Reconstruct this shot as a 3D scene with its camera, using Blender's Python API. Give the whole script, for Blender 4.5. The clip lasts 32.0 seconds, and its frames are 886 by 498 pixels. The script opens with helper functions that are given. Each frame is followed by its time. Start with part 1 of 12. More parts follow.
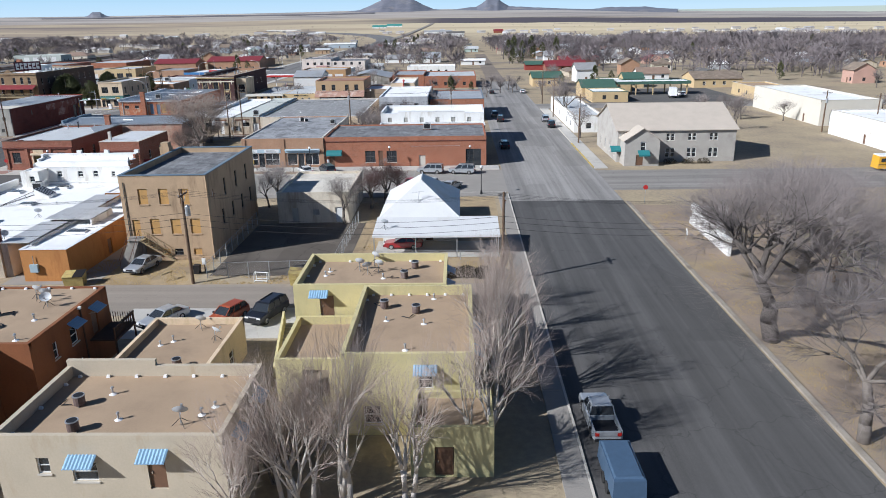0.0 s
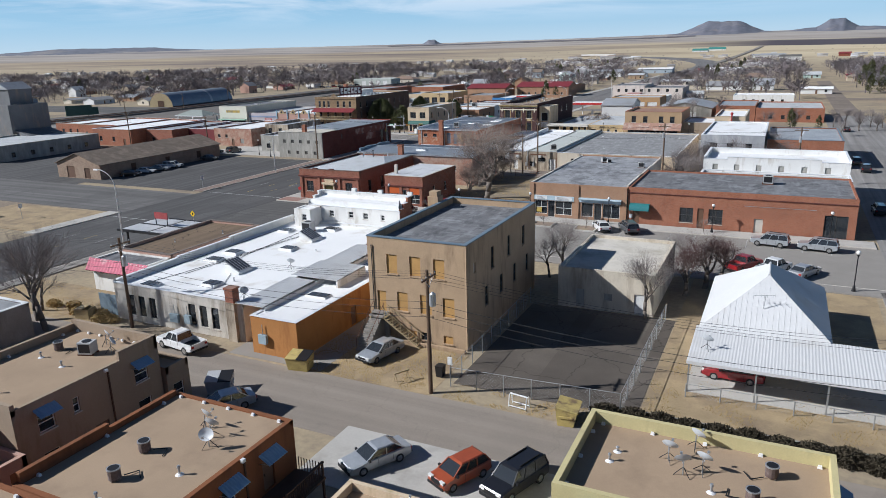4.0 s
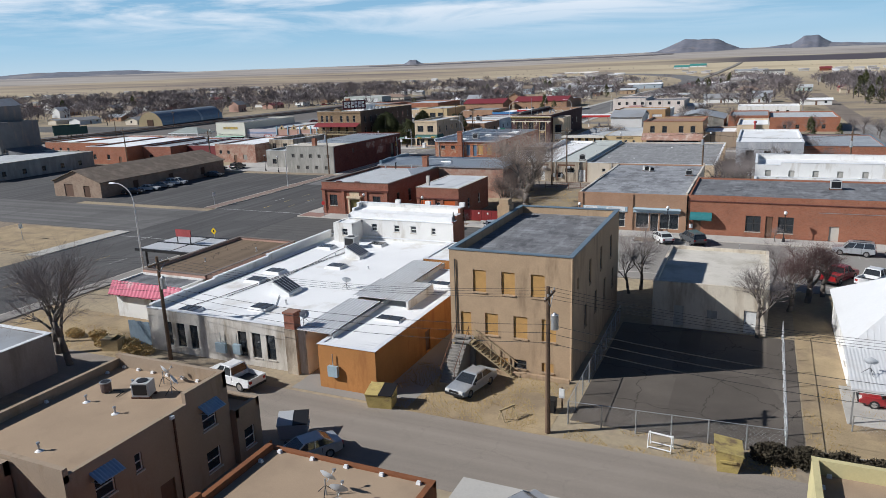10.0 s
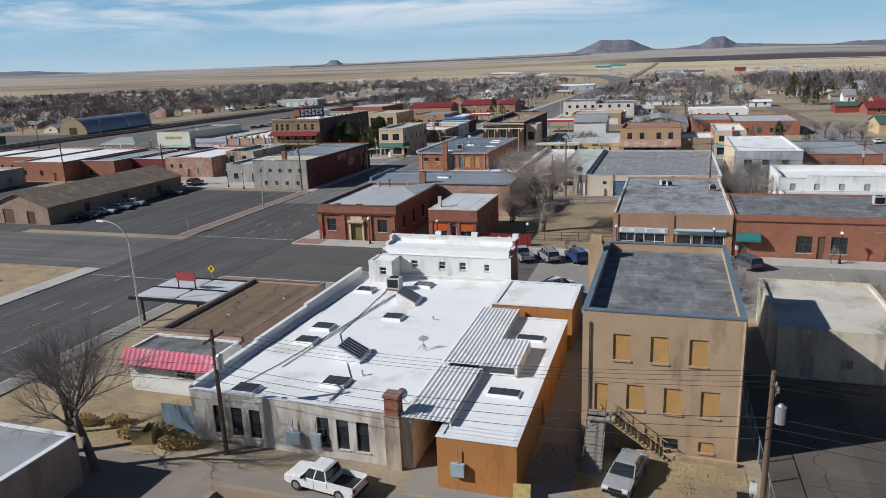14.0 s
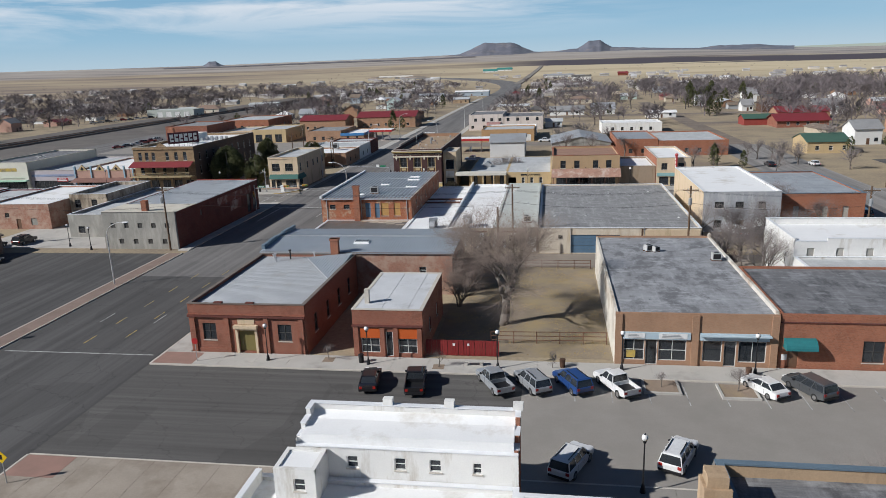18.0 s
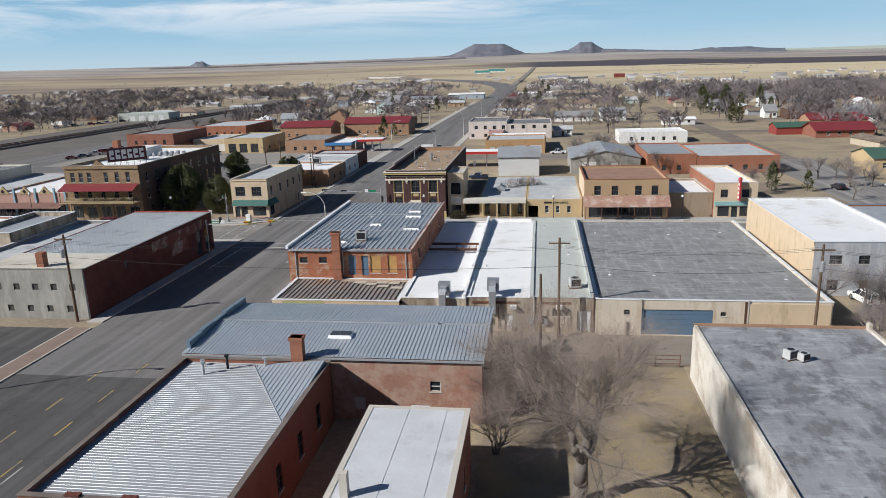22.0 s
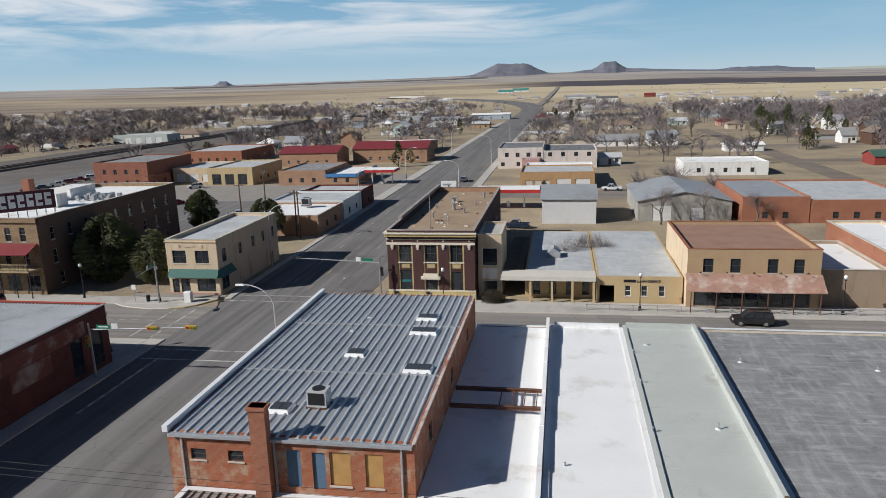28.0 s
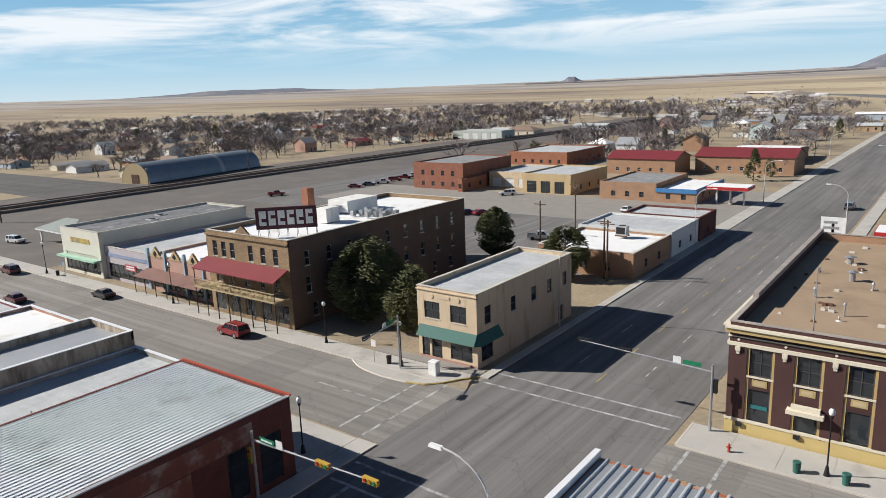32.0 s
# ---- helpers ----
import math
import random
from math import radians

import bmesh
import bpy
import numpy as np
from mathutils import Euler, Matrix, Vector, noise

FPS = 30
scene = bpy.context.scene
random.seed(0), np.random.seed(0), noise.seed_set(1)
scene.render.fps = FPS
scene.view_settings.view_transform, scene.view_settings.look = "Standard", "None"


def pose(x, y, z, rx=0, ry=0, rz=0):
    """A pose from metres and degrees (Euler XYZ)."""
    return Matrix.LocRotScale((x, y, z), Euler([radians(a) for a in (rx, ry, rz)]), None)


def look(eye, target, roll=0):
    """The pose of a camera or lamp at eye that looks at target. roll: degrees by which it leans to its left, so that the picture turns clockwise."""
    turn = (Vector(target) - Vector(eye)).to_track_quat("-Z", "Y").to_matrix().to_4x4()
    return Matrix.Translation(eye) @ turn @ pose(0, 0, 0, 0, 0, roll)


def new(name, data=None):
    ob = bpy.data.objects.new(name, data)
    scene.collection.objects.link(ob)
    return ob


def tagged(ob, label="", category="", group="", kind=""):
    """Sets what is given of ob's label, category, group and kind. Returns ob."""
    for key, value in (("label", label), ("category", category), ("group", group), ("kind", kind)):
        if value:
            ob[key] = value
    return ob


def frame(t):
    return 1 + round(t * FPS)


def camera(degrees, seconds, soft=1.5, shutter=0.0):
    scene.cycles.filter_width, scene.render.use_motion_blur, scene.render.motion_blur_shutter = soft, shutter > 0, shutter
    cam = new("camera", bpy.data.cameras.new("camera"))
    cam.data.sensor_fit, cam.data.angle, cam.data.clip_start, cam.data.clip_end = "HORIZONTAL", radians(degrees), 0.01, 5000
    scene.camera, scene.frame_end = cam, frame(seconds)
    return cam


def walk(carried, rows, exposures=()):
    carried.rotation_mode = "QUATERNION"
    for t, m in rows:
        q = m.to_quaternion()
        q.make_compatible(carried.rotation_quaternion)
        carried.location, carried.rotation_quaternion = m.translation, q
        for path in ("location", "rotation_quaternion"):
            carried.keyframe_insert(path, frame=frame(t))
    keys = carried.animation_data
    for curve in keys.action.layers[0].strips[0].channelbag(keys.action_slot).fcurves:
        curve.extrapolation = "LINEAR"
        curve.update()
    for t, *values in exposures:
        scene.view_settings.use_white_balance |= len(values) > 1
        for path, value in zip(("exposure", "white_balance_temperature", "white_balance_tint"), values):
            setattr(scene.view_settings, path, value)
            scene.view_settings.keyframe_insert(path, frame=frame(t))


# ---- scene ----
cam = camera(64.8, 32.0, 0.75)
METRES, EYE, TURN = 220.0, 27.3, 1.5
ROWS = [
    (0.0, 0.0, 0.0, 0.0, -0.29, -18.16, 0.87),
    (0.5, 0.002, 0.0106, 0.0006, 5.29, -18.06, 0.96),
    (1.0, 0.0031, 0.0236, 0.0008, 11.06, -17.94, 1.07),
    (1.5, 0.0029, 0.0392, 0.0006, 17.83, -17.77, 1.19),
    (2.0, 0.0001, 0.0548, 0.0, 22.24, -17.66, 1.33),
    (2.5, -0.0046, 0.0704, -0.0006, 24.09, -17.59, 1.41),
    (3.0, -0.0105, 0.0862, -0.0008, 24.07, -17.57, 1.41),
    (3.5, -0.0162, 0.1014, -0.0007, 24.05, -17.01, 1.47),
    (4.0, -0.0215, 0.1149, -0.0003, 24.1, -15.81, 1.51),
    (4.5, -0.0242, 0.1246, 0.0001, 24.06, -14.36, 1.42),
    (6.5, -0.0298, 0.1368, -0.0024, 24.23, -14.34, 1.6),
    (7.0, -0.0338, 0.1374, -0.004, 24.2, -14.32, 1.68),
    (7.5, -0.0384, 0.1379, -0.0056, 23.95, -14.32, 1.79),
    (8.0, -0.0436, 0.1384, -0.0078, 23.73, -14.31, 1.89),
    (8.5, -0.0499, 0.1383, -0.0098, 23.61, -14.31, 1.99),
    (9.0, -0.0574, 0.1374, -0.0109, 23.58, -14.3, 2.03),
    (9.5, -0.0663, 0.1356, -0.0116, 22.9, -14.31, 2.06),
    (10.0, -0.0763, 0.133, -0.0116, 22.51, -14.31, 2.05),
    (10.5, -0.0867, 0.1297, -0.0111, 21.68, -14.35, 2.06),
    (11.0, -0.0975, 0.1262, -0.0112, 18.51, -14.46, 2.03),
    (11.5, -0.1083, 0.1244, -0.0108, 16.79, -14.51, 2.15),
    (12.0, -0.1193, 0.125, -0.0097, 16.21, -14.54, 2.11),
    (12.5, -0.1294, 0.1292, -0.0085, 16.16, -14.53, 2.11),
    (13.0, -0.139, 0.1367, -0.0062, 16.16, -14.53, 2.14),
    (13.5, -0.148, 0.1464, -0.005, 16.15, -14.53, 2.1),
    (14.0, -0.1567, 0.1591, -0.0019, 16.14, -14.54, 2.14),
    (14.5, -0.1655, 0.1731, 0.0029, 16.07, -14.54, 2.07),
    (16.5, -0.1961, 0.2421, 0.0147, 15.08, -14.58, 1.98),
    (17.0, -0.2027, 0.262, 0.0154, 11.34, -14.68, 2.06),
    (17.5, -0.2097, 0.2821, 0.0162, 9.01, -14.75, 2.02),
    (18.0, -0.2163, 0.3032, 0.0174, 7.02, -14.76, 1.98),
    (18.5, -0.2224, 0.3245, 0.0187, 6.03, -14.74, 1.92),
    (19.0, -0.2277, 0.3456, 0.0193, 6.05, -14.7, 1.88),
    (19.5, -0.2326, 0.3662, 0.0196, 6.09, -14.67, 1.82),
    (20.0, -0.2367, 0.3865, 0.0199, 6.12, -14.67, 1.79),
    (20.5, -0.2406, 0.4067, 0.0198, 6.13, -14.67, 1.77),
    (21.0, -0.2442, 0.427, 0.0191, 6.16, -14.67, 1.76),
    (21.5, -0.2473, 0.4471, 0.0183, 6.18, -14.68, 1.77),
    (22.0, -0.2502, 0.4654, 0.0177, 6.21, -14.7, 1.76),
    (22.5, -0.2532, 0.485, 0.0173, 6.23, -14.74, 1.74),
    (23.0, -0.256, 0.504, 0.0166, 6.27, -14.76, 1.74),
    (23.5, -0.2584, 0.523, 0.0159, 6.32, -14.62, 1.73),
    (24.0, -0.2609, 0.5417, 0.0151, 6.39, -14.18, 1.74),
    (24.5, -0.2634, 0.56, 0.0146, 6.44, -13.76, 1.76),
    (25.0, -0.2658, 0.5785, 0.014, 6.5, -13.36, 1.71),
    (25.5, -0.268, 0.5966, 0.0136, 6.54, -13.06, 1.74),
    (27.5, -0.2769, 0.6678, 0.0126, 6.94, -13.13, 1.73),
    (28.0, -0.2792, 0.6861, 0.0122, 7.97, -13.11, 1.77),
    (28.5, -0.2814, 0.7043, 0.0111, 11.91, -13.0, 1.89),
    (29.0, -0.2842, 0.7231, 0.0101, 14.88, -12.91, 1.89),
    (29.5, -0.288, 0.7429, 0.0101, 18.53, -12.84, 1.95),
    (30.0, -0.2925, 0.7633, 0.0104, 22.82, -12.74, 2.0),
    (30.5, -0.2977, 0.784, 0.0112, 26.24, -12.71, 1.99),
    (31.0, -0.3043, 0.8048, 0.0125, 27.9, -12.73, 2.0),
    (31.5, -0.3115, 0.8255, 0.0133, 31.81, -12.66, 2.04),
    (32.0, -0.3189, 0.8457, 0.0131, 35.27, -12.57, 2.12),
]
walk(cam, [(t, pose(0, 0, EYE, 0, 0, TURN) @ pose(METRES * x, METRES * y, METRES * z, 90 + pitch, roll, yaw)) for t, x, y, z, yaw, pitch, roll in ROWS],
     [(0.0, 0.45, 5900, 10), (3.0, 0.24, 5980, 10), (9.0, 0.2, 6150, 10), (13.0, 0.07, 6180, 10), (17.0, -0.1, 6230, 10), (19.0, 0.12, 6320, 10), (25.0, 0.17, 6370, 10), (28.0, 0.01, 6430, 10), (30.0, 0.26, 6530, 10), (32.0, 0.38, 6680, 10)])

# world and sun: the shadows run 28 degrees north of the x axis, the sun stands 33 degrees high
SUN_EL, SUN_AZ = 33.0, 28.0
world = bpy.data.worlds.new("sky_world")
scene.world = world
world.use_nodes = True
wn = world.node_tree.nodes
sky = wn.new("ShaderNodeTexSky")
sky.sky_type, sky.sun_disc = "NISHITA", False
sky.sun_elevation, sky.sun_rotation = radians(SUN_EL), radians(270 - SUN_AZ)
sky.altitude, sky.air_density, sky.dust_density, sky.ozone_density = 1500, 0.9, 0.0, 4.0
wn["Background"].inputs["Strength"].default_value = 0.05
world.node_tree.links.new(sky.outputs[0], wn["Background"].inputs["Color"])
sun = new("sun", bpy.data.lights.new("sun", "SUN"))
sun.data.energy, sun.data.angle, sun.data.color = 5.0, radians(0.53), (1.0, 0.972, 0.93)
sun.matrix_world = look((-math.cos(radians(SUN_AZ)) * math.cos(radians(SUN_EL)) * 100, -math.sin(radians(SUN_AZ)) * math.cos(radians(SUN_EL)) * 100, math.sin(radians(SUN_EL)) * 100), (0, 0, 0))

# ---- materials ----
MATS = {}


def nodes_of(name):
    m = bpy.data.materials.new(name)
    m.use_nodes = True
    t = m.node_tree
    b = t.nodes["Principled BSDF"]
    return m, t.nodes, t.links, b


def noise_node(N, L, vec, scale, detail=4.0, rough=0.6):
    n = N.new("ShaderNodeTexNoise")
    n.inputs["Scale"].default_value, n.inputs["Detail"].default_value, n.inputs["Roughness"].default_value = scale, detail, rough
    L.new(vec, n.inputs["Vector"])
    return n.outputs["Fac"]


def ramp(N, L, fac, stops):
    r = N.new("ShaderNodeValToRGB")
    e = r.color_ramp.elements
    while len(e) < len(stops):
        e.new(0.5)
    for k, (p, c) in enumerate(stops):
        e[k].position, e[k].color = p, (*c, 1)
    L.new(fac, r.inputs["Fac"])
    return r.outputs["Color"]


def mix(N, L, fac, a, b, kind="MIX"):
    m = N.new("ShaderNodeMix")
    m.data_type, m.blend_type = "RGBA", kind
    for key, v in ((0, fac), (6, a), (7, b)):
        if isinstance(v, (int, float)):
            m.inputs[key].default_value = v
        elif isinstance(v, tuple):
            m.inputs[key].default_value = (*v, 1)
        else:
            L.new(v, m.inputs[key])
    return m.outputs[2]


def bumped(N, L, bsdf, height, strength, dist=0.02):
    b = N.new("ShaderNodeBump")
    b.inputs["Strength"].default_value, b.inputs["Distance"].default_value = strength, dist
    L.new(height, b.inputs["Height"])
    L.new(b.outputs["Normal"], bsdf.inputs["Normal"])


def shade(c, k):
    return tuple(min(1.0, v * k) for v in c)


def M(name, col, rough=0.85, var=0.16, scale=0.5, fine=9.0, bump=0.25, metal=0.0, stain=None, amount=0.0, streak=False, spec=0.35):
    """A worn surface: large and fine mottling of one colour, with optional stains of a second one (streak: they run downwards)."""
    if name in MATS:
        return MATS[name]
    m, N, L, b = nodes_of(name)
    pos = N.new("ShaderNodeNewGeometry").outputs["Position"]
    big, small = noise_node(N, L, pos, scale), noise_node(N, L, pos, fine, 3)
    c = ramp(N, L, big, [(0.3, shade(col, 1 - var)), (0.7, shade(col, 1 + var))])
    c = mix(N, L, 0.35, c, ramp(N, L, small, [(0.3, shade(col, 1 - 1.3 * var)), (0.7, shade(col, 1 + 1.3 * var))]))
    if stain:
        vec = pos
        if streak:
            mp = N.new("ShaderNodeMapping")
            mp.inputs["Scale"].default_value = (0.75, 0.75, 0.17)
            L.new(pos, mp.inputs["Vector"])
            vec = mp.outputs["Vector"]
        f = noise_node(N, L, vec, 0.9 if streak else scale * 0.7, 6, 0.65)
        mask = ramp(N, L, f, [(0.62 - amount * 0.35, (0, 0, 0)), (0.74 - amount * 0.2, (1, 1, 1))])
        c = mix(N, L, mask, c, stain)
    L.new(c, b.inputs["Base Color"])
    b.inputs["Roughness"].default_value, b.inputs["Metallic"].default_value = rough, metal
    b.inputs["Specular IOR Level"].default_value = spec
    if bump:
        bumped(N, L, b, small, bump)
    MATS[name] = m
    return m


def brick(name, col, mortar, wear=None, amount=0.0, var=0.3, size=0.24):
    """Running brick courses on upright walls, with soot and pale wear."""
    if name in MATS:
        return MATS[name]
    m, N, L, b = nodes_of(name)
    pos = N.new("ShaderNodeNewGeometry").outputs["Position"]
    sep, com, add = N.new("ShaderNodeSeparateXYZ"), N.new("ShaderNodeCombineXYZ"), N.new("ShaderNodeMath")
    L.new(pos, sep.inputs[0])
    L.new(sep.outputs[0], add.inputs[0]), L.new(sep.outputs[1], add.inputs[1])
    L.new(add.outputs[0], com.inputs[0]), L.new(sep.outputs[2], com.inputs[1])
    t = N.new("ShaderNodeTexBrick")
    t.inputs["Scale"].default_value, t.inputs["Brick Width"].default_value, t.inputs["Row Height"].default_value = 1.0, size, size / 3
    t.inputs["Mortar Size"].default_value, t.inputs["Mortar Smooth"].default_value = size * 0.045, 0.3
    t.inputs["Color1"].default_value, t.inputs["Color2"].default_value = (*shade(col, 1 - var), 1), (*shade(col, 1 + var), 1)
    t.inputs["Mortar"].default_value = (*mortar, 1)
    L.new(com.outputs[0], t.inputs["Vector"])
    c = mix(N, L, 0.5, t.outputs["Color"], ramp(N, L, noise_node(N, L, pos, 0.45, 5), [(0.3, shade(col, 0.75)), (0.7, shade(col, 1.2))]))
    if wear:
        f = noise_node(N, L, pos, 0.55, 7, 0.7)
        c = mix(N, L, ramp(N, L, f, [(0.62 - amount * 0.35, (0, 0, 0)), (0.72 - amount * 0.25, (0.8, 0.8, 0.8))]), c, wear)
    L.new(c, b.inputs["Base Color"])
    b.inputs["Roughness"].default_value, b.inputs["Specular IOR Level"].default_value = 0.9, 0.25
    bumped(N, L, b, t.outputs["Fac"], -0.5, 0.01)
    MATS[name] = m
    return m


def plain(name, col, rough=0.5, metal=0.0, coat=0.0, emit=0.0, trans=0.0, spec=0.5):
    if name in MATS:
        return MATS[name]
    m, N, L, b = nodes_of(name)
    pos = N.new("ShaderNodeNewGeometry").outputs["Position"]
    L.new(ramp(N, L, noise_node(N, L, pos, 3.0, 5), [(0.3, shade(col, 0.9)), (0.7, shade(col, 1.08))]), b.inputs["Base Color"])
    b.inputs["Roughness"].default_value, b.inputs["Metallic"].default_value, b.inputs["Coat Weight"].default_value = rough, metal, coat
    b.inputs["Transmission Weight"].default_value, b.inputs["Specular IOR Level"].default_value = trans, spec
    if emit:
        b.inputs["Emission Color"].default_value, b.inputs["Emission Strength"].default_value = (*col, 1), emit
    MATS[name] = m
    return m


def scaled(N, L, pos, s):
    mp = N.new("ShaderNodeMapping")
    mp.inputs["Scale"].default_value = s
    L.new(pos, mp.inputs["Vector"])
    return mp.outputs["Vector"]


def paved(name, col, along="y", crack=0.5, patch=0.35, rough=0.9, track=1.0):
    """Old road surface: wheel tracks along its run, patches of other age, cracks, oil spots and grit."""
    if name in MATS:
        return MATS[name]
    m, N, L, b = nodes_of(name)
    pos = N.new("ShaderNodeNewGeometry").outputs["Position"]
    run = scaled(N, L, pos, (0.7, 0.012, 1) if along == "y" else (0.012, 0.7, 1) if along == "x" else (0.12, 0.12, 1))
    c = ramp(N, L, noise_node(N, L, run, 1.0, 5, 0.6), [(0.32, shade(col, 1 - 0.46 * track)), (0.5, col), (0.68, shade(col, 1 + 0.55 * track))])
    c = mix(N, L, 0.3, c, ramp(N, L, noise_node(N, L, pos, 0.09, 6, 0.65), [(0.33, shade(col, 0.72)), (0.67, shade(col, 1.3))]))
    c = mix(N, L, 0.22, c, ramp(N, L, noise_node(N, L, pos, 16, 2), [(0.3, shade(col, 0.6)), (0.7, shade(col, 1.45))]))
    cell = N.new("ShaderNodeTexVoronoi")
    cell.distance = "CHEBYCHEV"
    L.new(scaled(N, L, pos, (0.16, 0.07, 1)), cell.inputs["Vector"])
    cell.inputs["Scale"].default_value = 1.0
    sep = N.new("ShaderNodeSeparateColor")
    L.new(cell.outputs["Color"], sep.inputs[0])
    pm = ramp(N, L, sep.outputs[0], [(0.8, (0, 0, 0)), (0.82, (patch, patch, patch))])
    c = mix(N, L, pm, c, shade(col, 0.6))
    oil = ramp(N, L, noise_node(N, L, pos, 0.7, 4, 0.7), [(0.66, (0, 0, 0)), (0.74, (0.5, 0.5, 0.5))])
    c = mix(N, L, oil, c, shade(col, 0.5))
    warp = N.new("ShaderNodeVectorMath")
    warp.operation = "MULTIPLY_ADD"
    n3 = N.new("ShaderNodeTexNoise")
    n3.inputs["Scale"].default_value, n3.inputs["Detail"].default_value = 0.8, 5
    L.new(pos, n3.inputs["Vector"])
    L.new(n3.outputs["Color"], warp.inputs[0])
    warp.inputs[1].default_value = (2.2, 2.2, 0)
    L.new(pos, warp.inputs[2])
    v = N.new("ShaderNodeTexVoronoi")
    v.feature, v.voronoi_dimensions = "DISTANCE_TO_EDGE", "2D"
    v.inputs["Scale"].default_value = 0.16
    L.new(warp.outputs[0], v.inputs["Vector"])
    cm = ramp(N, L, v.outputs["Distance"], [(0.004, (crack, crack, crack)), (0.011, (0, 0, 0))])
    c = mix(N, L, cm, c, shade(col, 0.35))
    L.new(c, b.inputs["Base Color"])
    b.inputs["Roughness"].default_value, b.inputs["Specular IOR Level"].default_value = rough, 0.3
    bumped(N, L, b, noise_node(N, L, pos, 22, 3), 0.3, 0.01)
    MATS[name] = m
    return m


def roofing(name, col, pale, dark, amount=0.5, gloom=0.2):
    """Rolled roofing: laps across the fall, pale dried runs both ways, dark patches."""
    m, N, L, b = nodes_of(name)
    pos = N.new("ShaderNodeNewGeometry").outputs["Position"]
    c = ramp(N, L, noise_node(N, L, pos, 0.25, 6, 0.65), [(0.32, shade(col, 0.78)), (0.68, shade(col, 1.2))])
    for s in ((1.1, 0.22, 1), (0.26, 1.3, 1)):
        f = noise_node(N, L, scaled(N, L, pos, s), 1.0, 6, 0.68)
        c = mix(N, L, ramp(N, L, f, [(0.6 - amount * 0.2, (0, 0, 0)), (0.78 - amount * 0.12, (0.62, 0.62, 0.62))]), c, pale)
    f = noise_node(N, L, scaled(N, L, pos, (0.55, 0.3, 1)), 1.0, 6, 0.68)
    c = mix(N, L, ramp(N, L, f, [(0.66 - gloom * 0.5, (0, 0, 0)), (0.76 - gloom * 0.4, (0.85, 0.85, 0.85))]), c, dark)
    f = noise_node(N, L, scaled(N, L, pos, (0.22, 0.4, 1)), 1.7, 5, 0.7)
    c = mix(N, L, ramp(N, L, f, [(0.62 - gloom * 0.2, (0, 0, 0)), (0.72 - gloom * 0.2, (0.6, 0.6, 0.6))]), c, pale)
    w = N.new("ShaderNodeTexWave")
    w.bands_direction = "Y"
    w.inputs["Scale"].default_value, w.inputs["Distortion"].default_value = 0.32, 1.2
    L.new(pos, w.inputs["Vector"])
    c = mix(N, L, ramp(N, L, w.outputs["Fac"], [(0.0, (0.25, 0.25, 0.25)), (0.02, (0, 0, 0))]), c, shade(dark, 0.8))
    c = mix(N, L, 0.22, c, ramp(N, L, noise_node(N, L, pos, 12, 3), [(0.3, shade(col, 0.55)), (0.7, shade(col, 1.5))]))
    L.new(c, b.inputs["Base Color"])
    b.inputs["Roughness"].default_value, b.inputs["Specular IOR Level"].default_value = 0.8, 0.35
    bumped(N, L, b, noise_node(N, L, pos, 8, 3), 0.2)
    MATS[name] = m
    return m


STUCCO_TAN = M("tan_stucco", (0.42, 0.30, 0.19), 0.9, 0.14, 0.35, stain=(0.27, 0.19, 0.12), amount=0.25, streak=True)
STUCCO_YEL = M("yellow_stucco", (0.52, 0.455, 0.24), 0.9, 0.1, 0.4, stain=(0.42, 0.365, 0.2), amount=0.2, streak=True)
STUCCO_BEI = M("beige_stucco", (0.46, 0.395, 0.30), 0.9, 0.08, 0.4, stain=(0.40, 0.32, 0.22), amount=0.2, streak=True)
STUCCO_ORG = M("orange_stucco", (0.42, 0.19, 0.06), 0.9, 0.12, 0.4, stain=(0.30, 0.12, 0.04), amount=0.3, streak=True)
STUCCO_RUST = M("rust_orange_stucco", (0.215, 0.08, 0.032), 0.9, 0.12, 0.4, stain=(0.16, 0.06, 0.026), amount=0.35, streak=True)
STUCCO_BRN = M("brown_stucco", (0.32, 0.245, 0.175), 0.9, 0.1, 0.4, stain=(0.25, 0.18, 0.11), amount=0.25, streak=True)
STUCCO_PINK = M("pink_stucco", (0.46, 0.29, 0.23), 0.9, 0.1, 0.4)
STUCCO_CRM = M("cream_stucco", (0.60, 0.475, 0.33), 0.9, 0.1, 0.4, stain=(0.42, 0.33, 0.2), amount=0.25, streak=True)
STUCCO_LAW = M("golden_stucco", (0.50, 0.375, 0.21), 0.9, 0.08, 0.4, stain=(0.42, 0.31, 0.18), amount=0.2, streak=True)
PLASTER_OLD = M("old_plaster", (0.47, 0.40, 0.31), 0.92, 0.22, 0.6, stain=(0.19, 0.145, 0.105), amount=0.58, streak=True)
WHITE_WALL = M("white_painted_wall", (0.72, 0.71, 0.68), 0.85, 0.06, 0.4, stain=(0.5, 0.46, 0.4), amount=0.2, streak=True)
ROOF_TAN = M("tan_gravel_roof", (0.345, 0.252, 0.168), 0.95, 0.12, 0.25, 14, stain=(0.275, 0.20, 0.135), amount=0.3)
ROOF_WHITE = M("white_coated_roof", (0.80, 0.80, 0.79), 0.7, 0.04, 0.3, 6, 0.12, stain=(0.60, 0.57, 0.52), amount=0.2)
ROOF_GREY = roofing("grey_membrane_roof", (0.225, 0.225, 0.225), (0.50, 0.50, 0.495), (0.105, 0.103, 0.10), 0.55, 0.15)
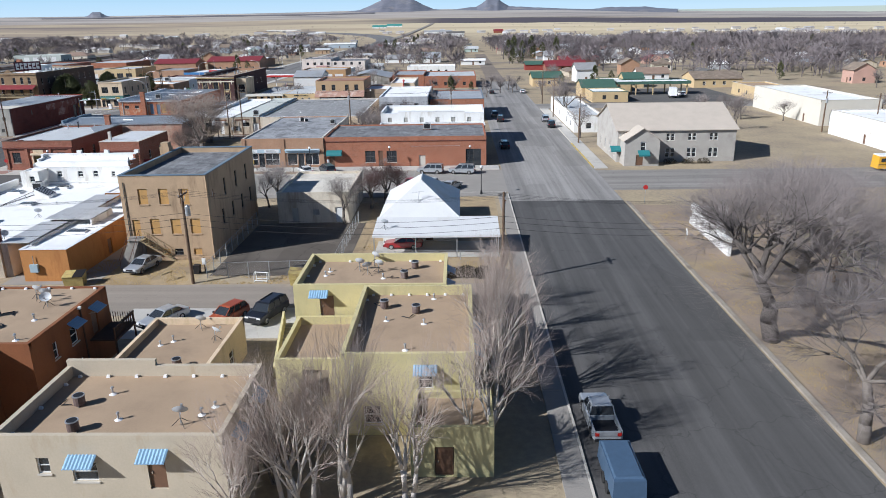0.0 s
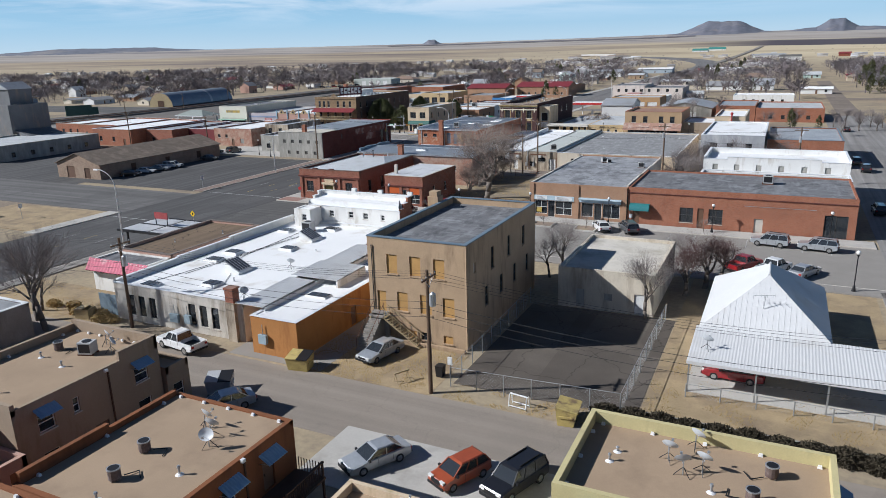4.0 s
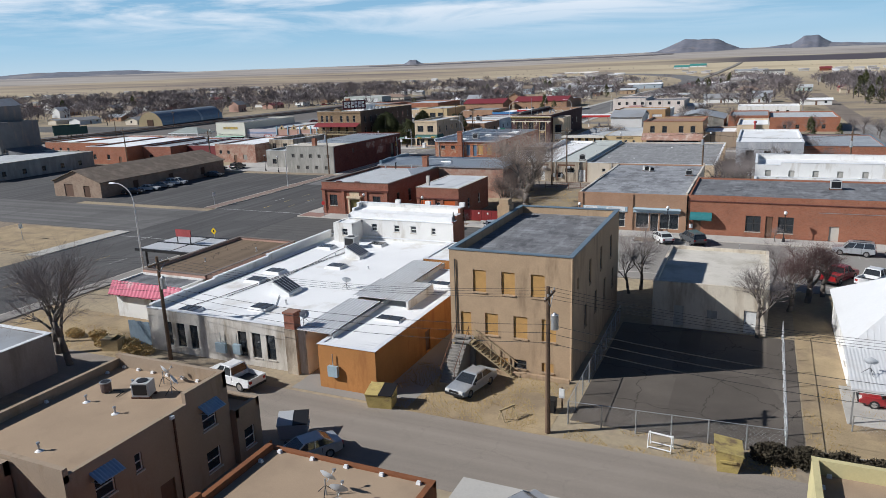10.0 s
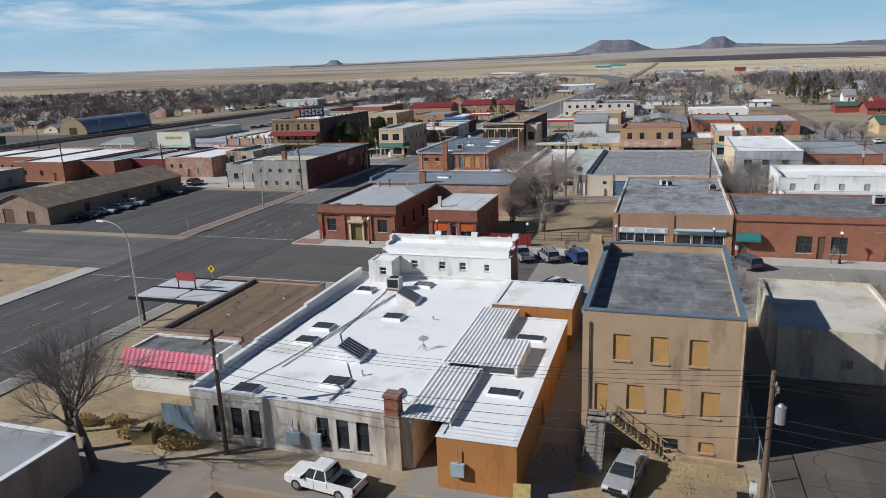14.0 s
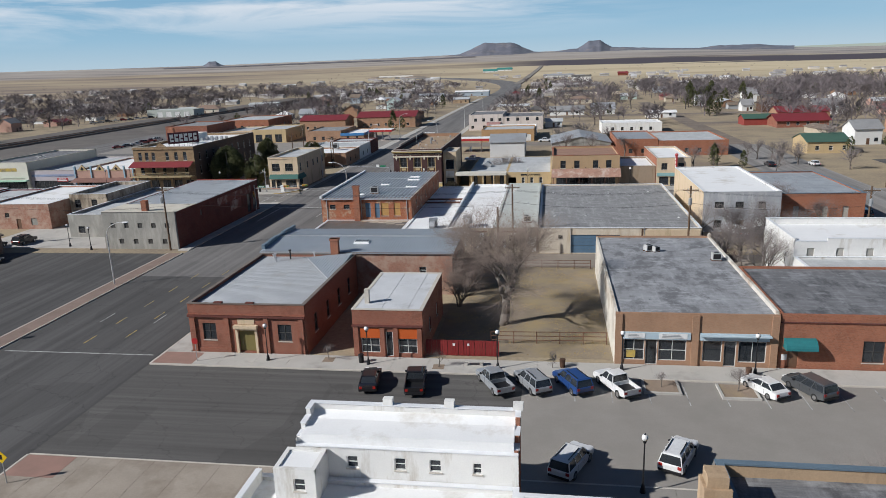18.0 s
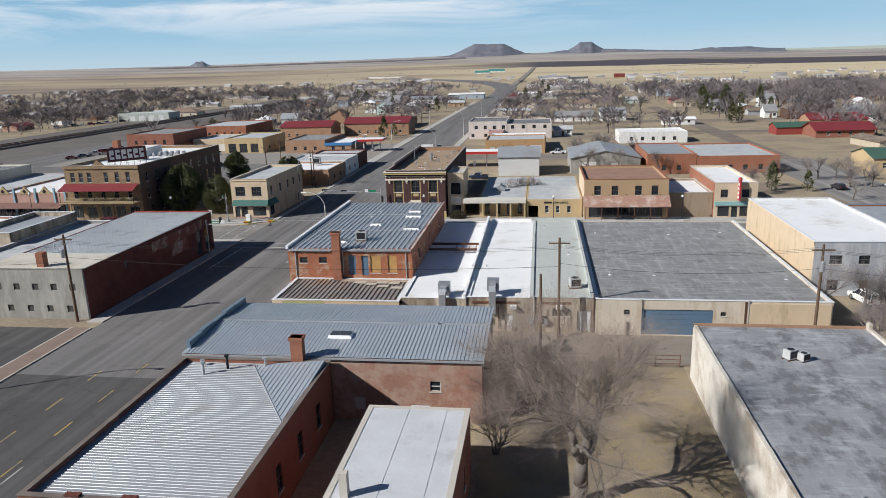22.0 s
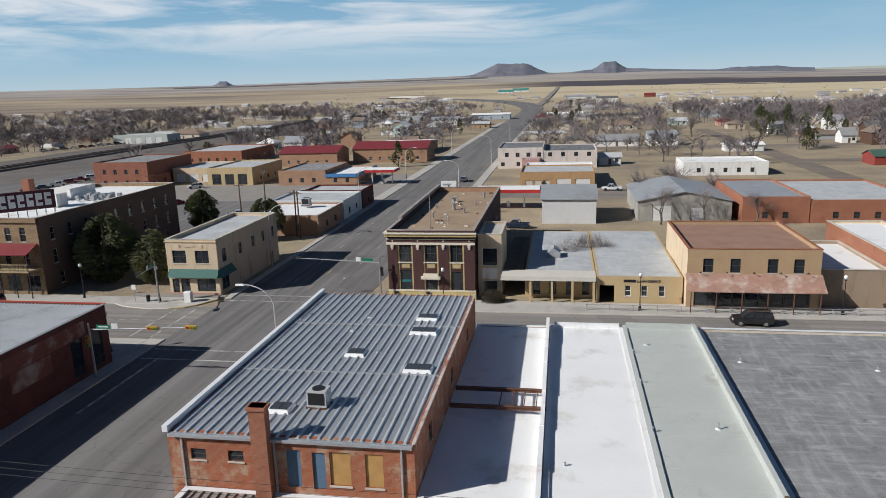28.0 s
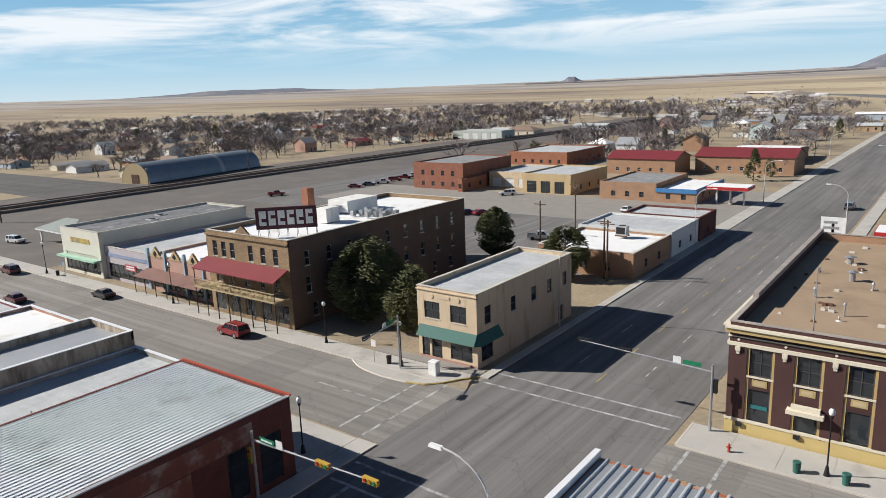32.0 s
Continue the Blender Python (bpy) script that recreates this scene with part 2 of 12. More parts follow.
ROOF_DARK = roofing("dark_patched_roof", (0.15, 0.15, 0.155), (0.36, 0.37, 0.38), (0.055, 0.055, 0.06), 0.6, 0.3)
ROOF_LITE = roofing("pale_grey_roof", (0.44, 0.455, 0.46), (0.62, 0.63, 0.63), (0.28, 0.275, 0.265), 0.35, 0.02)
ROOF_BROWN = paved("brown_ballast_roof", (0.165, 0.118, 0.078), "y", 0.9, 0.1, 0.95)
BRICK_RED = brick("red_brick", (0.265, 0.095, 0.06), (0.32, 0.24, 0.19), (0.20, 0.085, 0.055), 0.25)
BRICK_ORG = brick("orange_brick", (0.315, 0.12, 0.068), (0.36, 0.25, 0.19), (0.26, 0.10, 0.06), 0.2)
BRICK_DARK = brick("dark_red_brick", (0.135, 0.042, 0.032), (0.15, 0.11, 0.1), (0.09, 0.036, 0.03), 0.35)
BRICK_TAN = brick("tan_brick", (0.36, 0.21, 0.13), (0.34, 0.26, 0.19), None, 0, 0.14)
BRICK_PAT = brick("patched_brick", (0.33, 0.105, 0.05), (0.36, 0.27, 0.2), (0.44, 0.34, 0.24), 0.33)
BRICK_MAR = brick("maroon_brick", (0.075, 0.035, 0.034), (0.1, 0.07, 0.06), None, 0, 0.2)
BRICK_PINK = brick("worn_pink_render", (0.34, 0.17, 0.12), (0.40, 0.30, 0.24), (0.44, 0.32, 0.25), 0.5, 0.22)
STONE_TAN = brick("sandstone_blocks", (0.29, 0.20, 0.115), (0.25, 0.19, 0.13), (0.20, 0.135, 0.085), 0.35, 0.3, 0.62)
STONE_GREY = M("grey_cement_wall", (0.30, 0.29, 0.26), 0.92, 0.18, 0.5, stain=(0.42, 0.40, 0.36), amount=0.4, streak=True)
STONE_DEPOT = brick("depot_stone", (0.30, 0.21, 0.15), (0.3, 0.24, 0.19), (0.36, 0.27, 0.2), 0.4, 0.25, 0.5)
COPING = M("pale_coping", (0.52, 0.48, 0.42), 0.85, 0.12, 0.6)
COPING_BLUE = M("blue_grey_coping", (0.16, 0.22, 0.27), 0.6, 0.15, 0.7, metal=0.3)
COPING_WHITE = M("white_metal_coping", (0.72, 0.73, 0.74), 0.5, 0.06, 0.7)
METAL_BLUE = M("blue_grey_metal_roof", (0.40, 0.44, 0.48), 0.5, 0.08, 0.2, 5, 0.05, metal=0.25, stain=(0.47, 0.49, 0.51), amount=0.2)
METAL_DARK = M("grey_seam_metal_roof", (0.31, 0.33, 0.35), 0.5, 0.1, 0.25, 5, 0.05, metal=0.25, stain=(0.24, 0.245, 0.25), amount=0.25)
METAL_SEAM = M("pale_metal_seam", (0.50, 0.52, 0.54), 0.5, 0.1, 0.3, 5, 0.05, metal=0.25)
METAL_RUST = M("weathered_metal_roof", (0.27, 0.24, 0.22), 0.7, 0.2, 0.4, 5, 0.1, metal=0.15, stain=(0.30, 0.19, 0.13), amount=0.25)
METAL_WHITE = M("white_corrugated_metal", (0.62, 0.62, 0.615), 0.5, 0.05, 0.3, 5, 0.05, stain=(0.55, 0.53, 0.5), amount=0.12)
METAL_SIL = M("silver_corrugated_metal", (0.40, 0.415, 0.43), 0.5, 0.1, 0.3, 5, 0.05, metal=0.3, stain=(0.34, 0.335, 0.33), amount=0.25)
METAL_DUCT = plain("galvanised_duct", (0.55, 0.56, 0.57), 0.4, 0.6)
METAL_RED = M("maroon_metal_roof", (0.20, 0.035, 0.04), 0.5, 0.1, 0.3, 5, 0.05)
SHINGLE = M("weathered_shingles", (0.19, 0.15, 0.115), 0.95, 0.25, 0.6, 6, 0.4, stain=(0.28, 0.22, 0.17), amount=0.35)
ASPHALT = paved("asphalt", (0.085, 0.082, 0.08), "y", 0.35, 0.3)
ASPHALT_X = paved("street_asphalt", (0.102, 0.097, 0.092), "x", 0.3, 0.3)
ASPHALT_MID = paved("greyed_asphalt", (0.165, 0.158, 0.152), "y", 0.3, 0.3)
ASPHALT_OLD = paved("bleached_asphalt", (0.24, 0.228, 0.215), "y", 0.3, 0.3)
ASPHALT_OLD_X = paved("bleached_street_asphalt", (0.235, 0.219, 0.2), "x", 0.3, 0.3)
ALLEY = paved("dusty_alley", (0.25, 0.215, 0.18), "x", 0.12, 0.15, 0.95, 0.35)
CONCRETE = M("concrete", (0.27, 0.25, 0.225), 0.9, 0.1, 0.3, 8, 0.15, stain=(0.25, 0.235, 0.21), amount=0.3)
CONCRETE_NEW = M("pale_concrete", (0.44, 0.42, 0.385), 0.9, 0.1, 0.3, 8, 0.15, stain=(0.33, 0.31, 0.28), amount=0.25)
PAVER = brick("red_pavers", (0.30, 0.15, 0.12), (0.3, 0.22, 0.18), None, 0, 0.15)
DIRT = M("bare_dirt", (0.26, 0.20, 0.15), 0.97, 0.18, 0.2, 6, 0.4, stain=(0.33, 0.255, 0.15), amount=0.4)
DRYGRASS = M("dry_winter_grass", (0.36, 0.272, 0.16), 0.97, 0.25, 0.35, 8, 0.5, stain=(0.245, 0.185, 0.12), amount=0.5)
PAINT_W = M("worn_white_road_paint", (0.50, 0.50, 0.48), 0.85, 0.15, 1.0, stain=(0.17, 0.165, 0.16), amount=0.62)
PAINT_Y = M("worn_yellow_road_paint", (0.50, 0.36, 0.09), 0.85, 0.1, 1.0, stain=(0.2, 0.18, 0.14), amount=0.5)
GLASS = plain("window_glass", (0.045, 0.052, 0.06), 0.04, 0.0, 0.0, 0.0, 0.35, 0.7)
GLASS_SKY = plain("skylight_glass", (0.07, 0.075, 0.08), 0.12, 0.0, 0.0, 0.0, 0.2, 0.7)
FRAME_W = plain("white_frame", (0.70, 0.69, 0.66), 0.5)
FRAME_D = plain("dark_frame", (0.07, 0.065, 0.06), 0.5)
PLYWOOD = M("plywood_board", (0.45, 0.265, 0.095), 0.85, 0.15, 1.2, 12, 0.1)
CURTAIN = plain("pale_curtain", (0.55, 0.53, 0.47), 0.9)
DOOR_BRN = plain("brown_door", (0.14, 0.075, 0.045), 0.55)
DOOR_BLUE = M("blue_door", (0.10, 0.17, 0.25), 0.6, 0.15, 0.8)
DOOR_WHITE = plain("white_door", (0.68, 0.68, 0.66), 0.5)
AWN_BLUE = M("blue_metal_awning", (0.22, 0.36, 0.50), 0.5, 0.1, 2.0)
AWN_TEAL = plain("teal_canvas", (0.02, 0.16, 0.17), 0.7)
AWN_GREEN = plain("green_canvas", (0.025, 0.11, 0.09), 0.7)
STEEL_BLK = plain("black_steel", (0.02, 0.02, 0.022), 0.5, 0.3)
STEEL_GALV = plain("galvanised_steel", (0.42, 0.43, 0.44), 0.45, 0.6)
STEEL_RUST = M("rusty_steel", (0.14, 0.065, 0.04), 0.8, 0.3, 1.2)
WOOD_POLE = M("weathered_pole_wood", (0.13, 0.085, 0.055), 0.9, 0.2, 1.0, 10, 0.3)
WOOD_DARK = M("dark_timber", (0.10, 0.055, 0.035), 0.85, 0.25, 1.0, 10, 0.3)
WOOD_PALE = M("pale_timber", (0.42, 0.33, 0.19), 0.85, 0.15, 1.5, 10, 0.2)
RUBBER = plain("tyre_rubber", (0.018, 0.018, 0.018), 0.85)
CHROME = plain("bright_metal", (0.6, 0.6, 0.6), 0.25, 0.9)
LAMP_RED = plain("red_lens", (0.35, 0.015, 0.01), 0.3)
LAMP_CLR = plain("clear_lens", (0.7, 0.7, 0.68), 0.15)
GLOBE = plain("frosted_globe", (0.8, 0.8, 0.78), 0.4)
DISH = plain("pale_dish", (0.52, 0.54, 0.56), 0.45)
PLASTIC_W = plain("white_plastic", (0.75, 0.75, 0.74), 0.4)
BARK = M("grey_bark", (0.15, 0.128, 0.11), 0.95, 0.25, 1.5, 14, 0.3)
BARK_DARK = M("dark_elm_bark", (0.085, 0.072, 0.064), 0.95, 0.3, 1.5, 14, 0.4)
STRAW = M("straw_lawn", (0.40, 0.335, 0.215), 0.97, 0.25, 0.3, 8, 0.5, stain=(0.29, 0.235, 0.155), amount=0.55)
BARK_PALE = M("pale_bark", (0.46, 0.41, 0.36), 0.9, 0.25, 1.5, 14, 0.3)
TWIG = M("winter_twigs", (0.215, 0.185, 0.175), 0.95, 0.25, 0.8, 5, 0.0)
TWIG_PALE = M("pale_twigs", (0.36, 0.29, 0.25), 0.95, 0.2, 0.8, 5, 0.0)
NEEDLE = M("evergreen_needles", (0.105, 0.112, 0.05), 0.9, 0.5, 1.2, 5, 0.0)
HEDGE = M("winter_hedge", (0.05, 0.04, 0.025), 0.95, 0.4, 2.0, 6, 0.0)

# ---- mesh and object helpers ----
class Geo:
    """A mesh in the making: lists of points and faces."""

    def __init__(self):
        self.v, self.f = [], []

    def add(self, pts, faces):
        n = len(self.v)
        self.v.extend(pts)
        self.f.extend([tuple(i + n for i in q) for q in faces])
        return self

    def box(self, x0, x1, y0, y1, z0, z1, taper=0.0):
        t = taper
        return self.add([(x0, y0, z0), (x1, y0, z0), (x1, y1, z0), (x0, y1, z0), (x0 + t, y0 + t, z1), (x1 - t, y0 + t, z1), (x1 - t, y1 - t, z1), (x0 + t, y1 - t, z1)],
                        [(0, 3, 2, 1), (4, 5, 6, 7), (0, 1, 5, 4), (1, 2, 6, 5), (2, 3, 7, 6), (3, 0, 4, 7)])

    def cyl(self, x, y, z0, z1, r0, r1=None, n=10, cap=True):
        r1 = r0 if r1 is None else r1
        ring = [(math.cos(2 * math.pi * k / n), math.sin(2 * math.pi * k / n)) for k in range(n)]
        pts = [(x + r0 * c, y + r0 * s, z0) for c, s in ring] + [(x + r1 * c, y + r1 * s, z1) for c, s in ring]
        faces = [(k, (k + 1) % n, n + (k + 1) % n, n + k) for k in range(n)]
        if cap:
            faces += [tuple(range(n - 1, -1, -1)), tuple(range(n, 2 * n))]
        return self.add(pts, faces)

    def tube(self, a, b, r0, r1=None, n=6):
        """A straight rod between two points."""
        r1 = r0 if r1 is None else r1
        a, b = Vector(a), Vector(b)
        w = (b - a).normalized()
        u = w.orthogonal().normalized()
        s = w.cross(u)
        ring = [u * math.cos(2 * math.pi * k / n) + s * math.sin(2 * math.pi * k / n) for k in range(n)]
        return self.add([tuple(a + r0 * q) for q in ring] + [tuple(b + r1 * q) for q in ring],
                        [(k, (k + 1) % n, n + (k + 1) % n, n + k) for k in range(n)] + [tuple(range(n - 1, -1, -1)), tuple(range(n, 2 * n))])

    def wheel(self, x, y0, y1, z, r, n=16):
        """A short cylinder whose axis runs along y."""
        pts = [(x + r * math.cos(2 * math.pi * k / n), y0, z + r * math.sin(2 * math.pi * k / n)) for k in range(n)]
        pts += [(p[0], y1, p[2]) for p in pts]
        return self.add(pts, [(k, n + k, n + (k + 1) % n, (k + 1) % n) for k in range(n)] + [tuple(range(n)), tuple(range(2 * n - 1, n - 1, -1))])

    def prism(self, profile, y0, y1, axis="y"):
        """A profile of (a, z) pushed along y (a is x) or along x (a is y)."""
        n = len(profile)
        p = [(a, y0, z) if axis == "y" else (y0, a, z) for a, z in profile] + [(a, y1, z) if axis == "y" else (y1, a, z) for a, z in profile]
        return self.add(p, [(k, (k + 1) % n, n + (k + 1) % n, n + k) for k in range(n)] + [tuple(range(n - 1, -1, -1)), tuple(range(n, 2 * n))])

    def ball(self, x, y, z, r, n=10, rings=6, sz=1.0):
        pts, faces = [(x, y, z - r * sz)], []
        for i in range(1, rings):
            a = math.pi * i / rings
            pts += [(x + r * math.sin(a) * math.cos(2 * math.pi * k / n), y + r * math.sin(a) * math.sin(2 * math.pi * k / n), z - r * sz * math.cos(a)) for k in range(n)]
        pts.append((x, y, z + r * sz))
        for k in range(n):
            faces.append((0, 1 + (k + 1) % n, 1 + k))
            for i in range(rings - 2):
                o = 1 + i * n
                faces.append((o + k, o + (k + 1) % n, o + n + (k + 1) % n, o + n + k))
            o = 1 + (rings - 2) * n
            faces.append((o + k, o + (k + 1) % n, len(pts) - 1))
        return self.add(pts, faces)

    def weld(self):
        """Joins points that lie on one another, so that the pieces make one skin."""
        seen, new_v, at = {}, [], []
        for p in self.v:
            key = (round(p[0], 4), round(p[1], 4), round(p[2], 4))
            if key not in seen:
                seen[key] = len(new_v)
                new_v.append(p)
            at.append(seen[key])
        self.v = new_v
        self.f = [q for q in (tuple(dict.fromkeys(at[i] for i in f)) for f in self.f) if len(q) > 2]
        return self

    def mesh(self, name, material, smooth=False):
        me = bpy.data.meshes.new(name)
        me.from_pydata(self.v, [], self.f)
        if smooth:
            me.shade_smooth()
        if material:
            me.materials.append(material)
        me.update()
        return me


def part(name, geo, material, parent, label="", smooth=False):
    """Links a Geo, or a mesh that is shared, as one mesh object under a thing or under a part."""
    ob = new(name, geo if isinstance(geo, bpy.types.Mesh) else geo.mesh(name, material, smooth))
    ob.parent = parent
    return tagged(ob, label)


def thing(name, label, category, at=(0, 0, 0), turn=0.0, group="", kind=""):
    ob = new(name)
    ob.empty_display_size = 0.2
    ob.matrix_basis = pose(*at, 0, 0, turn)
    return tagged(ob, label, category, group, kind)


def structure(name, geo, material, label, smooth=False):
    return tagged(new(name, geo.mesh(name, material, smooth)), label, name.split("_")[0], "", "structure")


# ---- walls with real openings ----
def row(n, first, pitch, width, z0, z1, kind="w"):
    return [(first + k * pitch, first + k * pitch + width, z0, z1, kind) for k in range(n)]


def side_map(side, W, D):
    return {"s": lambda u, z, d: (u, d, z), "n": lambda u, z, d: (u, D - d, z), "w": lambda u, z, d: (d, u, z), "e": lambda u, z, d: (W - d, u, z)}[side]


def wall_geo(side, W, D, h, roof_z, holes, th=0.3, reveal=0.18, base=0.0, steps=None):
    """One wall of a box building, with openings cut through it; steps: (u0, u1, z) pieces of a stepped top."""
    f, length, g = side_map(side, W, D), (W if side in "sn" else D), Geo()
    us = sorted({0.0, length, *[q for o in holes for q in o[:2]], *[q for s in steps or () for q in s[:2]]})
    zs = sorted({base, h, *[q for o in holes for q in o[2:4]], *[s[2] for s in steps or ()]})
    top = max(zs)

    def height(u):
        for s in steps or ():
            if s[0] <= u <= s[1]:
                return s[2]
        return h

    def solid(u, z):
        return 0 < u < length and base < z < height(u) and not any(o[0] < u < o[1] and o[2] < z < o[3] for o in holes)

    for a, b in zip(us, us[1:]):
        for c, d in zip(zs, zs[1:]):
            if solid((a + b) / 2, (c + d) / 2):
                g.add([f(a, c, 0), f(b, c, 0), f(b, d, 0), f(a, d, 0)], [(0, 1, 2, 3)])
    for a, b, c, d, _ in holes:
        q = [f(a, c, 0), f(b, c, 0), f(b, d, 0), f(a, d, 0), f(a, c, reveal), f(b, c, reveal), f(b, d, reveal), f(a, d, reveal)]
        g.add(q, [(0, 1, 5, 4), (1, 2, 6, 5), (2, 3, 7, 6), (3, 0, 4, 7)])
    lo, hi = (0, length) if side in "sn" else (th, length - th)
    cuts = [c for c in us if lo < c < hi] if steps else []
    for a, b in zip([lo, *cuts], [*cuts, hi]):
        t = height((a + b) / 2)
        z = min(roof_z - 0.2, t - 0.1)
        g.add([f(a, t, 0), f(b, t, 0), f(b, t, th), f(a, t, th), f(a, z, th), f(b, z, th)], [(0, 1, 2, 3), (3, 2, 5, 4)])
        g.add([f(a, z, 0), f(a, t, 0), f(a, t, th), f(a, z, th), f(b, z, 0), f(b, t, 0), f(b, t, th), f(b, z, th)], [(0, 1, 2, 3), (4, 5, 6, 7)])
    return g.weld()


def span(g, f, u0, u1, z0, z1, d0, d1):
    """A box in a wall's own measure: along, up and inwards."""
    p, q = f(u0, z0, d0), f(u1, z1, d1)
    x, y, z = zip(p, q)
    return g.box(min(x), max(x), min(y), max(y), min(z), max(z))


def fill_opening(parent, f, o, style, reveal=0.18):
    a, b, c, d, kind = o
    if kind == "o":
        return
    if kind in "wWvc":
        win = part("window", frame_geo(f, a, b, c, d, kind, reveal), style.get("frame", FRAME_W), parent)
        g = Geo()
        span(g, f, a + 0.05, b - 0.05, c + 0.05, d - 0.05, reveal - 0.05, reveal - 0.03)
        part("pane", g, GLASS, win)
        if kind in "wv" and style.get("sill", COPING):
            g = Geo()
            span(g, f, a - 0.06, b + 0.06, c - 0.1, c - 0.002, -0.07, 0.1)
            part("sill", g, style.get("sill", COPING), win)
        if kind == "c":
            g = Geo()
            span(g, f, a + 0.1, b - 0.1, c + 0.08, d - 0.1, reveal + 0.12, reveal + 0.16)
            part("curtain", g, CURTAIN, win)
    elif kind == "b":
        g = Geo()
        span(g, f, a + 0.01, b - 0.01, c + 0.01, d - 0.01, reveal - 0.08, reveal - 0.05)
        board = part("window_board", g, PLYWOOD, parent, "plywood sheet over the opening")
        g = Geo()
        span(g, f, a - 0.08, b + 0.08, c - 0.12, c - 0.002, -0.08, 0.1)
        part("sill", g, style.get("sill", COPING), board)
    elif kind == "d":
        g = Geo()
        span(g, f, a + 0.04, b - 0.04, c + 0.02, d - 0.04, reveal - 0.07, reveal - 0.02)
        door = part("door", g, style.get("door", DOOR_BRN), parent)
        g = Geo()
        m = a + 0.16 * (b - a)
        span(g, f, m, m + 0.06, c + 0.95, c + 1.1, reveal - 0.13, reveal - 0.071)
        part("handle", g, CHROME, door)
    elif kind == "g":
        g, n = Geo(), max(3, int((d - c) / 0.55))
        for k in range(n):
            z = c + (d - c) * k / n
            span(g, f, a + 0.03, b - 0.03, z + 0.015, z + (d - c) / n - 0.015, reveal - 0.07, reveal - 0.03)
        part("garage_door", g, style.get("garage", DOOR_WHITE), parent)
    elif kind == "k":
        g = Geo()
        span(g, f, a, b, c, d, reveal - 0.06, reveal - 0.02)
        part("blocked_window", g, style.get("blank", COPING), parent)


def frame_geo(f, a, b, c, d, kind, reveal):
    """A window frame in one piece: a plate with a hole for each light."""
    w, r0, r1 = 0.07, reveal - 0.09, reveal
    us, zs = [a, a + w], [c, c + w]
    if kind in "wc":
        m = (c + d) / 2
        zs += [m - 0.03, m + 0.03]
    n = (2 if b - a > 1.4 else 1) if kind in "wc" else max(1, round((b - a) / 1.6)) if kind == "W" else 1
    for k in range(1, n):
        m = a + (b - a) * k / n
        us += [m - 0.03, m + 0.03]
    us, zs = [*us, b - w, b], [*zs, d - w, d]
    g = Geo()
    for i in range(len(us) - 1):
        for j in range(len(zs) - 1):
            q = [(us[i], zs[j]), (us[i + 1], zs[j]), (us[i + 1], zs[j + 1]), (us[i], zs[j + 1])]
            if i % 2 and j % 2:
                p = [f(u, z, r0) for u, z in q] + [f(u, z, r1) for u, z in q]
                g.add(p, [(0, 1, 5, 4), (1, 2, 6, 5), (2, 3, 7, 6), (3, 0, 4, 7)])
            else:
                g.add([f(u, z, r0) for u, z in q], [(0, 1, 2, 3)])
    return g.weld()


def building(name, label, category, x0, x1, y0, y1, h, wall, roof, par=0.5, holes=None, style=None, coping=COPING, walls=None, steps=None, cope=0.07, slope=0.0, base=0.0, group=""):
    """A flat-roofed building: four walls with openings, a roof behind the parapet, and copings. slope: how far the roof falls to the north."""
    W, D = x1 - x0, y1 - y0
    style, holes, walls, steps = style or {}, holes or {}, walls or {}, steps or {}
    top = thing(name, label, category, (x0, y0, 0), 0, group)
    rz = h - par
    for s in "snwe":
        part("wall", wall_geo(s, W, D, h, rz - max(0, slope), holes.get(s, []), base=base, steps=steps.get(s)), walls.get(s, wall), top)
        f = side_map(s, W, D)
        for o in holes.get(s, []):
            fill_opening(top, f, o, style)
        if coping and cope:
            length = W if s in "sn" else D
            lo, hi = (-0.06, length + 0.06) if s in "sn" else (0.361, length - 0.361)
            g = Geo()
            for a, b, z in steps.get(s) or [(lo, hi, h)]:
                span(g, f, max(a, lo), min(b, hi), z + 0.003, z + cope, -0.06, 0.36)
            part("coping", g, coping, top)
    g = Geo().add([(0.3, 0.3, rz), (W - 0.3, 0.3, rz), (W - 0.3, D - 0.3, rz - slope), (0.3, D - 0.3, rz - slope), (0.3, 0.3, rz - 0.3 - slope), (W - 0.3, 0.3, rz - 0.3 - slope), (W - 0.3, D - 0.3, rz - 0.3 - slope), (0.3, D - 0.3, rz - 0.3 - slope)],
                  [(0, 1, 2, 3), (7, 6, 5, 4), (0, 4, 5, 1), (1, 5, 6, 2), (2, 6, 7, 3), (3, 7, 4, 0)])
    part("roof", g, roof, top)
    return top

# ---- the land: one sheet to the horizon, mesas, roads ----
SKYLINE = [(-180, 0.25), (-60, 0.1), (-30, 0.14), (-24, 0.31), (-16, 0.5), (-6, 0.78), (0, 0.85), (7, 0.84), (14, 0.76), (24, 0.70), (39, 0.66), (57, 0.56), (69, 0.55), (110, 0.3), (180, 0.25)]
ORIGIN = (-50.0, 110.0)


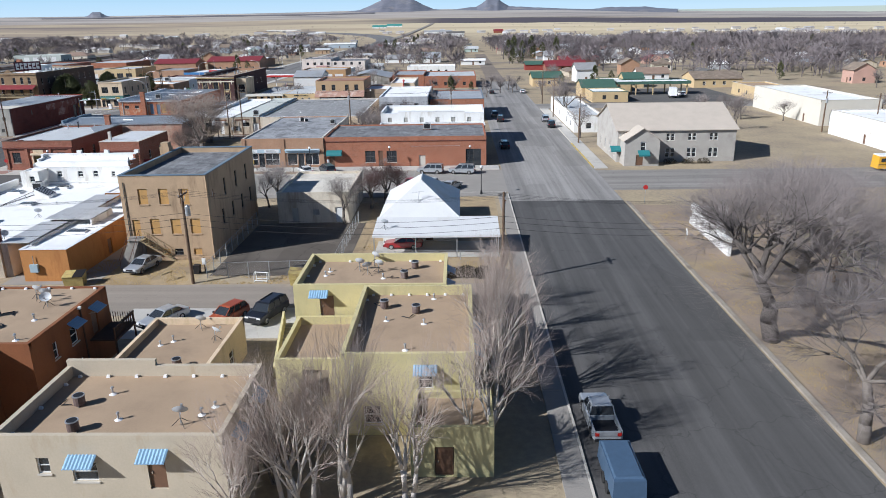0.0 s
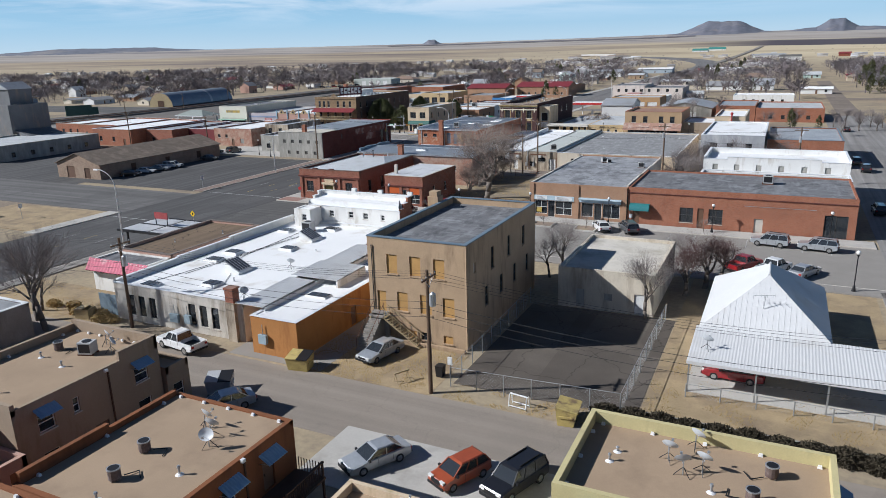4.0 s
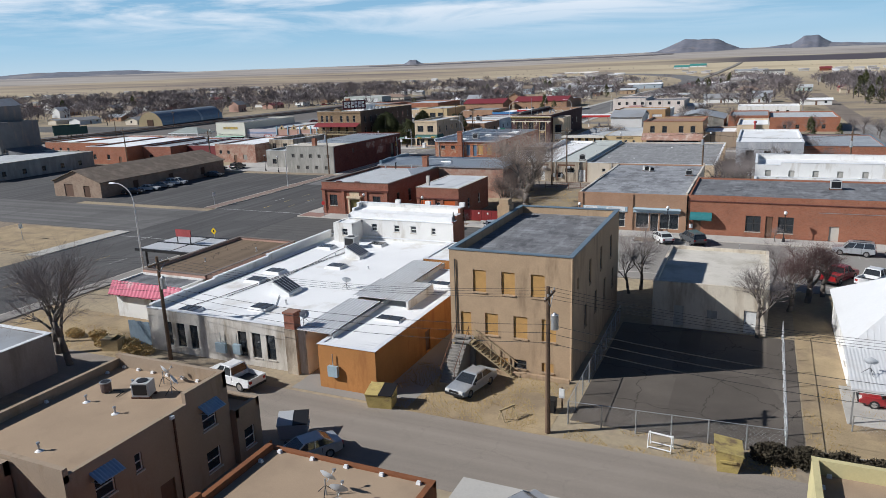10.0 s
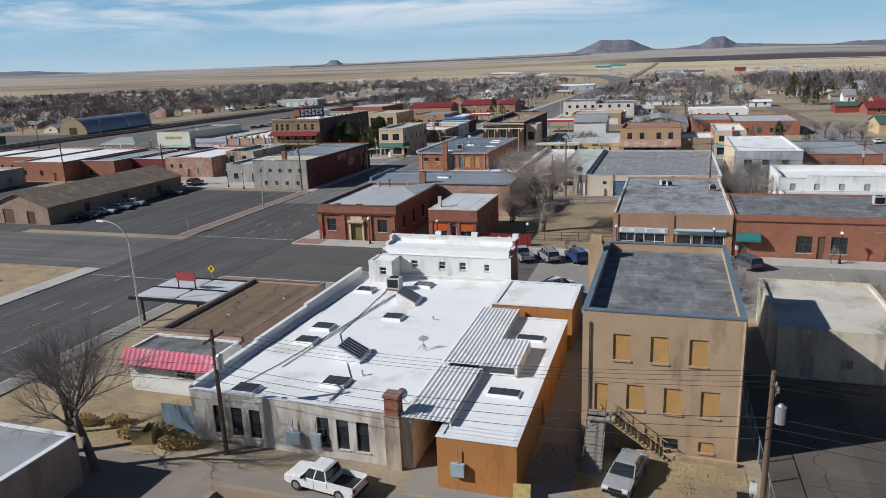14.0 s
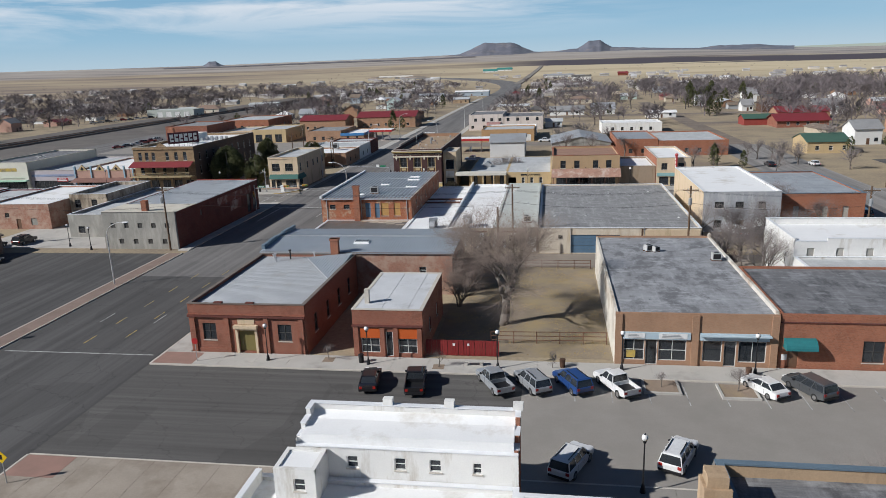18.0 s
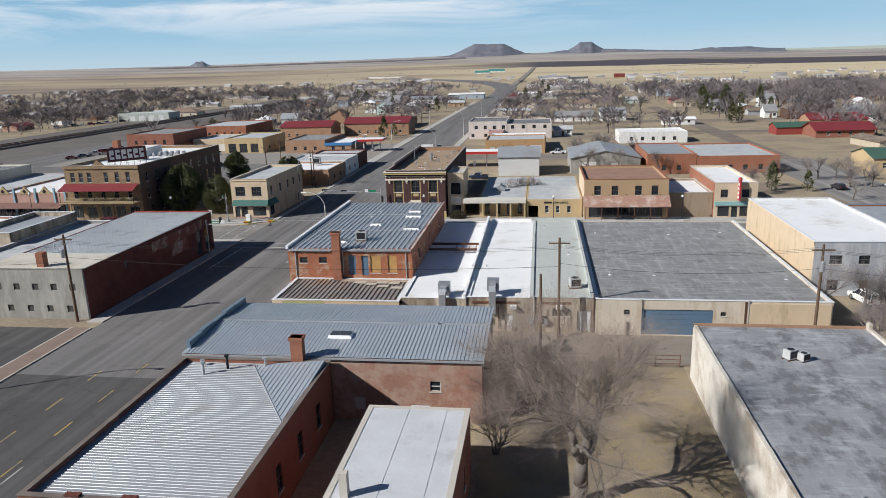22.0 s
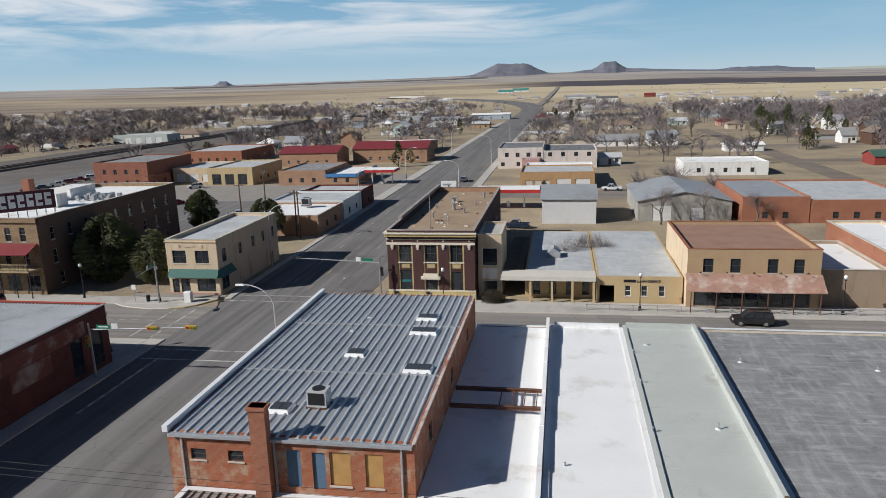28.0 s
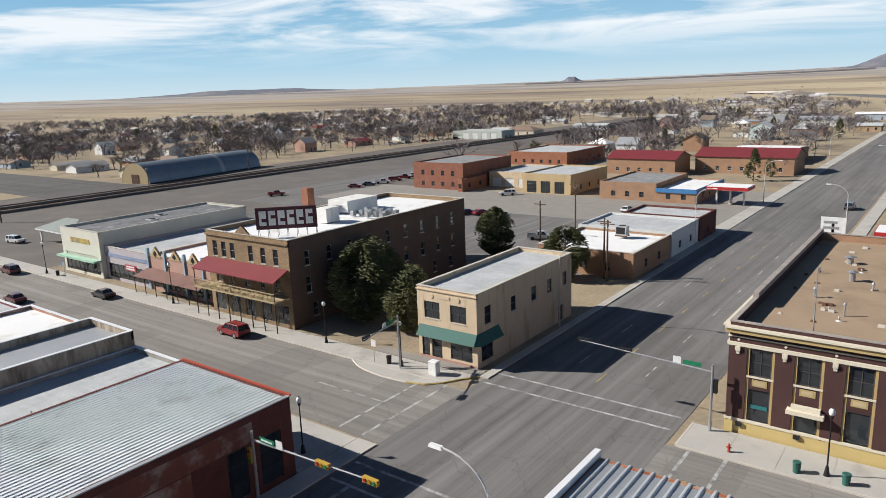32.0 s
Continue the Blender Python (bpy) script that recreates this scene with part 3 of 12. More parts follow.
def ground_material():
    m, N, L, b = nodes_of("land")
    pos = N.new("ShaderNodeNewGeometry").outputs["Position"]
    d = N.new("ShaderNodeVectorMath")
    d.operation = "DISTANCE"
    L.new(pos, d.inputs[0])
    d.inputs[1].default_value = (-100, 350, 0)
    r = N.new("ShaderNodeMapRange")
    r.inputs["From Min"].default_value, r.inputs["From Max"].default_value = 550, 1150
    L.new(d.outputs["Value"], r.inputs["Value"])
    town = ramp(N, L, noise_node(N, L, pos, 0.03, 6), [(0.36, (0.235, 0.19, 0.15)), (0.5, (0.41, 0.335, 0.22)), (0.66, (0.225, 0.185, 0.15))])
    town = mix(N, L, 0.4, town, ramp(N, L, noise_node(N, L, pos, 1.7, 4), [(0.35, (0.17, 0.14, 0.115)), (0.65, (0.36, 0.295, 0.2))]))
    mp = N.new("ShaderNodeMapping")
    mp.inputs["Scale"].default_value = (0.35, 1.0, 1.0)
    L.new(pos, mp.inputs["Vector"])
    sep, east = N.new("ShaderNodeSeparateXYZ"), N.new("ShaderNodeMapRange")
    L.new(pos, sep.inputs[0]), L.new(sep.outputs[0], east.inputs["Value"])
    east.inputs["From Min"].default_value, east.inputs["From Max"].default_value = -900, 100
    flat = noise_node(N, L, mp.outputs["Vector"], 0.0032, 6, 0.62)
    gold = ramp(N, L, flat, [(0.34, (0.40, 0.315, 0.205)), (0.5, (0.57, 0.48, 0.325)), (0.7, (0.50, 0.415, 0.275))])
    dun = ramp(N, L, flat, [(0.36, (0.19, 0.155, 0.135)), (0.47, (0.30, 0.24, 0.18)), (0.6, (0.42, 0.345, 0.235)), (0.7, (0.25, 0.20, 0.165))])
    plainc = mix(N, L, east.outputs["Result"], dun, gold)
    # a dark purplish-grey band with ragged edges crosses the far eastern plain
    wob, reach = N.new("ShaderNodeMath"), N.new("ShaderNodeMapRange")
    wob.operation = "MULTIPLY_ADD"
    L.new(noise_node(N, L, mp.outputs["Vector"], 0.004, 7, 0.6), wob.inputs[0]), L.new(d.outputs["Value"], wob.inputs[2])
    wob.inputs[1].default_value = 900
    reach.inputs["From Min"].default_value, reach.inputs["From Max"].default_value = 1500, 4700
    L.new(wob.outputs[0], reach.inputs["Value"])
    dark_band = ramp(N, L, reach.outputs["Result"], [(0.25, (0, 0, 0)), (0.262, (1, 1, 1)), (0.50, (1, 1, 1)), (0.55, (0, 0, 0))])
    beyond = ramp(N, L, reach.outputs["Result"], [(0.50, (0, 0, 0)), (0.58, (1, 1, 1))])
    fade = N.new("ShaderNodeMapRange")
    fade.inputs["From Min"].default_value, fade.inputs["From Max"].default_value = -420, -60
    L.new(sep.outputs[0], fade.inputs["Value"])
    dark_band = mix(N, L, 1.0, dark_band, fade.outputs["Result"], "MULTIPLY")
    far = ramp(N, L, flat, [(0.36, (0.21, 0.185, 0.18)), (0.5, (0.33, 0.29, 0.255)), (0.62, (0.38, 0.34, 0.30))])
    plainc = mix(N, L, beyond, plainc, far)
    plainc = mix(N, L, dark_band, plainc, (0.085, 0.072, 0.082))
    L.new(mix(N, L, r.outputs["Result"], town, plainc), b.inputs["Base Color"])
    b.inputs["Roughness"].default_value, b.inputs["Specular IOR Level"].default_value = 1.0, 0.1
    bumped(N, L, b, noise_node(N, L, pos, 4.0, 4), 0.3, 0.05)
    return m


def skyline(deg):
    for (a, p), (c, q) in zip(SKYLINE, SKYLINE[1:]):
        if a <= deg <= c:
            return p + (q - p) * (deg - a) / (c - a)
    return 0.25


def land_height(deg, r):
    k = min(1.0, max(0.0, (r - 850) / 3800))
    roll = noise.noise((r * math.cos(radians(deg)) * 0.0016, r * math.sin(radians(deg)) * 0.0016, 3.0))
    return (25 + 4650 * math.tan(radians(skyline(deg)))) * (0.35 * k + 0.65 * k * k) + 5 * roll * k


def land():
    g, radii, n = Geo(), [40, 120, 250, 400, 600, 850, 1000, 1200, 1400, 1650, 1900, 2200, 2500, 2800, 3100, 3400, 3700, 4000, 4250, 4500, 4700], 180
    pts, faces = [(ORIGIN[0], ORIGIN[1], 0.0)], []
    for r in radii:
        for k in range(n):
            a = -180 + 360 * k / n
            pts.append((ORIGIN[0] - r * math.sin(radians(a)), ORIGIN[1] + r * math.cos(radians(a)), land_height(a, r)))
    faces += [(0, 1 + k, 1 + (k + 1) % n) for k in range(n)]
    for i in range(len(radii) - 1):
        o = 1 + i * n
        faces += [(o + k, o + n + k, o + n + (k + 1) % n, o + (k + 1) % n) for k in range(n)]
    g.add(pts, faces)
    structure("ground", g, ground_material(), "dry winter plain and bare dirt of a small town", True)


def mesa(label, az0, az1, t0, t1, el, r=4520, base=0.6, tilt=0.0, power=1.6):
    """A table hill on the skyline, given by bearings and elevations; a skirt of scree below a flat top."""
    g, n, rows = Geo(), 44, 7
    pts = []
    for i in range(rows + 1):
        for k in range(n + 1):
            a = az0 + (az1 - az0) * k / n
            edge = min((az0 - a) / (az0 - t0), 1.0) if a > t0 else min((a - az1) / (t1 - az1), 1.0) if a < t1 else 1.0
            crest = base + (el + tilt * (a - t0) - base) * max(0, edge) ** power
            crest += 0.05 * noise.noise((a * 2.2, 0, el)) * edge
            e = base - 0.35 + (crest - base + 0.35) * (i / rows) ** 0.75
            rr = r - (rows - i) * 60 + 25 * noise.noise((a * 3, i * 0.7, 1))
            pts.append((ORIGIN[0] - rr * math.sin(radians(a)), ORIGIN[1] + rr * math.cos(radians(a)), 27 + rr * math.tan(radians(e))))
    faces = [(i * (n + 1) + k, i * (n + 1) + k + 1, (i + 1) * (n + 1) + k + 1, (i + 1) * (n + 1) + k) for i in range(rows) for k in range(n)]
    g.add(pts, faces)
    structure("backdrop", g, MESA, label, True)


# the blue-grey of distance haze is mixed into the mesa colour
MESA = M("hazed_mesa_rock", (0.125, 0.125, 0.15), 0.95, 0.25, 0.012, 0.06, 0, stain=(0.21, 0.185, 0.18), amount=0.3)
RIDGE = M("dark_scrub_ridge", (0.12, 0.105, 0.11), 0.95, 0.2, 0.01, 0.05, 0, stain=(0.16, 0.12, 0.085), amount=0.2)
land()
mesa("broad dark mesa rising from the plain", 8.2, 0.4, 5.3, 2.9, 1.64, tilt=0.03, power=1.35)
mesa("long foot of the broad mesa", 11.5, -2.5, 6.6, 1.8, 0.9, 4480)
mesa("small dark butte with a pointed top", -0.6, -6.2, -2.9, -3.8, 1.5, power=1.9)
mesa("long sloping foot of the small butte", 2.5, -13.0, -1.6, -5.2, 0.95, 4480)
mesa("low dark mesa edge on the horizon", -10.0, -17.5, -12.0, -15.0, 0.76, base=0.55)
mesa("tiny butte on the far plain", 27.3, 25.6, 26.7, 26.2, 0.93, base=0.62)


def ridge():
    """A dark wooded line that runs along the plain."""
    for a0, a1, e0, e1, r, label in ((30.0, 6.0, 0.18, 0.27, 4200, "thin dark scrub line on the plain"),):
        g, n, pts = Geo(), 90, []
        for k in range(n + 1):
            a = a0 + (a1 - a0) * k / n
            w = min(1, 6 * k / n, 8 * (1 - k / n)) * (0.75 + 0.5 * noise.noise((a * 0.5, 2, 0)))
            mid = (e0 + e1) / 2 + 0.05 * noise.noise((a * 0.3, 7, 0)) + 0.012 * (a0 - a) * (0.5 if a0 < 10 else 0)
            for e, rr in ((mid - w * (e1 - e0) * 0.5, r - 260), (mid + w * (e1 - e0) * 0.5, r)):
                z = 27 + rr * math.tan(radians(e - 0.02))
                pts.append((ORIGIN[0] - rr * math.sin(radians(a)), ORIGIN[1] + rr * math.cos(radians(a)), max(z, land_height(a, rr) + 1.5)))
        g.add(pts, [(2 * k, 2 * k + 2, 2 * k + 3, 2 * k + 1) for k in range(n)])
        structure("backdrop", g, RIDGE, label, True)


ridge()
mesa("pale blue mountains far off", 62.0, 40.0, 54.0, 48.0, 0.86, 4650, 0.5)


def clouds():
    """A high thin cloud sheet, far behind everything: streaks of cirrus on a glowing strip of sky with painted horizon
    haze.
    """
    m, N, L, b = nodes_of("cirrus")
    pos = N.new("ShaderNodeNewGeometry").outputs["Position"]
    mp = N.new("ShaderNodeMapping")
    mp.inputs["Scale"].default_value, mp.inputs["Rotation"].default_value = (0.0004, 0.0004, 0.0033), (0, 0.05, 0)
    L.new(pos, mp.inputs["Vector"])
    f = noise_node(N, L, mp.outputs["Vector"], 1.9, 8, 0.58)
    f.node.inputs["Distortion"].default_value = 0.6
    sep, mr = N.new("ShaderNodeSeparateXYZ"), N.new("ShaderNodeMapRange")
    L.new(pos, sep.inputs[0])
    L.new(sep.outputs[2], mr.inputs["Value"])
    mr.inputs["From Min"].default_value, mr.inputs["From Max"].default_value = 190, 420
    cover = ramp(N, L, f, [(0.42, (0, 0, 0)), (0.6, (0.8, 0.8, 0.8))])
    edge = N.new("ShaderNodeMapRange")
    L.new(sep.outputs[0], edge.inputs["Value"])
    edge.inputs["From Min"].default_value, edge.inputs["From Max"].default_value, edge.inputs["To Min"].default_value, edge.inputs["To Max"].default_value = -300, 700, 1.0, 0.12
    cover = mix(N, L, 1.0, cover, edge.outputs["Result"], "MULTIPLY")
    cover = mix(N, L, 1.0, cover, mr.outputs["Result"], "MULTIPLY")
    tr, em, ms = N.new("ShaderNodeBsdfTransparent"), N.new("ShaderNodeEmission"), N.new("ShaderNodeMixShader")
    em.inputs["Color"].default_value, em.inputs["Strength"].default_value = (0.93, 0.96, 1.0, 1), 0.82
    L.new(cover, ms.inputs[0]), L.new(em.outputs[0], ms.inputs[2])
    # sky blue and pale horizon haze, painted as a glow behind the cirrus
    hz = N.new("ShaderNodeMapRange")
    hz.inputs["From Min"].default_value, hz.inputs["From Max"].default_value, hz.inputs["To Min"].default_value, hz.inputs["To Max"].default_value = 700, 1230, 0.9, 0.0
    tone = N.new("ShaderNodeMapRange")
    tone.inputs["From Min"].default_value, tone.inputs["From Max"].default_value = 40, 700
    L.new(sep.outputs[2], tone.inputs["Value"])
    L.new(sep.outputs[2], hz.inputs["Value"])
    he, hm = N.new("ShaderNodeEmission"), N.new("ShaderNodeMixShader")
    L.new(ramp(N, L, tone.outputs["Result"], [(0.0, (0.50, 0.62, 0.70)), (0.3, (0.33, 0.53, 0.68)), (1.0, (0.17, 0.38, 0.58))]), he.inputs["Color"])
    he.inputs["Strength"].default_value = 1.0
    L.new(hz.outputs["Result"], hm.inputs[0]), L.new(tr.outputs[0], hm.inputs[1]), L.new(he.outputs[0], hm.inputs[2])
    L.new(hm.outputs[0], ms.inputs[1])
    L.new(ms.outputs[0], N["Material Output"].inputs["Surface"])
    N.remove(b)
    g, n, pts = Geo(), 72, []
    for k in range(n + 1):
        a = 110 - 180 * k / n
        for e in (0.5, 15.0):
            pts.append((ORIGIN[0] - 4690 * math.sin(radians(a)), ORIGIN[1] + 4690 * math.cos(radians(a)), 27 + 4690 * math.tan(radians(e))))
    g.add(pts, [(2 * k, 2 * k + 2, 2 * k + 3, 2 * k + 1) for k in range(n)])
    ob = structure("backdrop", g, m, "thin white cirrus clouds in a blue sky", True)
    ob.visible_shadow = False


clouds()


# ---- roads, pavements, lots ----
def slab(name, label, mat, x0, x1, y0, y1, top, low=-0.3):
    return structure(name, Geo().box(x0, x1, y0, y1, low, top), mat, label)


def land_at(x, y):
    dx, dy = x - ORIGIN[0], y - ORIGIN[1]
    return land_height(math.degrees(math.atan2(-dx, dy)), math.hypot(dx, dy))


def strip(name, label, mat, line, width, top, low=-0.3):
    """A road along a line of points, laid on the land."""
    g, pts, base, low = Geo(), [], top, -0.3
    for k, p in enumerate(line):
        a, b = Vector(line[max(0, k - 1)]), Vector(line[min(len(line) - 1, k + 1)])
        side = Vector((-(b - a).y, (b - a).x)).normalized() * (width[k] if isinstance(width, list) else width) / 2
        rise = land_at(*p)
        top = base + rise * 1.02 + (0.6 if rise > 0.3 else 0.0)
        pts += [(p[0] + side.x, p[1] + side.y, top), (p[0] - side.x, p[1] - side.y, top), (p[0] + side.x, p[1] + side.y, low), (p[0] - side.x, p[1] - side.y, low)]
    faces = []
    for k in range(len(line) - 1):
        o = 4 * k
        faces += [(o, o + 1, o + 5, o + 4), (o, o + 4, o + 6, o + 2), (o + 1, o + 3, o + 7, o + 5)]
    g.add(pts, faces)
    return structure(name, g, mat, label)


slab("road_highway", "wide grey asphalt highway through town", ASPHALT, -114.5, -93.5, -120, 164.3, 0.03)
slab("road_highway_north", "bleached grey highway past the crossing", ASPHALT_MID, -114.5, -93.5, 164.3, 330, 0.03)
bend = [(-103.5, 330), (-103, 420), (-102.5, 520), (-102, 620), (-101, 720), (-101, 800), (-100, 870), (-100, 940), (-101, 1000), (-105, 1060), (-113, 1120), (-129, 1190), (-153, 1265), (-187, 1340), (-234, 1420), (-292, 1490), (-362, 1550)]
strip("road_bend", "highway curving away to the overpass", ASPHALT_MID, bend, [21] * 7 + [23, 26, 30, 34, 38, 40, 40, 40, 38, 34], 0.032)
strip("road_far", "narrow road running on to the plain", paved("bleached_far_road", (0.235, 0.21, 0.18), "y", 0.1, 0.2), [(-97, 1090), (-95, 1150), (-92, 1300), (-88, 1590), (-82, 1930), (-78, 2200)], 10, 0.25)
strip("pavement_highway_west", "pale concrete pavement beside the northern highway", CONCRETE_NEW, [(-115.6, 300), (-115.2, 520), (-114, 720)], 3.2, 0.13)
strip("pavement_highway_east", "pale concrete pavement beside the northern highway", CONCRETE_NEW, [(-91, 300), (-90.6, 520), (-89, 720)], 2.6, 0.13)
slab("road_cross", "dusty grey cross street behind the shops", paved("dusty_street", (0.215, 0.19, 0.165), "x", 0.3, 0.3), -89, 8, 337, 350, 0.022)
slab("road_cross_north", "brown dirt street between houses", paved("dirt_street", (0.205, 0.168, 0.135), "x", 0.15, 0.2), -88, 280, 474, 486, 0.022)
slab("road_cross_east", "brown dirt street past the barn", MATS["dirt_street"], 21.6, 280, 414, 425, 0.022)
slab("road_west_street", "dark asphalt street beyond the tracks", ASPHALT_X, -560, -324, 292, 328, 0.03)
slab("road_street", "grey asphalt street west of the highway", paved("worn_street_asphalt", (0.125, 0.12, 0.115), "x", 0.3, 0.3), -320, -114.5, 113, 131.5, 0.026)
slab("road_street_mid", "dark asphalt street beside the corner bank", ASPHALT_X, -93.5, -52, 113, 131.5, 0.026)
slab("road_street_east", "pale concrete street with angle parking", CONCRETE, -52, 8, 113, 131.5, 0.026)
slab("road_street_far", "bleached street running east", ASPHALT_OLD_X, 25.6, 260, 114, 130, 0.026)
slab("road_main_west", "grey asphalt main street", ASPHALT_OLD_X, -420, -114.5, 225.5, 239, 0.026)
slab("road_main", "grey asphalt main street", ASPHALT_OLD_X, -93.5, 8, 225.5, 239, 0.026)
slab("road_main_east", "grey asphalt main street", ASPHALT_OLD_X, 25.6, 260, 225.5, 239, 0.026)
slab("road_side", "wide dark asphalt side street", ASPHALT, 8, 25.6, -120, 107, 0.03)
slab("road_side_north", "bleached asphalt side street", ASPHALT_OLD, 8, 25.6, 107, 330, 0.03)
slab("road_side_far", "narrow brown dirt residential street", MATS["dirt_street"], 13, 21.5, 330, 600, 0.03)
slab("road_alley", "dusty patched alley", ALLEY, -93.5, 8, 62.8, 71.2, 0.02)
slab("road_back_alley", "dirt back alley between the shops", ALLEY, -62.5, 8, 171.5, 179.4, 0.02)
slab("pavement_lot", "pale concrete parking lot behind the flats", CONCRETE_NEW, -33, -12.5, 57.5, 64.5, 0.05)
slab("pavement_yard", "cracked dark asphalt yard behind a fence", paved("yard_asphalt", (0.115, 0.098, 0.082), "", 0.8, 0.4), -28.6, -13.4, 74, 95.4, 0.02)
slab("road_lot_west", "grey asphalt parking lot by the depot", ASPHALT, -230, -114.6, 134, 178, 0.018)
slab("road_lot_front", "grey asphalt yard before the depot", ASPHALT, -260, -151, 131.4, 137, 0.02)
slab("pavement_square", "worn pale concrete square before the fire station", CONCRETE, -238, -140, 333, 366, 0.02)
slab("road_square", "worn asphalt parking beside the square", ASPHALT_MID, -255, -116, 318, 333, 0.02)
slab("road_yard_north", "dark dirt parking by the tracks", MATS["greyed_asphalt"], -262, -238, 333, 420, 0.02)
slab("road_parking", "asphalt parking behind the hotel", ASPHALT_MID, -235, -125, 286, 318, 0.03)
slab("pavement_forecourt", "concrete filling station forecourt", CONCRETE, -150, -114.6, 340, 392, 0.035)
slab("road_motel_lot", "dark asphalt lot of the motel", ASPHALT_X, 44, 98, 240, 287, 0.02)
slab("ground_grass_house", "dry lawn beside the white metal-roofed house", DRYGRASS, -13.3, 5.6, 73.5, 111, 0.015)
slab("ground_grass_yard", "dry grass in the fenced yard", M("trodden_grass", (0.24, 0.195, 0.14), 0.97, 0.25, 0.3, 7, 0.5, stain=(0.30, 0.235, 0.135), amount=0.45), -62.5, -42.8, 136.5, 171.4, 0.015)
slab("ground_grass_stairs", "dry grass strip by the alley", DRYGRASS, -43.4, -29.6, 71.3, 80, 0.016)
slab("ground_grass_lane", "dry weeds behind the pink-roofed hut", DRYGRASS, -92, -69.6, 71.3, 80.4, 0.016)
slab("ground_grass_island", "grass island with a concrete kerb", DRYGRASS, -142, -117.5, 97, 112, 0.12)
slab("ground_grass_straw", "pale straw-coloured lawn behind the elms", STRAW, 44, 72, 66, 104, 0.024)
slab("ground_grass_east", "bare dirt lot under large trees", DIRT, 26.32, 110, -40, 104, 0.016)
slab("pavement_passage", "concrete passage between buildings", CONCRETE, -51.2, -40.6, 71.6, 110, 0.024)


def kerb_walk(name, label, x0, x1, y0, y1, kerbs, mat=CONCRETE_NEW, top=0.15):
    """A raised pavement of scored panels with kerbs on the sides named."""
    root = structure(name, Geo().box(x0, x1, y0, y1, -0.3, top - 0.02), mat, label)
    along_x = (x1 - x0) > (y1 - y0)
    length, n = (x1 - x0 if along_x else y1 - y0), 0
    n = max(1, min(26, round(length / 3.0)))
    step = length / n
    me = Geo().box(0.012, (step if along_x else x1 - x0) - 0.012, 0.012, (y1 - y0 if along_x else step) - 0.012, 0, 0.02).mesh("paving_panel", mat)
    for k in range(n):
        p = part("paving_panel", me, None, root)
        p.location = (x0 + k * step, y0, top - 0.02) if along_x else (x0, y0 + k * step, top - 0.02)
    for s in kerbs:
        g = {"s": (x0, x1, y0 - 0.18, y0), "n": (x0, x1, y1, y1 + 0.18), "w": (x0 - 0.18, x0, y0, y1), "e": (x1, x1 + 0.18, y0, y1)}[s]
        part("kerb", Geo().box(*g, -0.3, top + 0.01), COPING, root)
    return root


kerb_walk("pavement_bank", "concrete pavement along the brick shops", -93.3, 7.6, 131.7, 135.2, "sw")
kerb_walk("pavement_bank_side", "concrete pavement beside the corner bank", -93.3, -90.4, 135.3, 178.8, "w")
kerb_walk("pavement_shops_side", "pavement beside the drug store", -93.6, -91.8, 179, 224.8, "w")
kerb_walk("pavement_main_south", "pavement along main street", -91.6, 7.6, 222.8, 225.3, "n")
kerb_walk("pavement_main_north", "pavement along main street", -92.6, 7.6, 239.2, 244.0, "sw")
kerb_walk("pavement_corner", "rounded corner pavement by the beige shop", -262, -118.0, 239.2, 242.4, "s")


def corner_paving():
    """The pavement bulging round the corner, with its painted kerb."""
    rim = [(-130.6, 239.0), (-128.9, 238.0), (-127.2, 237.4), (-124.0, 237.0), (-121.0, 237.2), (-118.9, 237.8), (-117.5, 239.2), (-116.4, 241.0), (-115.2, 242.5)]
    pts = rim + [(-118.02, 242.5), (-118.02, 239.0)]
    n = len(pts)
    g = Geo().add([(x, y, 0.145) for x, y in pts] + [(x, y, -0.3) for x, y in pts], [tuple(range(n))] + [(k, n + k, n + (k + 1) % n, (k + 1) % n) for k in range(n)])
    root = structure("pavement_bulge", g, CONCRETE_NEW, "pale concrete pavement rounding the street corner")
    for k in range(8):
        part("kerb", Geo().tube((*rim[k], 0.06), (*rim[k + 1], 0.06), 0.13, None, 6), M("worn_yellow_kerb", (0.45, 0.33, 0.12), 0.9, 0.3, 1.0) if k > 3 else COPING, root)
    slab("pavement_shop_front", "concrete apron before the beige corner shop", CONCRETE, -130.5, -115.3, 242.6, 244.15, 0.14)


corner_paving()
kerb_walk("pavement_corner_side", "pavement beside the beige corner shop", -115.1, -114.2, 242.6, 300, "e")
slab("pavement_hall_corner", "pale concrete pavement at the corner of the brick hall", CONCRETE_NEW, -131.6, -116.7, 218.2, 225.1, 0.12)
kerb_walk("pavement_red_side", "pavement beside the red brick hall", -116.6, -114.6, 180, 225.2, "e")
kerb_walk("pavement_south", "pavement south of the street", -69.9, 7.6, 110.3, 112.8, "n", CONCRETE)
kerb_walk("pavement_highway", "pavement along the highway", -93.4, -91.2, 72, 103, "w", CONCRETE)
kerb_walk("pavement_corner_south", "wide worn concrete corner before the roadside shop", -93.4, -70.0, 103.2, 112.8, "nw", M("tan_concrete", (0.33, 0.285, 0.235), 0.92, 0.14, 0.3, 8, 0.15, stain=(0.24, 0.2, 0.16), amount=0.4))
structure("pavement_pavers_south", Geo().box(-93.3, -88.8, 109.6, 112.7, 0.1, 0.16), PAVER, "red brick pavers at the southern corner")
kerb_walk("pavement_side_east", "narrow dusty kerb strip by the side street", 25.8, 26.3, -40, 106, "", M("dusty_kerb", (0.30, 0.265, 0.22), 0.95, 0.2, 0.4, stain=(0.22, 0.185, 0.145), amount=0.4))
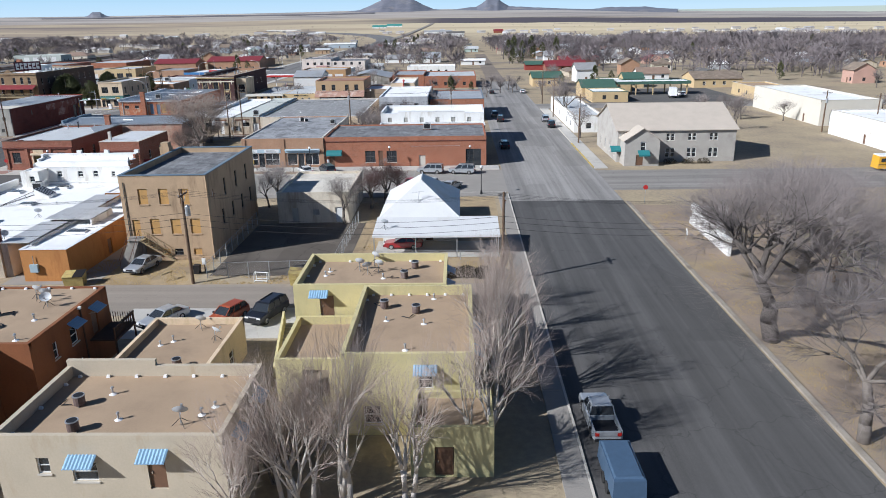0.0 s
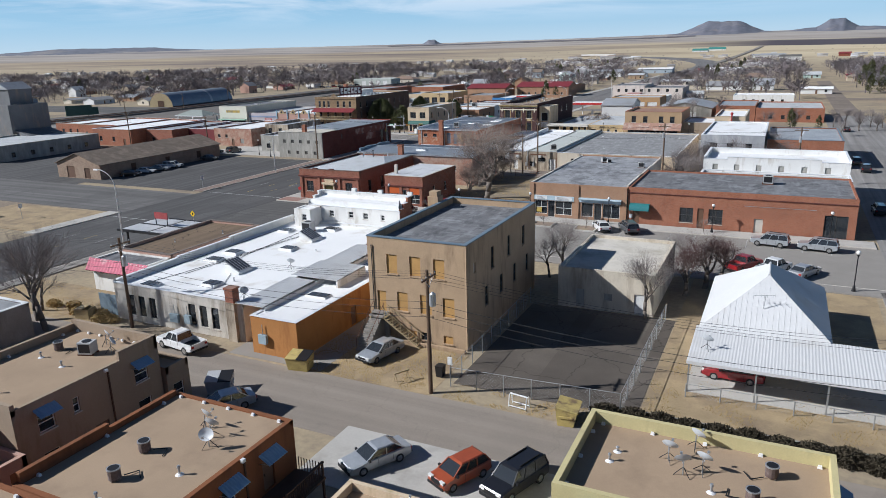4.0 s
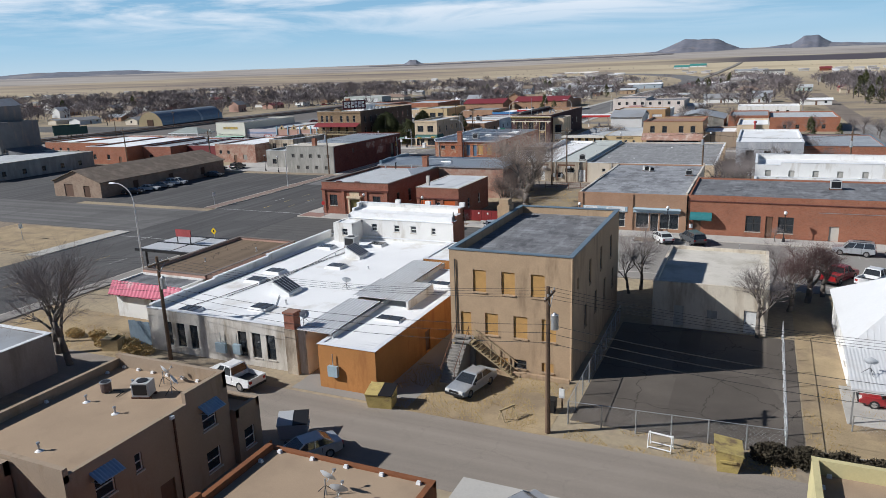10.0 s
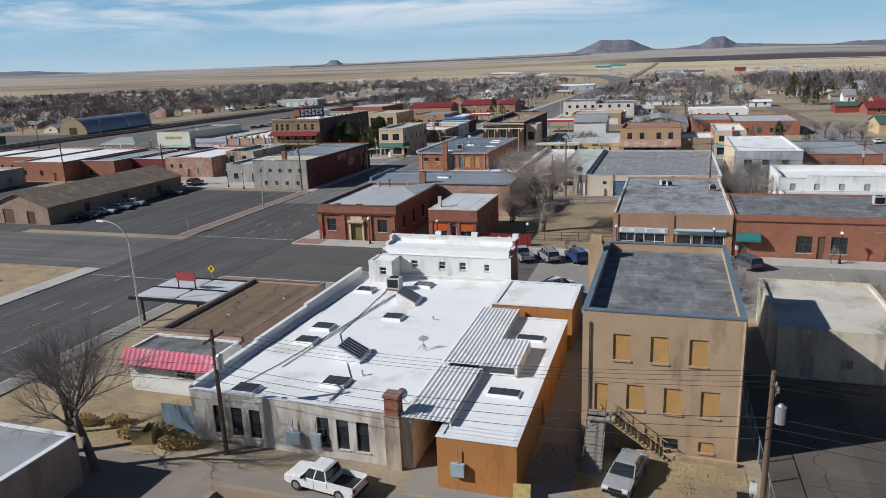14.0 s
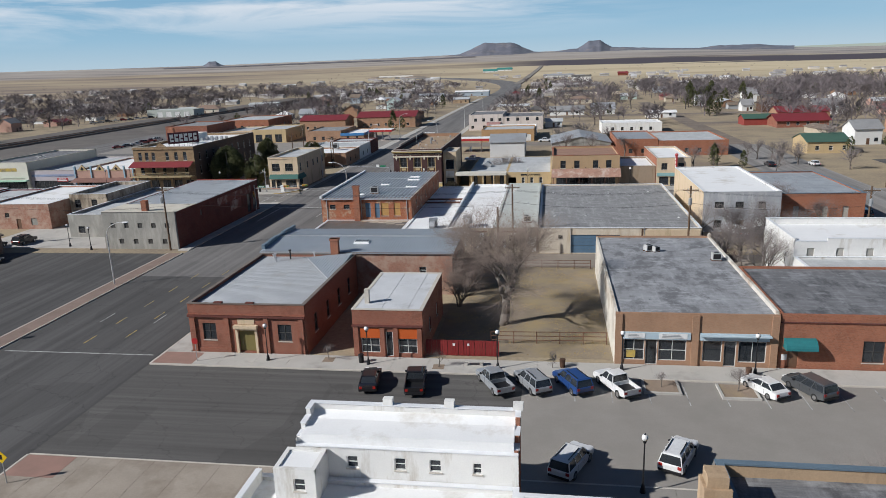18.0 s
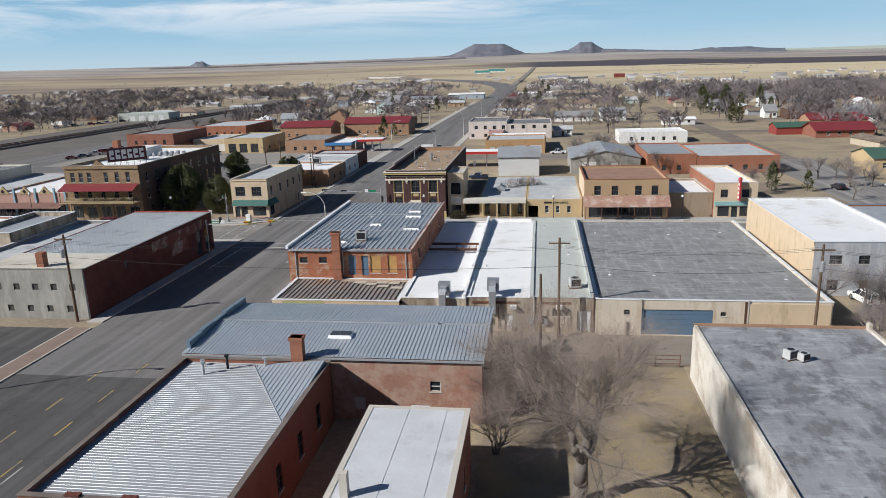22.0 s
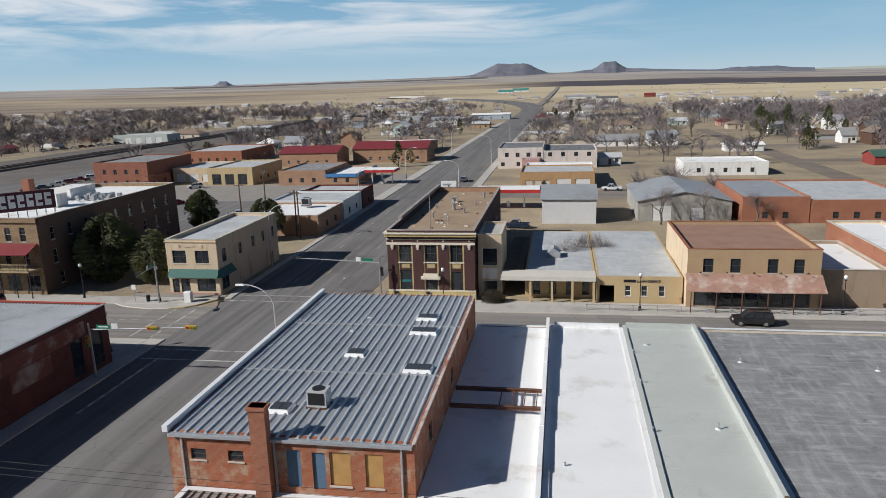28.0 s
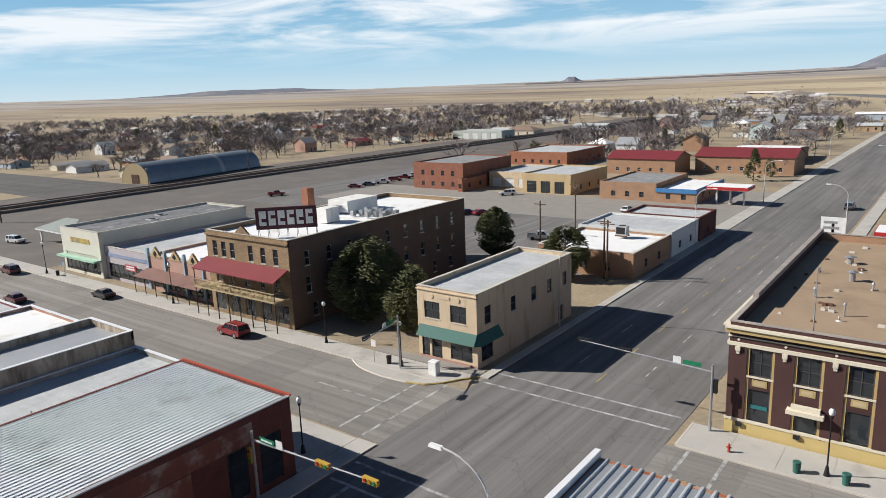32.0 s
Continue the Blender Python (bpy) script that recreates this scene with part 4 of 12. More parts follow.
kerb_walk("pavement_side_west", "narrow pavement by the side street", 6.2, 7.8, -40, 112, "e", CONCRETE)
kerb_walk("pavement_lot_edge", "kerb strip along the parking lot", -117.2, -114.7, 134, 178, "ew", M("brown_strip", (0.23, 0.17, 0.14), 0.95, 0.2, 0.4))
kerb_walk("pavement_island", "kerbed walk round the grass island", -117.3, -114.7, 96, 113, "ew")
kerb_walk("pavement_north_east", "pavement by the sandstone hall", 25.8, 28.2, 131.6, 225, "w")
structure("pavement_pavers", Geo().box(-93.2, -88.5, 131.8, 134.9, 0.1, 0.158), PAVER, "red brick pavers at the street corner")

# worn paint on the roads
lines = Geo()
for y in range(-60, 330, 12):
    if not (111 < y < 134 or 150 < y < 242):
        for x in (-100.2, -107.8):
            lines.box(x - 0.07, x + 0.07, y, y + 3.2, 0, 0.035)
for x0, x1, y0, y1 in ((-114, -94, 222.0, 222.3), (-114, -94, 219.0, 219.3), (-114, -94, 241.6, 241.9), (-114, -94, 244.4, 244.7), (-117, -116.7, 226, 239), (-120, -119.7, 226, 239),
                       (-91.6, -91.3, 226, 239), (-88.6, -88.3, 226, 239), (-112, -111.6, 205, 219), (-100, -99.8, 209, 219), (-130, -120, 232.2, 232.4), (-113.6, -94.4, 110.2, 110.4), (-113.6, -94.4, 134.0, 134.2)):
    lines.box(x0, x1, y0, y1, 0, 0.034)
for k in range(16):
    lines.box(-50.5 + 3.5 * k, -50.4 + 3.5 * k, 126.5, 131.2, 0, 0.03)
for k in range(18):
    lines.box(-232 + 4.4 * k, -231.88 + 4.4 * k, 352, 358, 0, 0.04)
structure("road_marking_white", lines, PAINT_W, "worn white lane and crosswalk lines")
yellow = Geo()
for k in range(0, 5):
    if not 108 < 137 + 6.6 * k < 134:
        for x in (-105.2, -101.0):
            yellow.box(x - 0.07, x + 0.07, 137 + 6.6 * k + (x + 105) * 0.5, 139.5 + 6.6 * k + (x + 105) * 0.5, 0, 0.036)
for y in (*range(20, 104, 7), *range(248, 326, 9)):
    yellow.box(-104.06, -103.94, y, y + 2.6, 0, 0.036)
yellow.box(25.45, 25.75, 132, 160, 0, 0.17)
structure("road_marking_yellow", yellow, PAINT_Y, "worn yellow centre lines")


def railway():
    for off in (0, 9):
        a, b = Vector((-306 - off, 60)), Vector((-306 - off, 850))
        u = (b - a).normalized()
        s = Vector((-u.y, u.x))
        strip("ground_ballast", "grey railway ballast bed", M("ballast", (0.17, 0.15, 0.135), 0.95, 0.2, 0.5), [tuple(a), tuple(b)], 4.2, 0.9)
        g = Geo()
        for k in (-0.72, 0.72):
            p, q = a + s * k, b + s * k
            g.box(p.x - 0.05, p.x + 0.05, p.y, q.y, 0.9, 1.08)
        structure("trim_rail", g, STEEL_RUST, "pair of rusty railway rails")


railway()
strip("ground_railyard", "dark cinder ground of the rail yard", M("rail_yard_cinder", (0.125, 0.11, 0.10), 0.97, 0.2, 0.08, 3, 0.3, stain=(0.18, 0.155, 0.13), amount=0.35), [(-292, 90), (-306, 860)], 88, 0.012)
slab("ground_lot", "grey dirt yard west of the shops", M("grey_dirt", (0.135, 0.122, 0.11), 0.97, 0.16, 0.1, 4, 0.3, stain=(0.17, 0.15, 0.13), amount=0.35), -300, -216, 240, 420, 0.013)

# ---- the near block: flats, workshop, old hall ----
building("apartment_block", "yellow stucco flats with a tan gravel roof", "apartment building", -14.2, -1.2, 54.9, 63.2, 6.2, STUCCO_YEL, ROOF_TAN, 0.75, group="stucco flats",
         holes={"w": [(1.2, 2.2, 3.4, 5.3, "d"), (4.5, 5.6, 4.0, 5.2, "w")], "e": row(2, 1.5, 3.6, 1.2, 3.8, 5.2) + row(2, 1.5, 3.6, 1.2, 0.9, 2.3), "n": row(3, 2, 4, 1.3, 3.8, 5.1) + row(3, 2, 4, 1.3, 0.9, 2.3), "s": [(2.2, 3.4, 3.2, 5.2, "d")]}, coping=None)
building("apartment_block", "yellow stucco flats with a flat gravel roof", "apartment building", -8.1, 0.9, 41.9, 54.6, 6.25, STUCCO_YEL, ROOF_TAN, 0.8, group="stucco flats",
         holes={"s": [(5.2, 6.2, 3.6, 4.9, "w"), (1.4, 2.6, 0.9, 2.3, "w"), (5, 6.2, 0.9, 2.3, "w")], "w": [(3.0, 4.1, 3.7, 5.1, "w"), (8.2, 9.3, 3.7, 5.1, "w")], "e": row(3, 1.6, 4, 1.2, 3.7, 5.1) + row(3, 1.6, 4, 1.2, 0.9, 2.3)}, coping=None)
building("apartment_block", "low yellow stucco stair block between the flats", "apartment building", -13.9, -8.2, 46.5, 54.6, 3.5, STUCCO_YEL, ROOF_TAN, 0.7, group="stucco flats",
         holes={"w": [(2, 3.6, 0.5, 2.6, "o"), (5, 6.2, 1.0, 2.4, "w")], "s": [(2, 4.0, 0.3, 2.6, "o")]}, coping=None)
building("apartment_block", "yellow stucco porch block under bare trees", "apartment building", -3.2, 2.0, 37.2, 41.8, 3.6, STUCCO_YEL, ROOF_TAN, 0.5, group="stucco flats", coping=None, holes={"s": [(1.5, 2.7, 0.1, 2.2, "d")]})
building("apartment_block", "beige stucco flats with a parapet roof", "apartment building", -25.6, -12.9, 32.2, 40.5, 6.3, STUCCO_BEI, ROOF_TAN, 0.75, group="stucco flats",
         holes={"s": [(2.3, 3.0, 3.9, 4.9, "w"), (4.2, 5.6, 3.4, 4.6, "w"), (8.4, 9.4, 2.9, 5.0, "d"), (4.2, 5.6, 0.8, 2.2, "w")], "e": [(2, 2.8, 3.8, 5.0, "w"), (5.6, 6.6, 3.8, 5.0, "w"), (2, 3.2, 0.9, 2.2, "w")], "w": row(2, 1.5, 3.6, 1.1, 3.8, 5.1)},
         steps={"n": [(0, 5.8, 6.7), (5.8, 12.7, 6.3)]}, coping=None)
building("apartment_block", "single-storey yellow-beige stucco flat with a gravel roof", "apartment building", -26.2, -18.6, 40.7, 54.6, 3.4, STUCCO_CRM, ROOF_TAN, 0.55, group="stucco flats",
         holes={"e": [(3, 4.2, 0.9, 2.1, "w"), (7, 8, 0.1, 2.1, "d"), (9.5, 10.6, 0.8, 2.1, "w")], "n": [(3, 4.3, 0.9, 2.1, "w")]}, coping=None)
building("apartment_block", "rust-orange stucco flats with a gravel roof", "apartment building", -39.6, -30.2, 43.6, 54.8, 6.25, STUCCO_RUST, ROOF_TAN, 0.1, group="stucco flats", steps={"w": [(0, 5.8, 6.8), (5.8, 11.2, 6.5)]},
         holes={"e": [(2.6, 3.2, 3.7, 5.0, "w"), (5.0, 6.0, 3.7, 5.1, "w"), (8.2, 9.2, 3.1, 5.1, "d"), (5, 6.2, 0.8, 2.2, "w")], "n": [(2, 3.2, 3.8, 5.0, "w"), (6, 7.2, 3.8, 5, "w")], "w": [(3, 4.2, 3.8, 5, "w")]}, coping=None)
building("apartment_block", "rust-orange stucco flats with a flat roof", "apartment building", -46.4, -33.0, 31.4, 43.5, 6.25, STUCCO_RUST, ROOF_TAN, 0.1, group="stucco flats", steps={"w": [(0, 12.1, 6.7)]},
         holes={"e": [(2.0, 3.2, 3.6, 5.0, "w"), (7.2, 8.4, 3.6, 5.0, "w"), (2, 3.2, 0.7, 2.1, "w"), (7.2, 8.4, 0.7, 2.1, "w")], "s": row(3, 2, 4, 1.2, 3.6, 5.0)}, coping=None)
building("apartment_block", "brown stucco flats with a stepped parapet", "apartment building", -57.0, -47.7, 48.8, 60.6, 6.4, STUCCO_BRN, ROOF_TAN, 0.6, group="stucco flats",
         holes={"e": [(1.6, 2.8, 3.6, 4.9, "w"), (4.2, 4.7, 3.8, 4.9, "w"), (9.4, 10.6, 3.6, 4.9, "w"), (1.6, 2.8, 0.7, 2.1, "w"), (9.4, 10.6, 0.7, 2.1, "w"), (5.6, 6.7, 0.1, 2.1, "d")], "w": row(3, 1.6, 4, 1.1, 3.7, 5.0)},
         steps={"e": [(0, 8.3, 6.0), (8.3, 11.8, 6.7)], "n": [(0, 9.3, 6.7)]}, coping=None)
building("apartment_block", "brown stucco flats with a recessed court", "apartment building", -60.2, -51.6, 37.0, 48.7, 6.2, STUCCO_BRN, ROOF_TAN, 0.6, group="stucco flats", coping=None,
         holes={"e": [(2, 3.2, 3.6, 4.9, "w"), (6, 7.2, 3.6, 4.9, "w"), (6, 7.2, 0.7, 2.1, "w")]})
building("apartment_block", "pink stucco porch with a doorway", "apartment building", -51.5, -46.8, 41.5, 48.7, 3.3, STUCCO_PINK, ROOF_TAN, 0.9, group="stucco flats", coping=None, holes={"e": [(4, 5.4, 0.2, 2.2, "o")]})
building("apartment_block", "low brown stucco utility block by the alley", "apartment building", -50.6, -47.3, 60.7, 63.0, 3.9, STUCCO_BRN, ROOF_TAN, 0.4, group="stucco flats", coping=None, holes={"e": [(0.6, 1.6, 0.8, 2.2, "w")]})

building("workshop", "long white-roofed workshop with a plastered alley front", "workshop", -69.2, -51.3, 74.2, 105.9, 4.1, M("limewashed_plaster", (0.60, 0.56, 0.50), 0.92, 0.14, 0.6, stain=(0.33, 0.28, 0.22), amount=0.4, streak=True), ROOF_WHITE, 0.3, coping=COPING_WHITE, style={"frame": FRAME_D},
         holes={"s": row(3, 1.9, 1.55, 0.95, 0.7, 3.0, "v") + row(3, 10.6, 1.55, 0.95, 0.8, 3.1, "v")}, walls={"w": WHITE_WALL, "e": WHITE_WALL, "n": WHITE_WALL}, steps={"w": [(0, 9, 4.35), (9, 18, 4.5), (18, 31.7, 4.7)]})
building("shop_house", "white raised front with small windows over the workshop roof", "shop", -66.4, -51.3, 106.0, 109.6, 7.9, WHITE_WALL, ROOF_WHITE, 1.55, coping=COPING_WHITE, style={"frame": FRAME_W}, slope=-1.1,
         steps={"s": [(0, 15.1, 6.4)], "w": [(0, 1.2, 6.9), (1.2, 2.4, 7.4), (2.4, 3.6, 7.9)], "e": [(0, 1.2, 6.6), (1.2, 2.4, 7.2), (2.4, 3.6, 7.9)]},
         holes={"s": [(3.5, 4.3, 4.9, 5.8, "w"), (6.8, 7.6, 4.9, 5.8, "w"), (9.2, 10.0, 4.9, 5.8, "w"), (12.1, 12.7, 4.9, 5.7, "w")], "n": row(4, 1.5, 3.4, 1.2, 5.2, 6.8) + [(1.5, 6, 0.5, 3, "W"), (8, 13, 0.5, 3, "W")]}, walls={"e": BRICK_ORG})
building("rooftop_hut", "small white penthouse on the workshop roof", "rooftop hut", -67.0, -64.2, 103.3, 105.95, 6.3, WHITE_WALL, ROOF_WHITE, 0.12, coping=None, holes={"s": [(1.3, 2.1, 4.7, 5.6, "w")]}, style={"frame": FRAME_W})
building("annex", "orange stucco annex with a white roof", "annex", -49.0, -43.7, 72.6, 95.6, 3.75, STUCCO_ORG, ROOF_WHITE, 0.03, coping=COPING_WHITE, cope=0.05, holes={"e": [(9, 10, 0.1, 2.1, "d")]})
building("annex", "orange stucco annex with a raised white roof", "annex", -51.25, -43.5, 97.2, 105.0, 4.3, STUCCO_ORG, ROOF_WHITE, 0.03, coping=COPING_WHITE, walls={"w": WHITE_WALL})
building("old_hall", "tan three-storey hall with boarded windows", "hall", -40.6, -30.1, 80.5, 100.1, 10.3, STUCCO_TAN, ROOF_DARK, 0.7, coping=COPING_BLUE, cope=0.1,
         holes={"s": [(2.1, 3.25, 6.8, 8.7, "b"), (4.6, 5.75, 6.8, 8.7, "b"), (7.1, 8.25, 6.8, 8.7, "b"), (0.9, 1.85, 2.8, 4.9, "b"), (3.1, 4.25, 3.1, 5.0, "b"), (5.6, 6.8, 3.1, 5.0, "b"), (8.0, 9.2, 3.1, 5.0, "b"), (4.1, 5.1, 0.4, 1.2, "b"), (5.6, 6.7, 0.4, 1.2, "w"), (8.0, 9.0, 0.4, 1.2, "b")],
                "e": [(1.6, 2.1, 7.2, 8.2, "k")] + row(3, 6.0, 4.6, 0.75, 6.4, 8.6, "w") + row(4, 4.4, 4.0, 0.8, 3.0, 5.0, "w"), "w": row(3, 4, 5, 0.9, 6.5, 8.6, "w"), "n": row(3, 2, 3, 1.1, 6.5, 8.6) + row(3, 2, 3, 1.1, 3, 5)}, style={"frame": FRAME_D, "sill": STUCCO_TAN})
building("garage", "low white plastered garage with a pale flat roof", "garage", -25.9, -15.7, 95.6, 110.2, 4.5, M("grimy_cream_wall", (0.62, 0.555, 0.45), 0.9, 0.1, 0.5, stain=(0.4, 0.33, 0.25), amount=0.35, streak=True), M("cream_roof_skin", (0.58, 0.54, 0.47), 0.85, 0.1, 0.4, stain=(0.42, 0.38, 0.31), amount=0.35), 0.35, coping=None,
         holes={"s": [(2.0, 2.9, 0.2, 2.2, "k"), (5, 5.9, 1.2, 2.0, "k"), (8.2, 9.3, 0.1, 2.3, "d")], "n": [(2, 5, 0.1, 2.8, "g")]}, style={"door": DOOR_WHITE, "blank": STONE_GREY})
building("shop_hut", "brown-roofed roadside shop with a brick wall", "shop", -80.3, -71.2, 84.2, 100.6, 4.2, STUCCO_PINK, ROOF_BROWN, 0.3, coping=M("tarred_coping", (0.17, 0.14, 0.12), 0.9, 0.3, 0.8),
         holes={"e": row(3, 2, 5, 1.6, 0.9, 2.5), "w": row(3, 1.5, 5, 3, 0.6, 2.7, "W"), "n": [(3, 6, 0.5, 2.7, "W")]})
building("shop_hut", "white rear room of the roadside shop", "shop", -80.3, -71.2, 80.2, 84.1, 3.9, WHITE_WALL, ROOF_DARK, 0.15, coping=None, holes={"s": [(4.8, 6.8, 1.6, 2.4, "w")]})
# shed plaster is darkened all round for the shade on its east wall
building("warehouse", "low plastered shed with a pale metal roof", "shed", -88.0, -73.0, 46.0, 67.0, 3.7, M("shaded_stained_plaster", (0.34, 0.285, 0.245), 0.92, 0.2, 0.5, stain=(0.24, 0.2, 0.17), amount=0.4, streak=True), METAL_SIL, 0.1, coping=COPING_WHITE, holes={"e": [(12, 13, 0.8, 1.8, "w"), (6, 7, 0.8, 1.8, "w")], "n": [(4, 5, 0.8, 1.8, "w")]})

# ---- the middle block ----
BANK_WIN = [(1.6, 3.2, 1.6, 3.6, "w"), (5.9, 7.9, 0.3, 3.0, "d"), (10.6, 12.2, 1.6, 3.6, "w")]
building("brick_bank", "single-storey red brick bank on the corner", "bank", -90.2, -76.3, 135.4, 157.0, 5.9, BRICK_RED, METAL_SIL, 0.35, coping=M("tarred_coping", (0.17, 0.14, 0.12), 0.9, 0.3, 0.8), slope=0.0, style={"frame": FRAME_D, "door": M("olive_grille", (0.17, 0.14, 0.05), 0.6)},
         holes={"s": BANK_WIN, "e": row(4, 3, 4.6, 1.1, 1.6, 3.8), "w": row(4, 2.5, 5, 1.5, 1.6, 3.7)})
building("brick_shop", "small red brick shop with orange transoms", "shop", -70.9, -63.0, 135.5, 149.6, 5.5, BRICK_RED, METAL_WHITE, 0.5, coping=COPING, slope=0.4, style={"frame": FRAME_W, "door": DOOR_BRN},
         holes={"s": [(0.9, 3.0, 0.5, 2.2, "c"), (3.7, 4.5, 0.1, 3.0, "W"), (5.1, 7.2, 0.5, 2.2, "c")], "e": row(2, 4, 5, 0.9, 1.6, 3.2)})
# roof skin in mid grey with scattered dark and pale patches
building("shop_pair", "pair of tan brick shops with pale blue signs", "shop", -42.6, -26.5, 135.3, 168.6, 5.8, BRICK_TAN, roofing("patchy_dark_roof", (0.27, 0.275, 0.285), (0.47, 0.48, 0.5), (0.095, 0.095, 0.1), 0.45, 0.36), 0.22, coping=None, walls={q: M("flaking_white_wall", (0.62, 0.58, 0.51), 0.9, 0.12, 0.4, stain=(0.4, 0.33, 0.26), amount=0.35) for q in "we"},
         holes={"s": [(0.9, 3.0, 0.6, 2.9, "c"), (3.1, 4.3, 0.1, 2.9, "W"), (4.4, 7.2, 0.6, 2.9, "c"), (8.8, 10.7, 0.6, 2.9, "W"), (10.9, 12.1, 0.1, 2.9, "W"), (12.3, 15.0, 0.6, 2.9, "W")]}, style={"frame": FRAME_W}, steps={"w": [(0, 10, 5.8), (10, 22, 5.75), (22, 33.3, 5.7)], "e": [(0, 0.6, 5.8), (0.6, 12, 6.05), (12, 22, 5.95), (22, 32.4, 5.85), (32.4, 33.3, 6.3)]})
building("long_shop", "long painted red brick shop row", "shop", -26.4, 5.2, 135.4, 152.6, 5.9, BRICK_ORG, ROOF_DARK, 0.25, coping=None,
         holes={"s": [(0.9, 1.9, 0.1, 2.3, "d"), (7.9, 9.9, 0.9, 3.2, "w"), (10.5, 11.4, 0.1, 3.2, "d"), (12.1, 14.1, 0.9, 3.2, "w"), (18.5, 19.7, 0.1, 2.2, "k"), (27.6, 30.6, 0.1, 3.4, "W")], "e": row(3, 3, 5, 1.6, 1.0, 3.0)}, style={"frame": FRAME_D, "blank": COPING})
building("white_hall", "white painted hall with a tall front parapet", "hall", -17.8, 5.6, 159.5, 172.5, 7.6, WHITE_WALL, ROOF_WHITE, 0.9, coping=COPING_WHITE, holes={"s": row(6, 1.6, 3.6, 0.9, 5.2, 6.4, "k"), "w": row(2, 3, 4.5, 0.9, 3.5, 5.0)}, style={"blank": STONE_GREY}, steps={"s": [(0, 4, 7.3), (4, 19, 7.7), (19, 23.4, 7.3)]})
building("white_hall", "low white front room of the hall with a pale roof", "hall", -17.8, 5.6, 153.0, 159.4, 5.3, WHITE_WALL, ROOF_LITE, 0.3, coping=COPING_WHITE)
building("store_block", "rendered brick store with a blue-grey metal roof", "store", -90.4, -62.7, 157.4, 171.4, 6.1, BRICK_PINK, METAL_BLUE, 0.05, coping=None, holes={"s": [(23.0, 24.0, 3.0, 4.0, "w"), (16, 17, 1, 2.2, "k")], "e": row(2, 3, 5, 1.0, 1.5, 3), "w": row(3, 2, 4.3, 2.4, 0.6, 3.0, "W"), "n": row(6, 2, 4.2, 1.0, 3.2, 4.2, "w")})
building("corner_store", "two-storey red brick store with a seamed metal roof", "store", -91.6, -74.5, 188.7, 220.9, 7.9, BRICK_PAT, METAL_DARK, 0.12, coping=None,
         holes={"s": [(1.6, 2.7, 5.9, 6.7, "w"), (4.3, 5.4, 5.9, 6.7, "w"), (8.4, 9.4, 4.3, 7.0, "k"), (11.4, 12.8, 4.6, 7.0, "b"), (13.8, 15.0, 4.6, 7.0, "b"), (10.2, 11.1, 4.2, 6.9, "k")], "e": row(3, 5, 10, 1.0, 5.2, 6.6), "w": row(7, 2, 4.6, 1.2, 4.8, 6.6) + row(4, 3, 8, 4, 0.7, 3, "W"), "n": row(5, 1.5, 3.2, 1.2, 4.8, 6.6) + row(2, 1.5, 8, 6, 0.6, 3.2, "W")}, style={"frame": FRAME_D, "blank": DOOR_BLUE})
building("rear_annex", "low rear annex with a rusty ribbed roof", "annex", -90.6, -74.6, 179.4, 188.6, 3.8, STUCCO_CRM, METAL_RUST, 0.12, coping=COPING_WHITE, cope=0.05, holes={"s": [(5, 6, 1.9, 2.4, "o"), (9.5, 10.5, 1.9, 2.4, "o"), (13, 14, 0.1, 2.2, "d")]})
SHOPS = [(-74.4, -66.5, "shop with a white coated roof and a steel beam", ROOF_WHITE, 4.07, [(2.4, 4.0, 0.9, 2.4, "k"), (5.4, 7.4, 0.1, 3, "k")]), (-66.4, -58.9, "shop with a bright white roof", ROOF_WHITE, 4.27, [(0.6, 3.2, 2.0, 3.0, "w"), (4.6, 5.6, 0.1, 2.2, "d")]),
         (-58.8, -51.4, "shop with a smooth grey-green coated roof", M("grey_green_coating", (0.47, 0.49, 0.46), 0.8, 0.06, 0.25, 4, 0.1, stain=(0.34, 0.32, 0.28), amount=0.12), 4.35, [(0.8, 2.0, 0.9, 2.0, "w"), (2.6, 4.6, 2.0, 3.0, "w"), (5.5, 7.1, 0.1, 2.7, "d")])]
for x0, x1, text, roof, h, s in SHOPS:
    building("shop", text, "shop", x0, x1, 180.1, 222.6, h, PLASTER_OLD, roof, 0.12, coping=roof, cope=0.04, group="shops in the row", holes={"s": s, "n": [(0.6, x1 - x0 - 0.6, 0.5, 3.0, "W")]}, style={"door": DOOR_WHITE if x0 > -70 else DOOR_BRN, "frame": FRAME_D, "blank": STONE_GREY})
building("storehouse", "wide cream storehouse with a stained grey roof", "store", -51.2, -25.2, 179.7, 222.5, 4.35, M("pale_plaster", (0.60, 0.53, 0.43), 0.9, 0.1, 0.4, stain=(0.45, 0.36, 0.25), amount=0.35, streak=True), ROOF_GREY, 0.3, coping=COPING_WHITE, cope=0.04, holes={"s": [(3.2, 3.9, 2.5, 3.1, "w"), (5.2, 13.2, 0.1, 3.2, "g"), (14.0, 14.6, 2.5, 3.0, "w"), (18, 20, 0.1, 2.4, "g")], "n": [(2, 10, 0.5, 3, "W"), (14, 22, 0.5, 3, "W")]}, style={"garage": DOOR_BLUE, "frame": FRAME_D})
